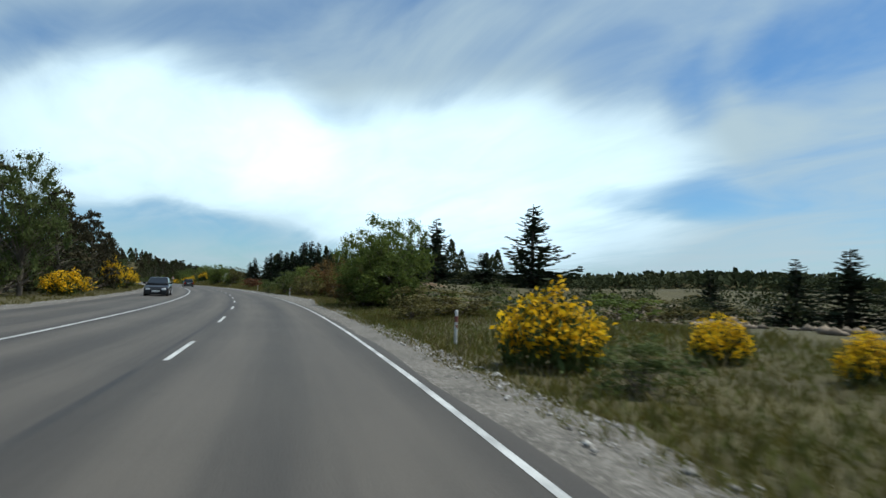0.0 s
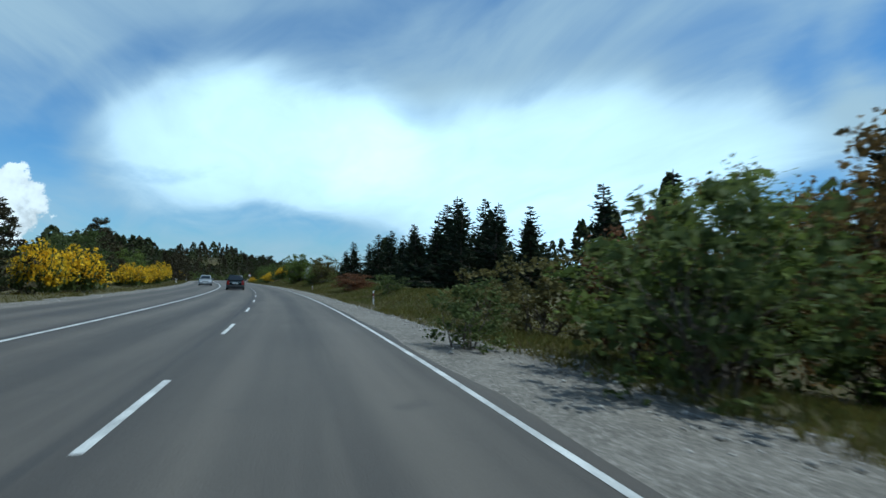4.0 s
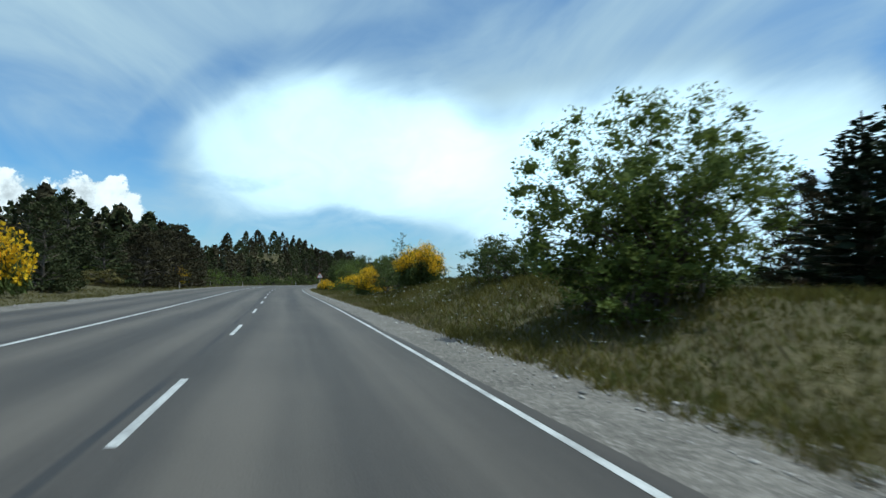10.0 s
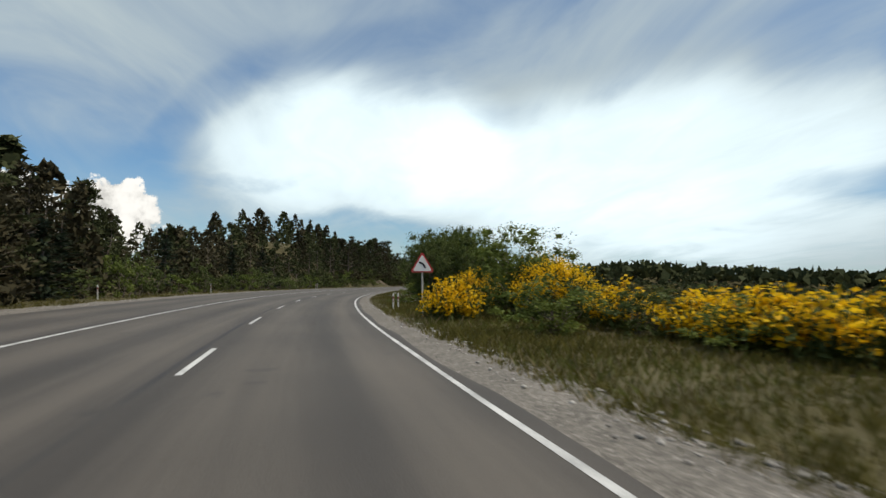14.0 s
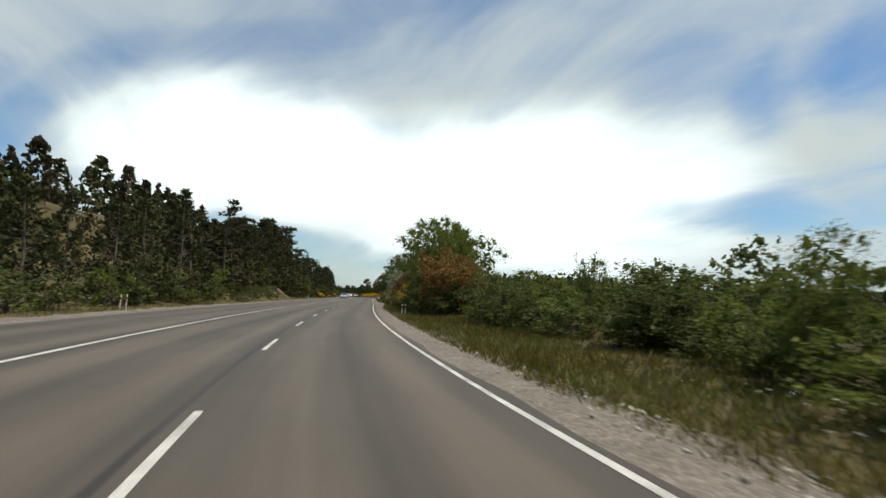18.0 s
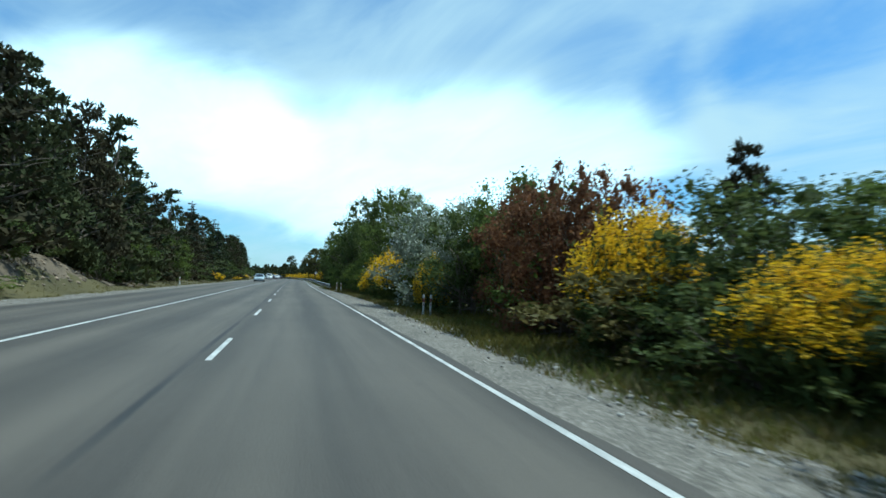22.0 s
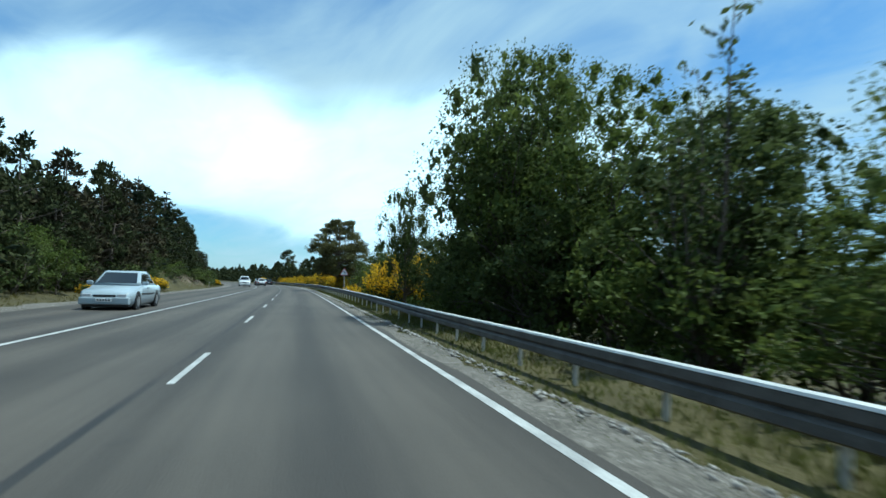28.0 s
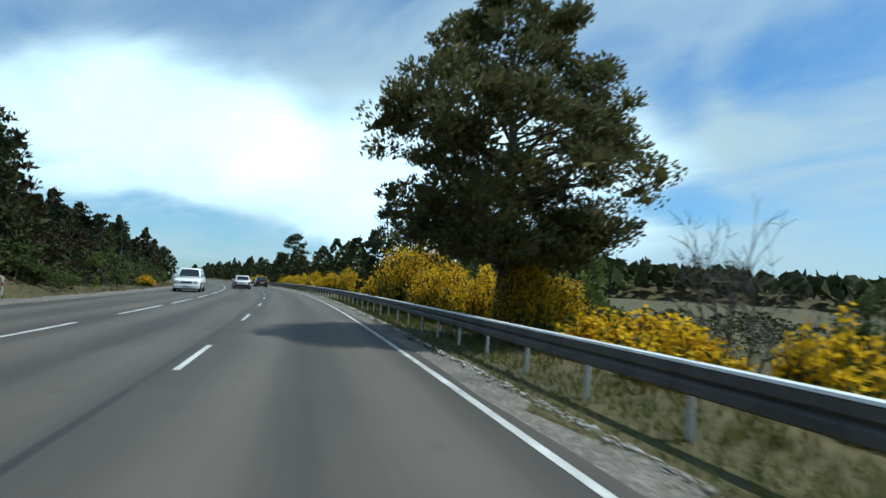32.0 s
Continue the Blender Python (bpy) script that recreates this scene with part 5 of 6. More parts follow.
def ridge(name, label, yaw0, yaw1, far, tall, seed):
    """A far wooded ridge: a long rounded hill under a fringe of treetops."""
    q = np.random.default_rng(seed)
    n = 90
    crest, verts, faces = [], [], []
    for i in range(n + 1):
        t = i / n
        a = radians(yaw0 + (yaw1 - yaw0) * t)
        h = tall * (0.55 + 0.45 * math.sin(t * 5.3 + seed) ** 2) * smooth01(t * 6) * smooth01((1 - t) * 6) + 1
        x, y = 10 - math.sin(a) * far, 250 + math.cos(a) * far
        out = (x * 1.12, 250 + (y - 250) * 1.12)
        near = (x * 0.90, 250 + (y - 250) * 0.90)
        verts += [(*near, -8), (x * 0.97, 250 + (y - 250) * 0.97, h * 0.7 - 4), (x, y, h), (*out, -8)]
        crest.append((x, y, h))
    faces = [(4 * i + k, 4 * i + k + 1, 4 * i + k + 5, 4 * i + k + 4) for i in range(n) for k in range(3)]
    tagged(new(name, mesh_from(name, verts, faces, SOIL, True)), label, "hill", kind="structure")
    c = []
    for x, y, h in crest:
        for _ in range(34):
            u = q.uniform(-0.09, 0.02)
            c.append((x * (1 + u) + q.normal() * far * 0.008, 250 + (y - 250) * (1 + u) + q.normal() * far * 0.008, h * (1 + u * 4.0) + q.uniform(0, 1) ** 2 * far * 0.012))
    tufts = leaves(q, np.array(c), far * 0.0085, far * 0.006)
    tagged(new(name + "_woods", quads(name + "_woods", tufts, NEEDLE_PINE)), "dark treetops along the far ridge", "woods", kind="stuff")


ridge("far_ridge_east", "far wooded ridge across the valley", -18, -95, 620.0, 20.0, 1)
ridge("far_ridge_west", "low wooded ridge behind the scrub", 75, 12, 520.0, 13.0, 2)

# dense low growth under the tall trees
for s, lat, width, top in ((383.0, 8.6, 3.6, 2.6), (387.5, 7.4, 3.2, 2.4), (391.0, 8.2, 3.6, 2.8), (395.5, 7.2, 3.4, 2.6), (399.5, 7.4, 3.8, 2.9), (404.0, 8.2, 3.6, 2.8),
                            (408.5, 8.6, 3.4, 2.2), (418.0, 8.0, 3.6, 2.6), (434.0, 8.0, 3.4, 2.8), (437.0, 7.6, 3.2, 2.4), (447.5, 7.6, 3.8, 2.8), (452.5, 7.3, 3.6, 2.6),
                            (457.0, 7.6, 3.8, 3.0), (462.5, 7.4, 3.6, 2.8), (468.0, 7.6, 3.8, 3.0), (474.0, 7.6, 4.0, 3.0), (480.0, 7.8, 4.0, 3.2), (486.0, 7.6, 4.0, 3.0)):
    plant("leafb", s, lat, width, top)
for s in np.concatenate([np.arange(492, 521, 4.2), np.arange(533, 541, 4.2)]):
    plant("leafb", s + r.uniform(-1.2, 1.2), r.uniform(7.4, 8.6), r.uniform(3.2, 4.4), r.uniform(2.2, 3.4) * (1.0 if s < 515 else 0.85))
for s, lat, top in ((473.5, 9.9, 8.6), (479.0, 10.3, 9.0), (484.5, 9.9, 8.6), (490.0, 10.3, 9.6), (496.5, 9.8, 4.8), (502.0, 9.9, 5.0), (507.0, 10.3, 7.6), (486.0, 7.9, 8.4), (471.5, 8.4, 9.2),
                    (396.5, 10.0, 8.2), (400.2, 10.6, 8.8), (393.0, 11.5, 7.0), (403.5, 12.0, 8.4)):
    plant("leaf", s, lat, 5.4 if top < 9 else 6.6, top)
for s, lat, width, top in ((140.5, 7.6, 3.6, 2.5), (147.5, 7.4, 3.4, 2.3), (153.5, 8.2, 3.6, 2.2), (160.0, 9.0, 3.4, 2.0)):
    plant("olive", s, lat, width, top)

# dense dark pines over the cut, and the bushes that close the foot of the trees beside the bend
for s, lat, width, top in ((414.0, -13.8, 6.0, 9.6), (419.0, -13.0, 6.4, 10.2), (424.5, -13.6, 6.6, 11.0), (430.0, -13.2, 6.4, 11.6), (436.0, -13.0, 6.6, 12.2), (442.0, -13.4, 6.4, 12.4), (448.0, -13.0, 6.0, 12.6), (454.0, -13.2, 6.0, 11.6)):
    plant("pine", s, lat, width, top)
for s in np.arange(319.5, 382, 2.1):
    ll = r.uniform(8.2, 9.6) + (1.0 if s > 346 else 0.0)
    plant("leafb", s + r.uniform(-0.8, 0.8), ll, r.uniform(2.4, 3.6), r.uniform(1.4, 2.9) * (0.72 if s > 346 else 1.0))
for s, lat, width, top in ((320.5, 10.8, 4.4, 4.6), (325.5, 10.8, 4.0, 3.8), (333.5, 10.6, 4.6, 5.6), (336.5, 11.8, 4.6, 6.4), (342.5, 10.4, 4.6, 5.4), (347.5, 10.2, 4.6, 5.8)):
    plant("leaf", s, lat, width, top)
for s, lat, width, top in ((420.5, 8.8, 4.4, 5.0), (424.0, 8.6, 4.4, 5.2), (427.5, 8.9, 4.4, 5.0), (432.5, 8.4, 4.2, 5.2), (436.0, 8.4, 4.0, 4.6), (447.0, 9.2, 4.4, 4.4), (451.0, 8.9, 4.4, 4.0), (455.0, 9.2, 4.6, 4.4),
                            (459.0, 8.8, 4.4, 4.2), (463.0, 9.2, 4.6, 4.6), (467.5, 8.9, 4.4, 4.2), (517.0, 9.4, 4.4, 4.4), (520.5, 9.2, 4.0, 4.0), (412.0, 8.4, 4.0, 3.4), (394.0, 8.0, 4.0, 3.6), (398.0, 8.8, 4.4, 4.2), (402.5, 9.2, 4.4, 4.4)):
    plant("leafb", s, lat, width, top)
for s, lat, width, top in ((541.0, -13.2, 5.2, 10.0), (547.0, -13.4, 5.6, 9.8), (553.5, -13.8, 6.0, 10.4), (560.0, -14.2, 6.2, 10.8), (566.0, -14.0, 6.2, 10.6), (572.0, -13.8, 6.0, 10.0), (578.0, -13.6, 6.0, 9.6), (583.5, -13.2, 5.2, 8.2), (589.5, -13.2, 4.6, 5.6), (596.0, -13.2, 4.6, 5.4), (525.0, -13.2, 5.0, 9.0), (533.0, -13.2, 5.0, 7.4)):
    plant("pine", s, lat, width, top)
for s, lat, width, top in ((306.0, -17.0, 6.6, 7.8), (312.5, -17.6, 6.8, 8.4), (319.0, -17.2, 6.4, 8.4), (326.0, -17.4, 6.6, 8.4), (333.0, -18.2, 6.4, 8.6), (144.0, -15.0, 6.0, 8.8), (128.5, -15.2, 6.6, 9.2),
                            (119.0, -16.5, 6.0, 8.4), (179.0, -15.0, 5.0, 5.6), (209.0, -15.6, 5.6, 7.2), (216.0, -17.0, 5.4, 6.4)):
    plant("pine", s, lat, width, top, variant=2 if int(s) % 3 else 0)
for s in np.arange(392, 432, 2.6):
    plant("thicket", s + r.uniform(-0.8, 0.8), r.uniform(-11.4, -10.2), r.uniform(2.2, 3.2), r.uniform(0.9, 1.8))
# a row of yellow broom above the open valley, and brooms on the far verge
for s, lat, width, top in ((318.0, 9.4, 2.4, 1.7), (313.0, 9.0, 2.6, 1.9), (306.8, 10.6, 3.0, 2.1), (302.0, 10.8, 2.6, 1.4), (298.4, 11.2, 2.8, 1.2), (294.0, 11.0, 3.2, 1.4), (291.0, 11.2, 3.2, 1.25), (288.6, 11.0, 3.0, 1.1), (286.2, 11.2, 2.8, 0.95),
                            (284.2, 11.4, 2.6, 0.8), (282.0, 11.2, 2.4, 0.75), (279.4, 10.8, 2.2, 0.7), (501.0, -10.9, 3.0, 1.5), (504.0, -11.2, 2.6, 1.3), (532.0, -10.6, 2.0, 0.8), (547.0, -10.6, 3.2, 1.25), (611.0, -10.4, 2.0, 1.0),
                            (573.0, 7.2, 3.0, 2.3), (570.0, 8.2, 3.0, 2.0), (566.8, 8.6, 2.8, 2.0), (562.5, 8.2, 2.4, 0.9), (559.6, 8.0, 2.4, 0.75), (555.4, 8.4, 2.4, 0.75), (586.0, 6.8, 2.6, 1.7), (592.0, 6.8, 2.4, 1.6)):
    plant("broom", s, lat, width, top)
for s, lat, width, top in ((102.9, 22.0, 2.0, 2.4), (98.4, 22.0, 2.4, 2.8), (95.9, 21.5, 2.8, 3.1), (94.2, 22.0, 2.6, 2.9)):
    plant("conifer", s, lat, width, top)
for s, lat, width, top in ((455.0, 9.7, 6.0, 9.8), (459.0, 10.8, 5.6, 9.0), (514.5, 9.9, 6.0, 9.6), (509.5, 9.0, 5.6, 9.0), (503.0, 10.8, 5.0, 5.6)):
    plant("leaf", s, lat, width, top)
for s, lat, width, top in ((513.0, 8.4, 4.4, 4.4), (510.5, 8.6, 4.4, 4.8), (507.6, 8.4, 4.2, 4.4), (452.8, 8.6, 4.2, 4.4), (449.4, 8.8, 4.2, 4.2), (456.6, 8.5, 4.2, 4.2)):
    plant("leafb", s, lat, width, top)
# low scrub over the open ground by the start
for s, lat in ((96, 12.5), (99, 15.5), (103, 12.0), (106, 17.0), (108, 13.0), (112, 15.0), (115, 19.0), (118, 14.0), (101, 19.5), (110, 22.0), (120, 17.5), (105, 25.0), (116, 25.0), (124, 21.0), (97, 28.0), (111, 29.0)):
    plant("olive" if int(s) % 2 else "thicket", s + r.uniform(-0.8, 0.8), lat, r.uniform(2.0, 3.8), float(ground_z(s, lat)) + r.uniform(0.7, 1.3))
# the dense front of the fir wood
for s, lat, width, top in ((178.0, 16.5, 4.0, 7.4), (181.0, 15.0, 3.6, 6.4), (184.5, 15.6, 4.2, 7.8), (188.0, 15.2, 4.0, 7.2), (191.0, 16.4, 3.8, 6.8), (195.5, 15.6, 3.8, 6.4), (198.5, 16.2, 4.2, 7.6), (174.0, 17.5, 3.8, 6.6), (186.0, 19.0, 4.6, 9.0)):
    plant("conifer", s, lat, width, top)
for s, lat, width, top in ((220.0, 9.2, 4.0, 3.2), (223.5, 9.8, 4.2, 3.4), (226.5, 10.4, 3.8, 3.0), (113.6, 9.4, 3.4, 2.6), (382.5, 7.6, 2.4, 1.5), (385.0, 7.4, 2.6, 1.6), (388.0, 7.6, 2.6, 1.6), (412.5, 6.9, 2.6, 1.4), (408.5, 7.2, 2.6, 1.5)):
    plant("leafb", s, lat, width, top)
# bushes added in front: dark leaves stand in for the brooms' shaded lower side
for s, lat, width, top in ((437.6, 6.7, 2.2, 1.35), (439.3, 6.8, 2.2, 1.25), (441.0, 7.1, 2.0, 1.0)):
    plant("leafb", s, lat, width, top)
plant("leaf", 532.5, 9.6, 4.0, 4.9)
plant("leafb", 535.5, 9.2, 4.0, 4.2)
# dark bushes along the foot of the wood and the cuts
for k, s in enumerate(np.arange(543, 590, 2.9)):
    ll = r.uniform(-12.2, -10.7)
    plant("leafb" if k % 3 else "thicket", s + r.uniform(-1, 1), ll, r.uniform(2.4, 3.6), float(ground_z(s, ll)) + r.uniform(0.9, 2.0))
for k, s in enumerate((408.0, 412.5, 416.0, 420.0, 424.5, 446.0, 452.0, 458.5)):
    plant("thicket", s, r.uniform(-11.8, -10.8), r.uniform(2.2, 3.2), 1.0 + r.uniform(0.6, 1.4))
for s in np.arange(460, 538, 7.4):
    plant("pine" if r.uniform() < 0.75 else "leafb", s + r.uniform(-2.5, 2.5), r.uniform(-13.0, -12.0), r.uniform(3.8, 5.0), r.uniform(3.6, 6.4))
for s in np.arange(438, 474, 5.0):
    plant("far", s + r.uniform(-1.5, 1.5), r.uniform(-16.0, -15.0), r.uniform(5.0, 6.0), r.uniform(10.0, 12.4))
for s, lat, width, top in ((309.5, 9.6, 2.6, 1.6), (304.0, 9.9, 2.4, 1.5), (300.0, 10.2, 2.4, 1.3), (296.0, 10.0, 2.2, 1.1), (287.4, 10.3, 2.0, 0.9), (283.0, 10.4, 2.0, 0.8)):
    plant("leafb", s, lat, width, top)
for s, lat, width, top in ((302.5, -12.8, 6.6, 7.0), (296.5, -13.4, 6.2, 6.2), (312.5, -13.4, 6.4, 7.6)):
    plant("pine", s, lat, width, top, variant=2)


# Guard rail ----------------------------------------------------------------------
def make_rail():
    """A single-beam steel guard rail on paired posts, from its turned-down end to far beyond the bend."""
    rail = tagged(new("guard_rail"), "weathered steel guard rail on paired posts beside the road, beam coloured as shaded", "guard rail")
    LAT, START = 5.02, 466.5

    def top_at(s):
        return float(np.interp(s, [466, 508, 524, 556], [0.53, 0.53, 0.62, 0.67]))

    section = [(0.035, -0.012), (0.03, 0.0), (-0.085, 0.0), (-0.10, -0.03), (-0.10, -0.11), (-0.055, -0.15), (-0.10, -0.19), (-0.10, -0.27), (-0.035, -0.30), (-0.030, -0.295),
               (-0.085, -0.262), (-0.085, -0.195), (-0.04, -0.15), (-0.085, -0.105), (-0.085, -0.037), (-0.070, -0.012)]
    n = len(section)
    for s0 in np.arange(START, 660.0, 6.0):
        S = np.arange(s0, s0 + 6.05, 1.0)
        verts, faces = [], []
        for s in S:
            for off, z in section:
                x, y = road_xy(s, LAT + off)
                verts.append((x, y, top_at(s) + z))
        faces = [(a * n + b, a * n + (b + 1) % n, (a + 1) * n + (b + 1) % n, (a + 1) * n + b) for a in range(len(S) - 1) for b in range(n)]
        faces += [tuple(range(n)), tuple(range((len(S) - 1) * n, len(S) * n))]
        beam = part("beam", mesh_from("beam", verts, faces, SHADED_STEEL), rail)
        # strip added on the beam, its pale colour stands for the sunlit top
        verts = []
        for s in S:
            for off, z in ((-0.098, 0.004), (0.036, 0.004), (0.036, 0.010), (-0.096, 0.012), (-0.108, -0.012), (-0.104, -0.016)):
                x, y = road_xy(s, LAT + off)
                verts.append((x, y, top_at(s) + z))
        faces = [(a * 6 + b, a * 6 + (b + 1) % 6, (a + 1) * 6 + (b + 1) % 6, (a + 1) * 6 + b) for a in range(len(S) - 1) for b in range(6)]
        part("top_flange", mesh_from("top_flange", verts, faces, SUNLIT_STEEL), beam, "strip along the top, coloured as a sunlit edge")
    # the posts' pale tone has sunlight painted in too
    # upright posts in pairs of channel steel
    bm = box(bmesh.new(), -0.025, 0.025, -0.035, 0.035, -1.0, 0.62, 0.006)
    data = bpy.data.meshes.new("post")
    bm.to_mesh(data)
    bm.free()
    data.materials.append(SUNLIT_STEEL)
    spacer = bpy.data.meshes.new("spacer")
    bm = box(bmesh.new(), -0.05, 0.05, -0.06, 0.06, -0.11, 0.11, 0.006)
    bm.to_mesh(spacer)
    bm.free()
    spacer.materials.append(SHADED_STEEL)
    for s in np.arange(START + 1.0, 658.0, 2.0):
        x, y = road_xy(s, LAT + 0.06)
        for name, mesh, z in (("post", data, 0.0), ("spacer", spacer, 0.55)):
            x, y = road_xy(s, LAT + (0.075 if name == "post" else 0.01))
            p = part(name, mesh, rail)
            p.matrix_basis = pose(x, y, z + top_at(s) - 0.70, 0, 0, heading(s))
    # the rounded end piece
    verts, faces = [], []
    for k in range(7):
        a = math.pi * k / 6
        for z in (top_at(START) - 0.005, top_at(START) - 0.295):
            x, y = road_xy(START - 0.20 * math.sin(a), LAT - 0.095 + 0.09 * (1 - math.cos(a)))
            verts.append((x, y, z))
    faces = [(2 * k, 2 * k + 1, 2 * k + 3, 2 * k + 2) for k in range(6)]
    end = part("end_piece", mesh_from("end_piece", verts, faces, SHADED_STEEL), rail)
    solid = end.modifiers.new("thickness", "SOLIDIFY")
    solid.thickness = 0.006


make_rail()


# Delineator posts ------------------------------------------------------------------
def make_post():
    root = tagged(new("delineator_post"), "white roadside marker post with a red band", "marker post", "marker posts")
    bm = bmesh.new()
    bmesh.ops.create_cone(bm, segments=12, radius1=0.038, radius2=0.038, depth=1.3, cap_ends=True, matrix=Matrix.Translation((0, 0, 0.33)))
    bm_part("shaft", bm, POST_WHITE, root, smooth=False)
    bm = bmesh.new()
    bmesh.ops.create_cone(bm, segments=12, radius1=0.041, radius2=0.041, depth=0.13, cap_ends=True, matrix=Matrix.Translation((0, 0, 0.80)))
    bm_part("band", bm, POST_RED, root, "faded red band")
    bm = bmesh.new()
    bmesh.ops.create_cone(bm, segments=12, radius1=0.038, radius2=0.022, depth=0.03, cap_ends=True, matrix=Matrix.Translation((0, 0, 0.995)))
    bm_part("cap", bm, POST_WHITE, root)
    bm = box(bmesh.new(), -0.018, 0.018, -0.046, -0.035, 0.60, 0.68, 0.004)
    bm_part("reflector", bm, POST_RED, root, "small red reflector")
    return root


first_post = make_post()
posts = [(92.5, 5.5), (138.1, 5.6), (168.8, 6.0), (203.2, 6.2), (312.4, 5.0), (312.5, 5.25), (384.5, 5.2), (384.5, 5.45), (424.9, 5.7), (424.8, 5.95),
         (460.9, 5.25), (461.2, 5.7), (547.6, 6.1), (254.3, -10.6), (296.0, -9.8), (322.1, -11.2), (340.0, -10.4), (376.4, -9.6), (377.2, -9.6), (465.8, -9.6), (466.3, -9.6),
         (576.6, -9.4), (240.0, -9.8)]
for index, (s, lat) in enumerate(posts):
    foot = at(s, lat)
    where = pose(foot.x, foot.y, foot.z - (0.42 if s == 203.2 else 0.18), chance.uniform(-3, 3), chance.uniform(-3, 3), heading(s))
    if index == 0:
        first_post.matrix_basis = where
    else:
        copy_thing(first_post, where)


# The bend sign -----------------------------------------------------------------------
def make_sign(s, lat, turn, tall, side):
    root = tagged(new("warning_sign"), "triangular bend warning sign with a red border on a steel pole", "road sign")
    bm = bmesh.new()
    bmesh.ops.create_cone(bm, segments=14, radius1=0.035, radius2=0.035, depth=tall + 0.8, cap_ends=True, matrix=Matrix.Translation((0, 0, (tall - 0.8) / 2)))
    bm_part("pole", bm, POST_WHITE, root, "pale painted pole", smooth=False)

    def plate(name, size, y0, y1, mat, label, low=0.0):
        bm = bmesh.new()
        c = tall - 0.10
        pts = []
        for k in range(3):
            a = math.pi / 2 + 2 * math.pi * k / 3
            for da in (-0.09, 0.0, 0.09):
                q = size * (0.985 if da else 1.0)
                pts.append((math.cos(a + da) * q, math.sin(a + da) * q + c - side * 0.29 + low))
        front = [bm.verts.new((x, y0, z)) for x, z in pts]
        back = [bm.verts.new((x, y1, z)) for x, z in pts]
        bm.faces.new(front)
        bm.faces.new(back[::-1])
        for k in range(len(pts)):
            bm.faces.new((front[k], back[k], back[(k + 1) % len(pts)], front[(k + 1) % len(pts)]))
        bmesh.ops.recalc_face_normals(bm, faces=bm.faces[:])
        return bm_part(name, bm, mat, root, label)

    full = side / math.sqrt(3)
    plate("border", full, -0.052, -0.040, SIGN_RED, "red border")
    plate("face", full * 0.80, -0.058, -0.050, SIGN_WHITE, "white face")
    bm = bmesh.new()
    c = tall - 0.10 - side * 0.29
    pts = []
    for k in range(9):
        a = radians(10 + 80 * k / 8)
        pts.append((-0.13 + 0.24 * math.cos(a), c - 0.15 + 0.26 * math.sin(a), 0.032 + 0.006 * k / 8))
    ring = []
    for x, z, w in pts:
        d = Vector((x + 0.13, z - c + 0.15)).normalized()
        ring.append([bm.verts.new((x + d.x * w * q, yy, z + d.y * w * q)) for q, yy in ((-1, -0.064), (1, -0.064), (1, -0.056), (-1, -0.056))])
    for a, b in zip(ring, ring[1:]):
        for k in range(4):
            bm.faces.new((a[k], a[(k + 1) % 4], b[(k + 1) % 4], b[k]))
    bm.faces.new(ring[0])
    bm.faces.new(ring[-1][::-1])
    bmesh.ops.recalc_face_normals(bm, faces=bm.faces[:])
    bm_part("arrow", bm, SIGN_BLACK, root, "black arrow that bends left")
    foot = at(s, lat)
    root.matrix_basis = pose(foot.x, foot.y, foot.z, 0, -1.5, heading(s) + turn)
    return root


make_sign(551.6, 6.3, -8, 2.62, 0.82)
make_sign(307.5, 5.6, -6, 2.3, 0.8)


# Vehicles ------------------------------------------------------------------------------
def hull(bm, stations, ring):
    """Skins a row of cross-sections into a closed body."""
    rows = [[bm.verts.new(p) for p in ring(st)] for st in stations]
    n = len(rows[0])
    for a, b in zip(rows, rows[1:]):
        for k in range(n):
            bm.faces.new((a[k], a[(k + 1) % n], b[(k + 1) % n], b[k]))
    bm.faces.new(rows[0][::-1])
    bm.faces.new(rows[-1])
    bmesh.ops.recalc_face_normals(bm, faces=bm.faces[:])


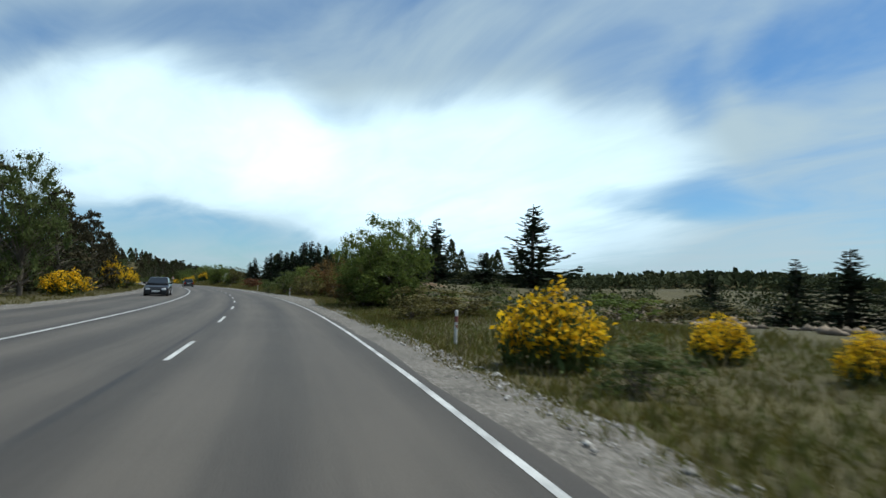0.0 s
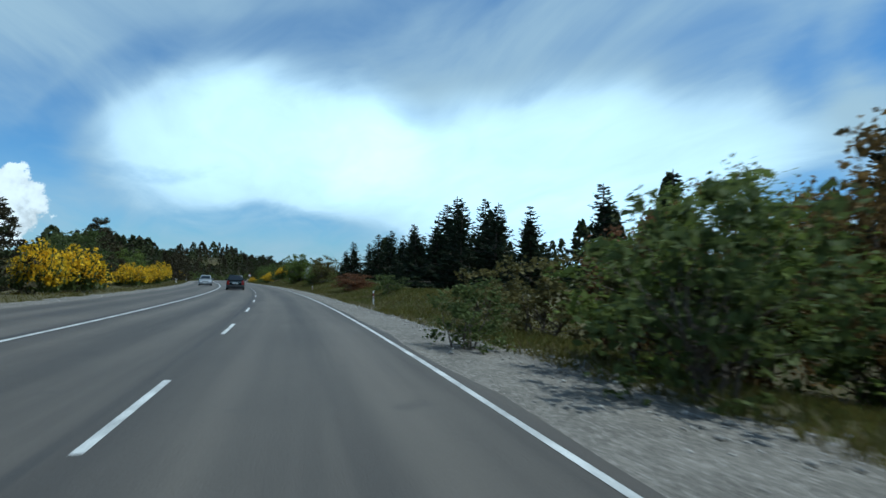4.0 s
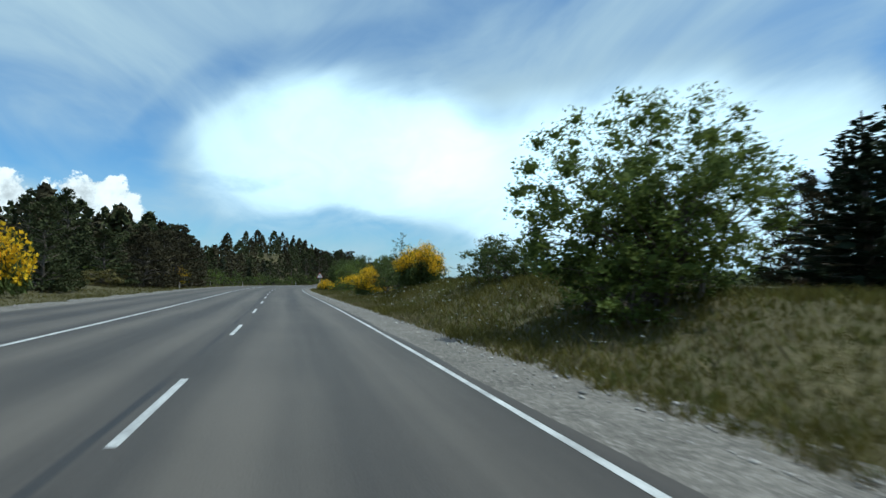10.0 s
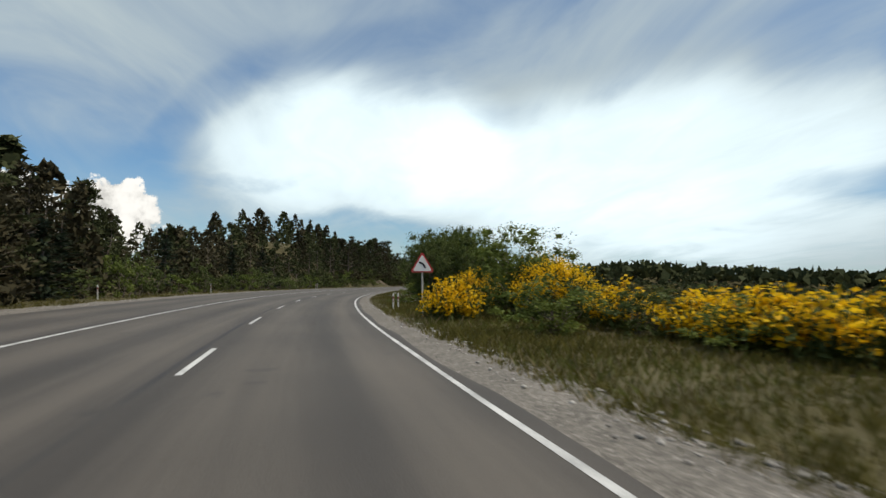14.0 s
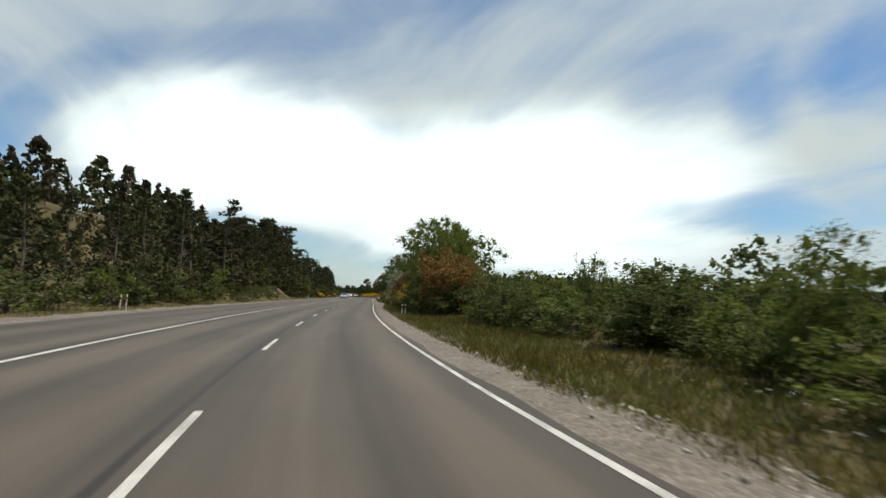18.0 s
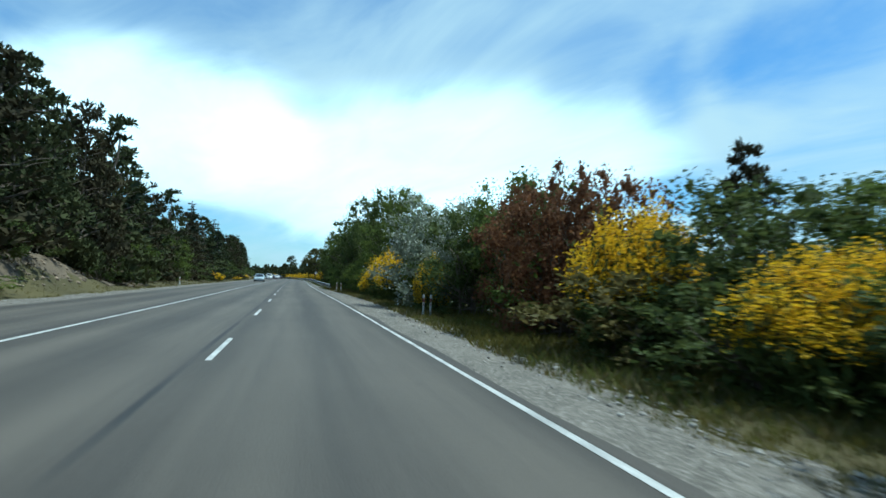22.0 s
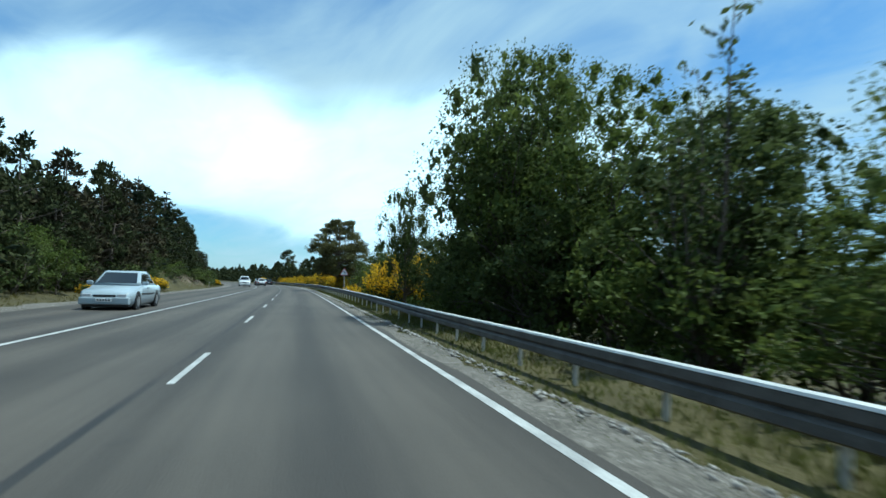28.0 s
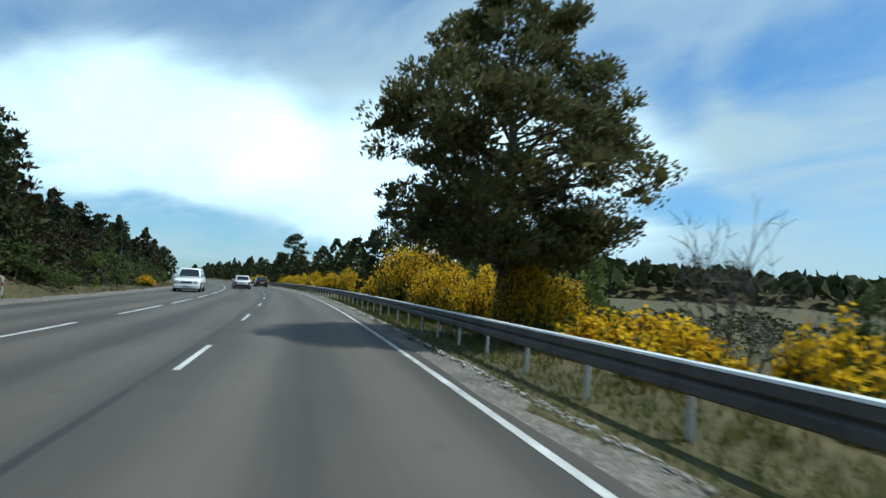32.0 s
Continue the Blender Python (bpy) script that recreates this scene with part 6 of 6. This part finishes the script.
def make_car(name, label, category, paint, length, width, height, shape, rails=False):
    """A car along +y: body, cabin, windows, wheels, lamps, bumpers, mirrors. shape: wagon, saloon or suv."""
    root = tagged(new(name), label, category, "cars on the road")
    W, L = width / 2, length / 2
    clear = 0.20 if shape == "suv" else 0.15
    belt = height * (0.60 if shape == "suv" else 0.63)
    nose = belt * (0.90 if shape == "suv" else 0.80)
    tail = belt * (1.0 if shape != "saloon" else 0.98)
    stations = [(-L, 0.86, clear + 0.22, tail - 0.10), (-L + 0.07, 0.94, clear + 0.08, tail - 0.02), (-L + 0.35, 0.99, clear, tail), (-L * 0.4, 1.0, clear, belt),
                (0.1 * L, 1.0, clear, belt), (0.42 * L, 1.0, clear, belt - 0.02), (0.55 * L, 0.99, clear, nose + 0.06), (0.85 * L, 0.96, clear, nose), (L - 0.08, 0.88, clear + 0.08, nose - 0.10),
                (L, 0.78, clear + 0.20, nose - 0.22)]

    def ring(st):
        y, w, z0, z1 = st
        w *= W
        mid = z0 + (z1 - z0) * 0.55
        return [(-w * 0.86, y, z0), (w * 0.86, y, z0), (w * 0.97, y, z0 + 0.10), (w, y, mid), (w * 0.985, y, z1 - 0.07), (w * 0.90, y, z1), (-w * 0.90, y, z1),
                (-w * 0.985, y, z1 - 0.07), (-w, y, mid), (-w * 0.97, y, z0 + 0.10)]

    bm = bmesh.new()
    hull(bm, stations, ring)
    body = bm_part("body", bm, paint, root, smooth=True)
    # cabin
    if shape == "saloon":
        base, roof = (-0.66 * L, 0.44 * L), (-0.34 * L, 0.10 * L)
    elif shape == "wagon":
        base, roof = (-0.97 * L, 0.44 * L), (-0.86 * L, 0.10 * L)
    else:
        base, roof = (-0.95 * L, 0.46 * L), (-0.82 * L, 0.14 * L)
    bw, rw = W * 0.90, W * 0.70
    z0, z1 = belt - 0.03, height
    bm = bmesh.new()
    levels = []
    for t in (0.0, 0.35, 0.7, 0.92, 1.0):
        q = t if t < 0.95 else 0.985
        x = bw + (rw - bw) * q - (0.05 if t == 1.0 else 0)
        ya = base[0] + (roof[0] - base[0]) * q + (0.07 if t == 1.0 else 0)
        yb = base[1] + (roof[1] - base[1]) * q - (0.12 if t == 1.0 else 0)
        z = z0 + (z1 - z0) * (t if t < 1 else 1.0)
        ch = 0.06
        levels.append([(-x + ch, ya, z), (x - ch, ya, z), (x, ya + ch, z), (x, yb - ch, z), (x - ch, yb, z), (-x + ch, yb, z), (-x, yb - ch, z), (-x, ya + ch, z)])
    rows = [[bm.verts.new(p) for p in lv] for lv in levels]
    for a, b in zip(rows, rows[1:]):
        for k in range(8):
            bm.faces.new((a[k], a[(k + 1) % 8], b[(k + 1) % 8], b[k]))
    bm.faces.new(rows[-1])
    bm.faces.new(rows[0][::-1])
    bmesh.ops.recalc_face_normals(bm, faces=bm.faces[:])
    bm_part("roof", bm, paint, root, smooth=True)

    def side_point(t, y):
        return bw + (rw - bw) * t, z0 + (z1 - z0) * t

    def pane(pname, corners, off, glass=GLASS):
        bm = bmesh.new()
        front = [bm.verts.new(Vector(c) + Vector(off)) for c in corners]
        back = [bm.verts.new(Vector(c) + Vector(off) * -1.5) for c in corners]
        bm.faces.new(front)
        bm.faces.new(back[::-1])
        for k in range(len(front)):
            bm.faces.new((front[k], back[k], back[(k + 1) % len(front)], front[(k + 1) % len(front)]))
        bmesh.ops.recalc_face_normals(bm, faces=bm.faces[:])
        return bm_part(pname, bm, glass, root, "dark window glass")

    lo, hi = 0.16, 0.86
    for sgn in (-1, 1):
        def y_at(t, which):
            return base[which] + (roof[which] - base[which]) * t
        cuts = [0.05, 0.50, 0.93] if shape == "saloon" else [0.05, 0.36, 0.66, 0.95]
        for f0, f1 in zip(cuts, cuts[1:]):
            q = []
            for t, f in ((lo, f0 + 0.012), (lo, f1 - 0.012), (hi, f1 - 0.012), (hi, f0 + 0.012)):
                x, z = side_point(t, 0)
                q.append((sgn * x, y_at(t, 0) + (y_at(t, 1) - y_at(t, 0)) * f, z))
            pane("side_window", q, (sgn * 0.008, 0, 0.003))
    for which, pname, sgn in ((0, "rear_window", -1), (1, "windscreen", 1)):
        q = []
        for t, e in ((lo, -1), (lo, 1), (hi, 1), (hi, -1)):
            x, z = side_point(t, 0)
            q.append((e * (x - 0.10), base[which] + (roof[which] - base[which]) * t, z))
        pane(pname, q, (0, sgn * 0.010, 0.005))
    # wheels
    rad = 0.34 if shape == "suv" else 0.30
    for y in (-0.60 * L, 0.62 * L):
        for sgn in (-1, 1):
            wheel_at = Matrix.Translation((sgn * (W - 0.10), y, rad)) @ Matrix.Rotation(math.pi / 2, 4, "Y")
            bm = bmesh.new()
            bmesh.ops.create_cone(bm, segments=28, radius1=rad, radius2=rad, depth=0.21, cap_ends=True, matrix=wheel_at)
            edges = [e for e in bm.edges if len(e.link_faces) == 2 and e.calc_face_angle(0) > 0.8]
            bmesh.ops.bevel(bm, geom=edges, offset=0.03, segments=2, affect="EDGES")
            tyre = bm_part("wheel", bm, RUBBER, root, "black tyre", smooth=False)
            bm = bmesh.new()
            bmesh.ops.create_cone(bm, segments=20, radius1=rad * 0.64, radius2=rad * 0.60, depth=0.22, cap_ends=True, matrix=wheel_at)
            bm_part("rim", bm, ALLOY, tyre, "alloy rim")
            for k in range(5):
                bm = box(bmesh.new(), -0.02, 0.02, 0.06, rad * 0.6, -0.008, 0.008, 0.004)
                bm.transform(wheel_at @ Matrix.Translation((0, 0, sgn * 0.112)) @ Matrix.Rotation(2 * math.pi * k / 5, 4, "Z"))
                bm_part("spoke", bm, ALLOY, tyre)
            bm = bmesh.new()
            bmesh.ops.create_cone(bm, segments=28, radius1=rad + 0.06, radius2=rad + 0.06, depth=0.10, cap_ends=True,
                                  matrix=Matrix.Translation((sgn * (W - 0.052), y, rad + 0.02)) @ Matrix.Rotation(math.pi / 2, 4, "Y"))
            bm_part("wheel_arch", bm, PLASTIC, root, "dark wheel arch")
    # bumpers, lamps, plates, mirrors, trim
    bm_part("rear_bumper", box(bmesh.new(), -W * 0.93, W * 0.93, -L - 0.05, -L + 0.20, clear + 0.08, clear + 0.34, 0.04), PLASTIC, root, "dark rear bumper")
    bm_part("front_bumper", box(bmesh.new(), -W * 0.90, W * 0.90, L - 0.22, L + 0.05, clear + 0.06, clear + 0.32, 0.05), paint, root)
    for sgn in (-1, 1):
        lamp = (tail - 0.36, tail - 0.08) if shape != "wagon" else (tail - 0.40, tail - 0.04)
        bm_part("tail_lamp", box(bmesh.new(), min(sgn * W * 0.93, sgn * W * 0.66), max(sgn * W * 0.93, sgn * W * 0.66), -L - 0.015, -L + 0.10, *lamp, 0.015), LAMP_RED, root, "red tail lamp")
        bm_part("headlamp", box(bmesh.new(), min(sgn * W * 0.80, sgn * W * 0.46), max(sgn * W * 0.80, sgn * W * 0.46), L - 0.12, L + 0.012, nose - 0.30, nose - 0.14, 0.02), LAMP_CLEAR, root, "clear headlamp")
        bm_part("mirror", box(bmesh.new(), min(sgn * (W * 0.94), sgn * (W + 0.16)), max(sgn * (W * 0.94), sgn * (W + 0.16)), 0.32 * L, 0.32 * L + 0.10, belt - 0.01, belt + 0.13, 0.025), paint, root)
        bm_part("side_moulding", box(bmesh.new(), min(sgn * W * 0.99, sgn * (W + 0.012)), max(sgn * W * 0.99, sgn * (W + 0.012)), -0.40 * L, 0.42 * L, belt * 0.60, belt * 0.66, 0.004), PLASTIC, root)
        bm_part("door_handle", box(bmesh.new(), min(sgn * W * 0.97, sgn * (W + 0.02)), max(sgn * W * 0.97, sgn * (W + 0.02)), -0.02, 0.14, belt - 0.13, belt - 0.10, 0.004), PLASTIC, root)
        if rails:
            bm_part("roof_rail", box(bmesh.new(), sgn * rw * 0.86 - 0.02, sgn * rw * 0.86 + 0.02, roof[0] + 0.1, roof[1] - 0.15, height + 0.012, height + 0.05, 0.01), PLASTIC, root)
    bm_part("grille", box(bmesh.new(), -W * 0.40, W * 0.40, L - 0.06, L + 0.014, nose - 0.31, nose - 0.17, 0.01), PLASTIC, root, "dark grille")
    for y0, y1, z in ((-L - 0.022, -L + 0.02, tail - 0.32), (L + 0.04, L + 0.062, clear + 0.16)):
        plate = bm_part("number_plate", box(bmesh.new(), -0.26, 0.26, y0, y1, z, z + 0.115, 0.004), PLATE, root, "white plate with dark bars")
        for k in range(5):
            x = -0.20 + 0.09 * k
            bm_part("plate_bar", box(bmesh.new(), x, x + 0.05, min(y0, y1) - 0.003 if y0 < 0 else y1 - 0.002, min(y0, y1) + 0.002 if y0 < 0 else y1 + 0.003, z + 0.025, z + 0.09), PLASTIC, plate)
    bm_part("trim_strip", box(bmesh.new(), -W * 0.62, W * 0.62, -L - 0.02, -L + 0.02, tail - 0.17, tail - 0.145, 0.004), ALLOY, root, "thin bright strip above the plate")
    bm_part("underbody", box(bmesh.new(), -W * 0.84, W * 0.84, -L + 0.15, L - 0.15, clear - 0.03, clear + 0.06), PLASTIC, root)
    return root


def park(car, s, lat, oncoming=False):
    x, y = road_xy(s, lat)
    car.matrix_basis = pose(x, y, 0.0, 0, 0, heading(s) + (180 if oncoming else 0))
    return car


TEAL = car_paint("dark teal car paint", (0.006, 0.012, 0.014))
SILVER = car_paint("silver grey car paint", (0.22, 0.23, 0.24))
BLUE_SILVER = car_paint("pale blue silver car paint", (0.36, 0.42, 0.46))
DARK = car_paint("black car paint", (0.014, 0.014, 0.016))
WHITE = car_paint("white car paint", (0.78, 0.78, 0.77))
park(make_car("estate_car", "dark teal estate car with roof rails in the middle lane", "car", TEAL, 4.50, 1.72, 1.46, "wagon", True), 201.2, -1.75)
park(make_car("saloon_car", "silver grey saloon in the oncoming lane", "car", SILVER, 4.45, 1.70, 1.42, "saloon"), 226.2, -5.4, True)
park(make_car("saloon_car", "dark saloon in the oncoming lane", "car", DARK, 4.40, 1.70, 1.42, "saloon"), 129.9, -5.4, True)
park(make_car("saloon_car", "pale blue silver saloon in the oncoming lane", "car", BLUE_SILVER, 4.75, 1.80, 1.44, "saloon"), 517.5, -5.2, True)
park(make_car("off_road_car", "white off-road car in the oncoming lane", "car", WHITE, 4.70, 1.86, 1.74, "suv"), 598.0, -5.4, True)
park(make_car("saloon_car", "white saloon standing far ahead", "car", WHITE, 4.45, 1.72, 1.43, "saloon"), 618.0, -1.75)
park(make_car("estate_car", "dark estate car in the queue far ahead", "car", DARK, 4.50, 1.72, 1.48, "wagon"), 626.0, -1.75)
park(make_car("saloon_car", "dark saloon far ahead by the bend", "car", DARK, 4.40, 1.70, 1.42, "saloon"), 640.0, 1.75)


# Litter, stones, rubble -------------------------------------------------------------
def make_litter(s, lat, size, seed):
    q = np.random.default_rng(seed)
    bm = bmesh.new()
    bmesh.ops.create_icosphere(bm, subdivisions=2, radius=size)
    for v in bm.verts:
        v.co = Vector((v.co.x * 1.3, v.co.y, v.co.z * 0.6)) * (1 + 0.35 * q.normal())
    data = bpy.data.meshes.new("litter")
    bm.to_mesh(data)
    bm.free()
    data.materials.append(LITTER)
    ob = tagged(new("litter", data), "crumpled white litter on the gravel edge", "litter", "litter on the verge")
    ob.matrix_basis = pose(*at(s, lat, size * 0.35), 0, 0, 40 * seed)


for k, (s, lat, size) in enumerate(((189.6, 5.2, 0.09), (176.8, 5.0, 0.07), (379.8, 4.9, 0.07), (379.5, 5.1, 0.07), (311.8, 4.6, 0.07), (249.0, 5.4, 0.08), (524.0, 4.4, 0.06), (240.0, 6.2, 0.06))):
    make_litter(s, lat, size, k + 1)

OCTA = np.array([(1, 0, 0), (0, 1, 0), (-1, 0, 0), (0, -1, 0), (0, 0, 1), (0, 0, -1)], float)
OCTA_FACES = np.array([(0, 1, 4), (1, 2, 4), (2, 3, 4), (3, 0, 4), (1, 0, 5), (2, 1, 5), (3, 2, 5), (0, 3, 5)])


def stones(name, label, centres, sizes, mat, seed, category="stones"):
    """Loose stones, each a lump of its own, in one mesh."""
    q = np.random.default_rng(seed)
    n = len(centres)
    lump = OCTA[None] * q.uniform(0.55, 1.2, (n, 6, 1)) * sizes[:, None, None] * np.array([1.15, 1.0, 0.7])
    a = q.uniform(0, 6.28, n)
    c, s = np.cos(a)[:, None], np.sin(a)[:, None]
    lump = np.stack([lump[:, :, 0] * c - lump[:, :, 1] * s, lump[:, :, 0] * s + lump[:, :, 1] * c, lump[:, :, 2]], 2) + np.asarray(centres)[:, None]
    verts = lump.reshape(-1, 3)
    faces = (OCTA_FACES[None] + 6 * np.arange(n)[:, None, None]).reshape(-1, 3)
    data = bpy.data.meshes.new(name)
    data.vertices.add(len(verts))
    data.vertices.foreach_set("co", verts.astype(np.float32).ravel())
    data.loops.add(len(faces) * 3)
    data.loops.foreach_set("vertex_index", faces.astype(np.int32).ravel())
    data.polygons.add(len(faces))
    data.polygons.foreach_set("loop_start", np.arange(0, len(faces) * 3, 3, dtype=np.int32))
    data.update(calc_edges=True)
    data.materials.append(mat)
    return tagged(new(name, data), label, category, kind="stuff")


q = np.random.default_rng(9)
n = 19000
S = q.uniform(77, 600, n)
edge = np.array([outer_edge(v) for v in S])
L = 4.0 + (edge + 0.35 - 4.0) * q.uniform(0, 1, n) ** 0.45
X, Y = road_xy(S, L)
stones("loose_gravel", "loose pale stones on the gravel shoulder", np.stack([X, Y, np.maximum(ground_z(S, L) + 0.03, -0.03)], 1), q.uniform(0.008, 0.03, n) * q.choice([1, 1, 1, 1.9], n), PEBBLE, 1)
n = 2600
S, L = q.uniform(84, 640, n), q.uniform(-9.3, -7.7, n)
X, Y = road_xy(S, L)
stones("loose_gravel_far", "loose pale stones on the far verge", np.stack([X, Y, np.full(n, -0.01)], 1), q.uniform(0.012, 0.035, n), PEBBLE, 2)

def bank_z(S, L):
    """The cut face of the bank: a steep stony front, broken by shallow gullies."""
    face = 0.07 + 0.10 * wobble(S, L, 0.30, 0.7) + 0.06 * wobble(S, L, 0.13, 2.2) - 0.10 * np.abs(np.sin(S * 1.1 + 0.4 * np.sin(L * 2)))
    share = smooth01((S - 124.5) / 2.0) * smooth01((143.4 - S) / 1.2) * smooth01((L - 12.3) / 0.7) * smooth01((17.4 - L) / 0.8)
    return ground_z(S, L) - 0.12 + (face + 0.17) * share


strip("rubble_bank", np.arange(124.3, 143.6, 0.3), lambda s: np.linspace(12.2, 17.4, 27), bank_z, BANK_EARTH, "bare stony cut bank behind the verge", "bank")
n = 6500
S, L = q.uniform(125.5, 143.0, n), q.uniform(12.7, 16.6, n)
X, Y = road_xy(S, L)
Z = bank_z(S, L) + 0.03
stones("bank_rubble", "broken brown stones lying on the bank", np.stack([X, Y, Z], 1), q.uniform(0.02, 0.11, n), BANK_STONE, 3)
# bare cut slopes under the wood
for name, s0, s1 in (("cut_slope_near", 430, 458), ("cut_slope_far", 562, 582)):
    strip(name, np.arange(s0, s1 + 0.1, 1.0), lambda s: np.linspace(-12.8, -10.6, 9),
          lambda S, L: ground_z(S, L) + 0.03 + 0.12 * wobble(S, L, 0.8, 1.7), EARTH, "bare earth cut below the wood", "bank")
n = 420
S, L = np.concatenate([q.uniform(431, 457, n // 2), q.uniform(563, 581, n // 2)]), q.uniform(-12.9, -10.4, n)
X, Y = road_xy(S, L)
stones("cut_rubble", "broken brown stones on the earth cut", np.stack([X, Y, ground_z(S, L) + 0.03], 1), q.uniform(0.04, 0.22, n), ROCK, 5)
# stony ground on the open slope at the start
n = 900
S, L = q.uniform(86, 118, n), q.uniform(14, 34, n)
X, Y = road_xy(S, L)
stones("field_stones", "pale stones scattered on the open ground", np.stack([X, Y, ground_z(S, L) + 0.03], 1), q.uniform(0.05, 0.28, n), ROCK, 4)


# Grass ---------------------------------------------------------------------------------
def blades(name, label, s0, s1, lat0, lat1, count, tall, mat, seed, bias=1.0, per=5):
    """Tufts of bent grass blades on the verge, in one mesh."""
    q = np.random.default_rng(seed)
    S = q.uniform(s0, s1, count)
    inner = np.array([outer_edge(v) - 0.25 for v in S]) if lat0 is None else np.full(count, lat0)
    L = inner + (lat1 - inner) * q.uniform(0, 1, count) ** bias
    clear = ~((S > 125.0) & (S < 143.2) & (L > 12.9) & (L < 17.0))   # none on the bare bank
    S, L = S[clear], L[clear]
    patch = 0.55 + 0.6 * (0.5 + 0.5 * wobble(S, L, 1.6, seed * 0.7))
    S, L, patch = np.repeat(S, per), np.repeat(L, per), np.repeat(patch, per)
    n = len(S)
    S = S + q.normal(size=n) * 0.06
    L = L + q.normal(size=n) * 0.06
    X, Y = road_xy(S, L)
    foot = np.stack([X, Y, ground_z(S, L) - 0.02], 1)
    h = tall * patch * q.uniform(0.45, 1.25, n) * smooth01((np.abs(L + 2.0) - 6.3) / 1.8 + 0.45)
    a = q.uniform(0, 6.28, n)
    side = np.stack([np.cos(a), np.sin(a), np.zeros(n)], 1) * (0.006 + 0.009 * q.uniform(0, 1, n))[:, None]
    lean = np.stack([q.normal(size=n) * 0.26, q.normal(size=n) * 0.26, np.ones(n)], 1)
    mid, tip = foot + lean * (h * 0.55)[:, None], foot + lean * h[:, None] * np.array([1.35, 1.35, 1.0])
    pts = np.stack([foot - side, foot + side, mid + side * 0.8, tip], 1)
    return tagged(new(name, quads(name, pts, mat)), label, "grass", kind="stuff")


for k, (s0, s1, n, tall) in enumerate(((77, 150, 11500, 0.24), (150, 215, 11500, 0.24), (215, 270, 12500, 0.27), (270, 330, 9500, 0.28), (330, 400, 8500, 0.29),
                                       (400, 470, 8000, 0.25), (470, 600, 2500, 0.26))):
    blades("verge_grass", "green and dry roadside grass on the verge", s0, s1, None if s0 < 470 else 5.9, 12.5 if s0 < 400 else 8.0, n, tall, GRASS, 20 + k, 1.2, 5)
    blades("dry_grass", "dry seed heads along the gravel edge", s0, s1, None, 9.0 if s0 < 400 else 7.0 if s0 < 470 else 5.6, n // 6, tall * 1.1, DRY, 40 + k, 2.0, 3)
for k, (s0, s1) in enumerate(((465, 532), (532, 600))):
    blades("rail_grass", "fresh pale green grass under the guard rail", s0, s1, None, 5.9, 7500, 0.17, FRESH, 30 + k, 1.0, 3)
for k, (s0, s1) in enumerate(((77, 118), (140, 190), (190, 245), (245, 300), (300, 350), (350, 400), (400, 460))):
    blades("fresh_grass", "fresh pale green grass along the verge", s0, s1, None, 8.6 if s0 >= 300 else 12.0, 6500 if s0 >= 300 else 6500, 0.22, FRESH, 34 + k, 1.1, 3)
for k, (s0, s1, n) in enumerate(((90, 200, 4500), (200, 330, 6500), (330, 470, 4500), (470, 640, 5000))):
    blades("far_verge_grass", "low green grass on the far verge", s0, s1, -9.1, -15.0, n, 0.22, GRASS, 60 + k, 1.3, 3)


# White flower heads in the grass -----------------------------------------------------------
def wildflowers(name, label, s0, s1, lat0, lat1, count, seed):
    """Flat white flower heads of a few petals each, on thin stalks over the grass."""
    q = np.random.default_rng(seed)
    S, L = q.uniform(s0, s1, count), q.uniform(lat0, lat1, count)
    X, Y = road_xy(S, L)
    head = np.stack([X, Y, ground_z(S, L) + q.uniform(0.20, 0.38, count)], 1)
    petals = np.repeat(head, 5, 0) + q.normal(size=(count * 5, 3)) * (0.022, 0.022, 0.006)
    tagged(new(name, quads(name, leaves(q, petals, 0.016, 0.012, 0.8), BLOOM_WHITE)), label, "flowers", kind="stuff")


wildflowers("white_wildflowers", "small white wild flowers scattered in the verge grass", 318, 352, 5.6, 8.2, 240, 71)
wildflowers("white_wildflowers", "small white wild flowers scattered in the verge grass", 236, 282, 6.0, 10.0, 260, 72)
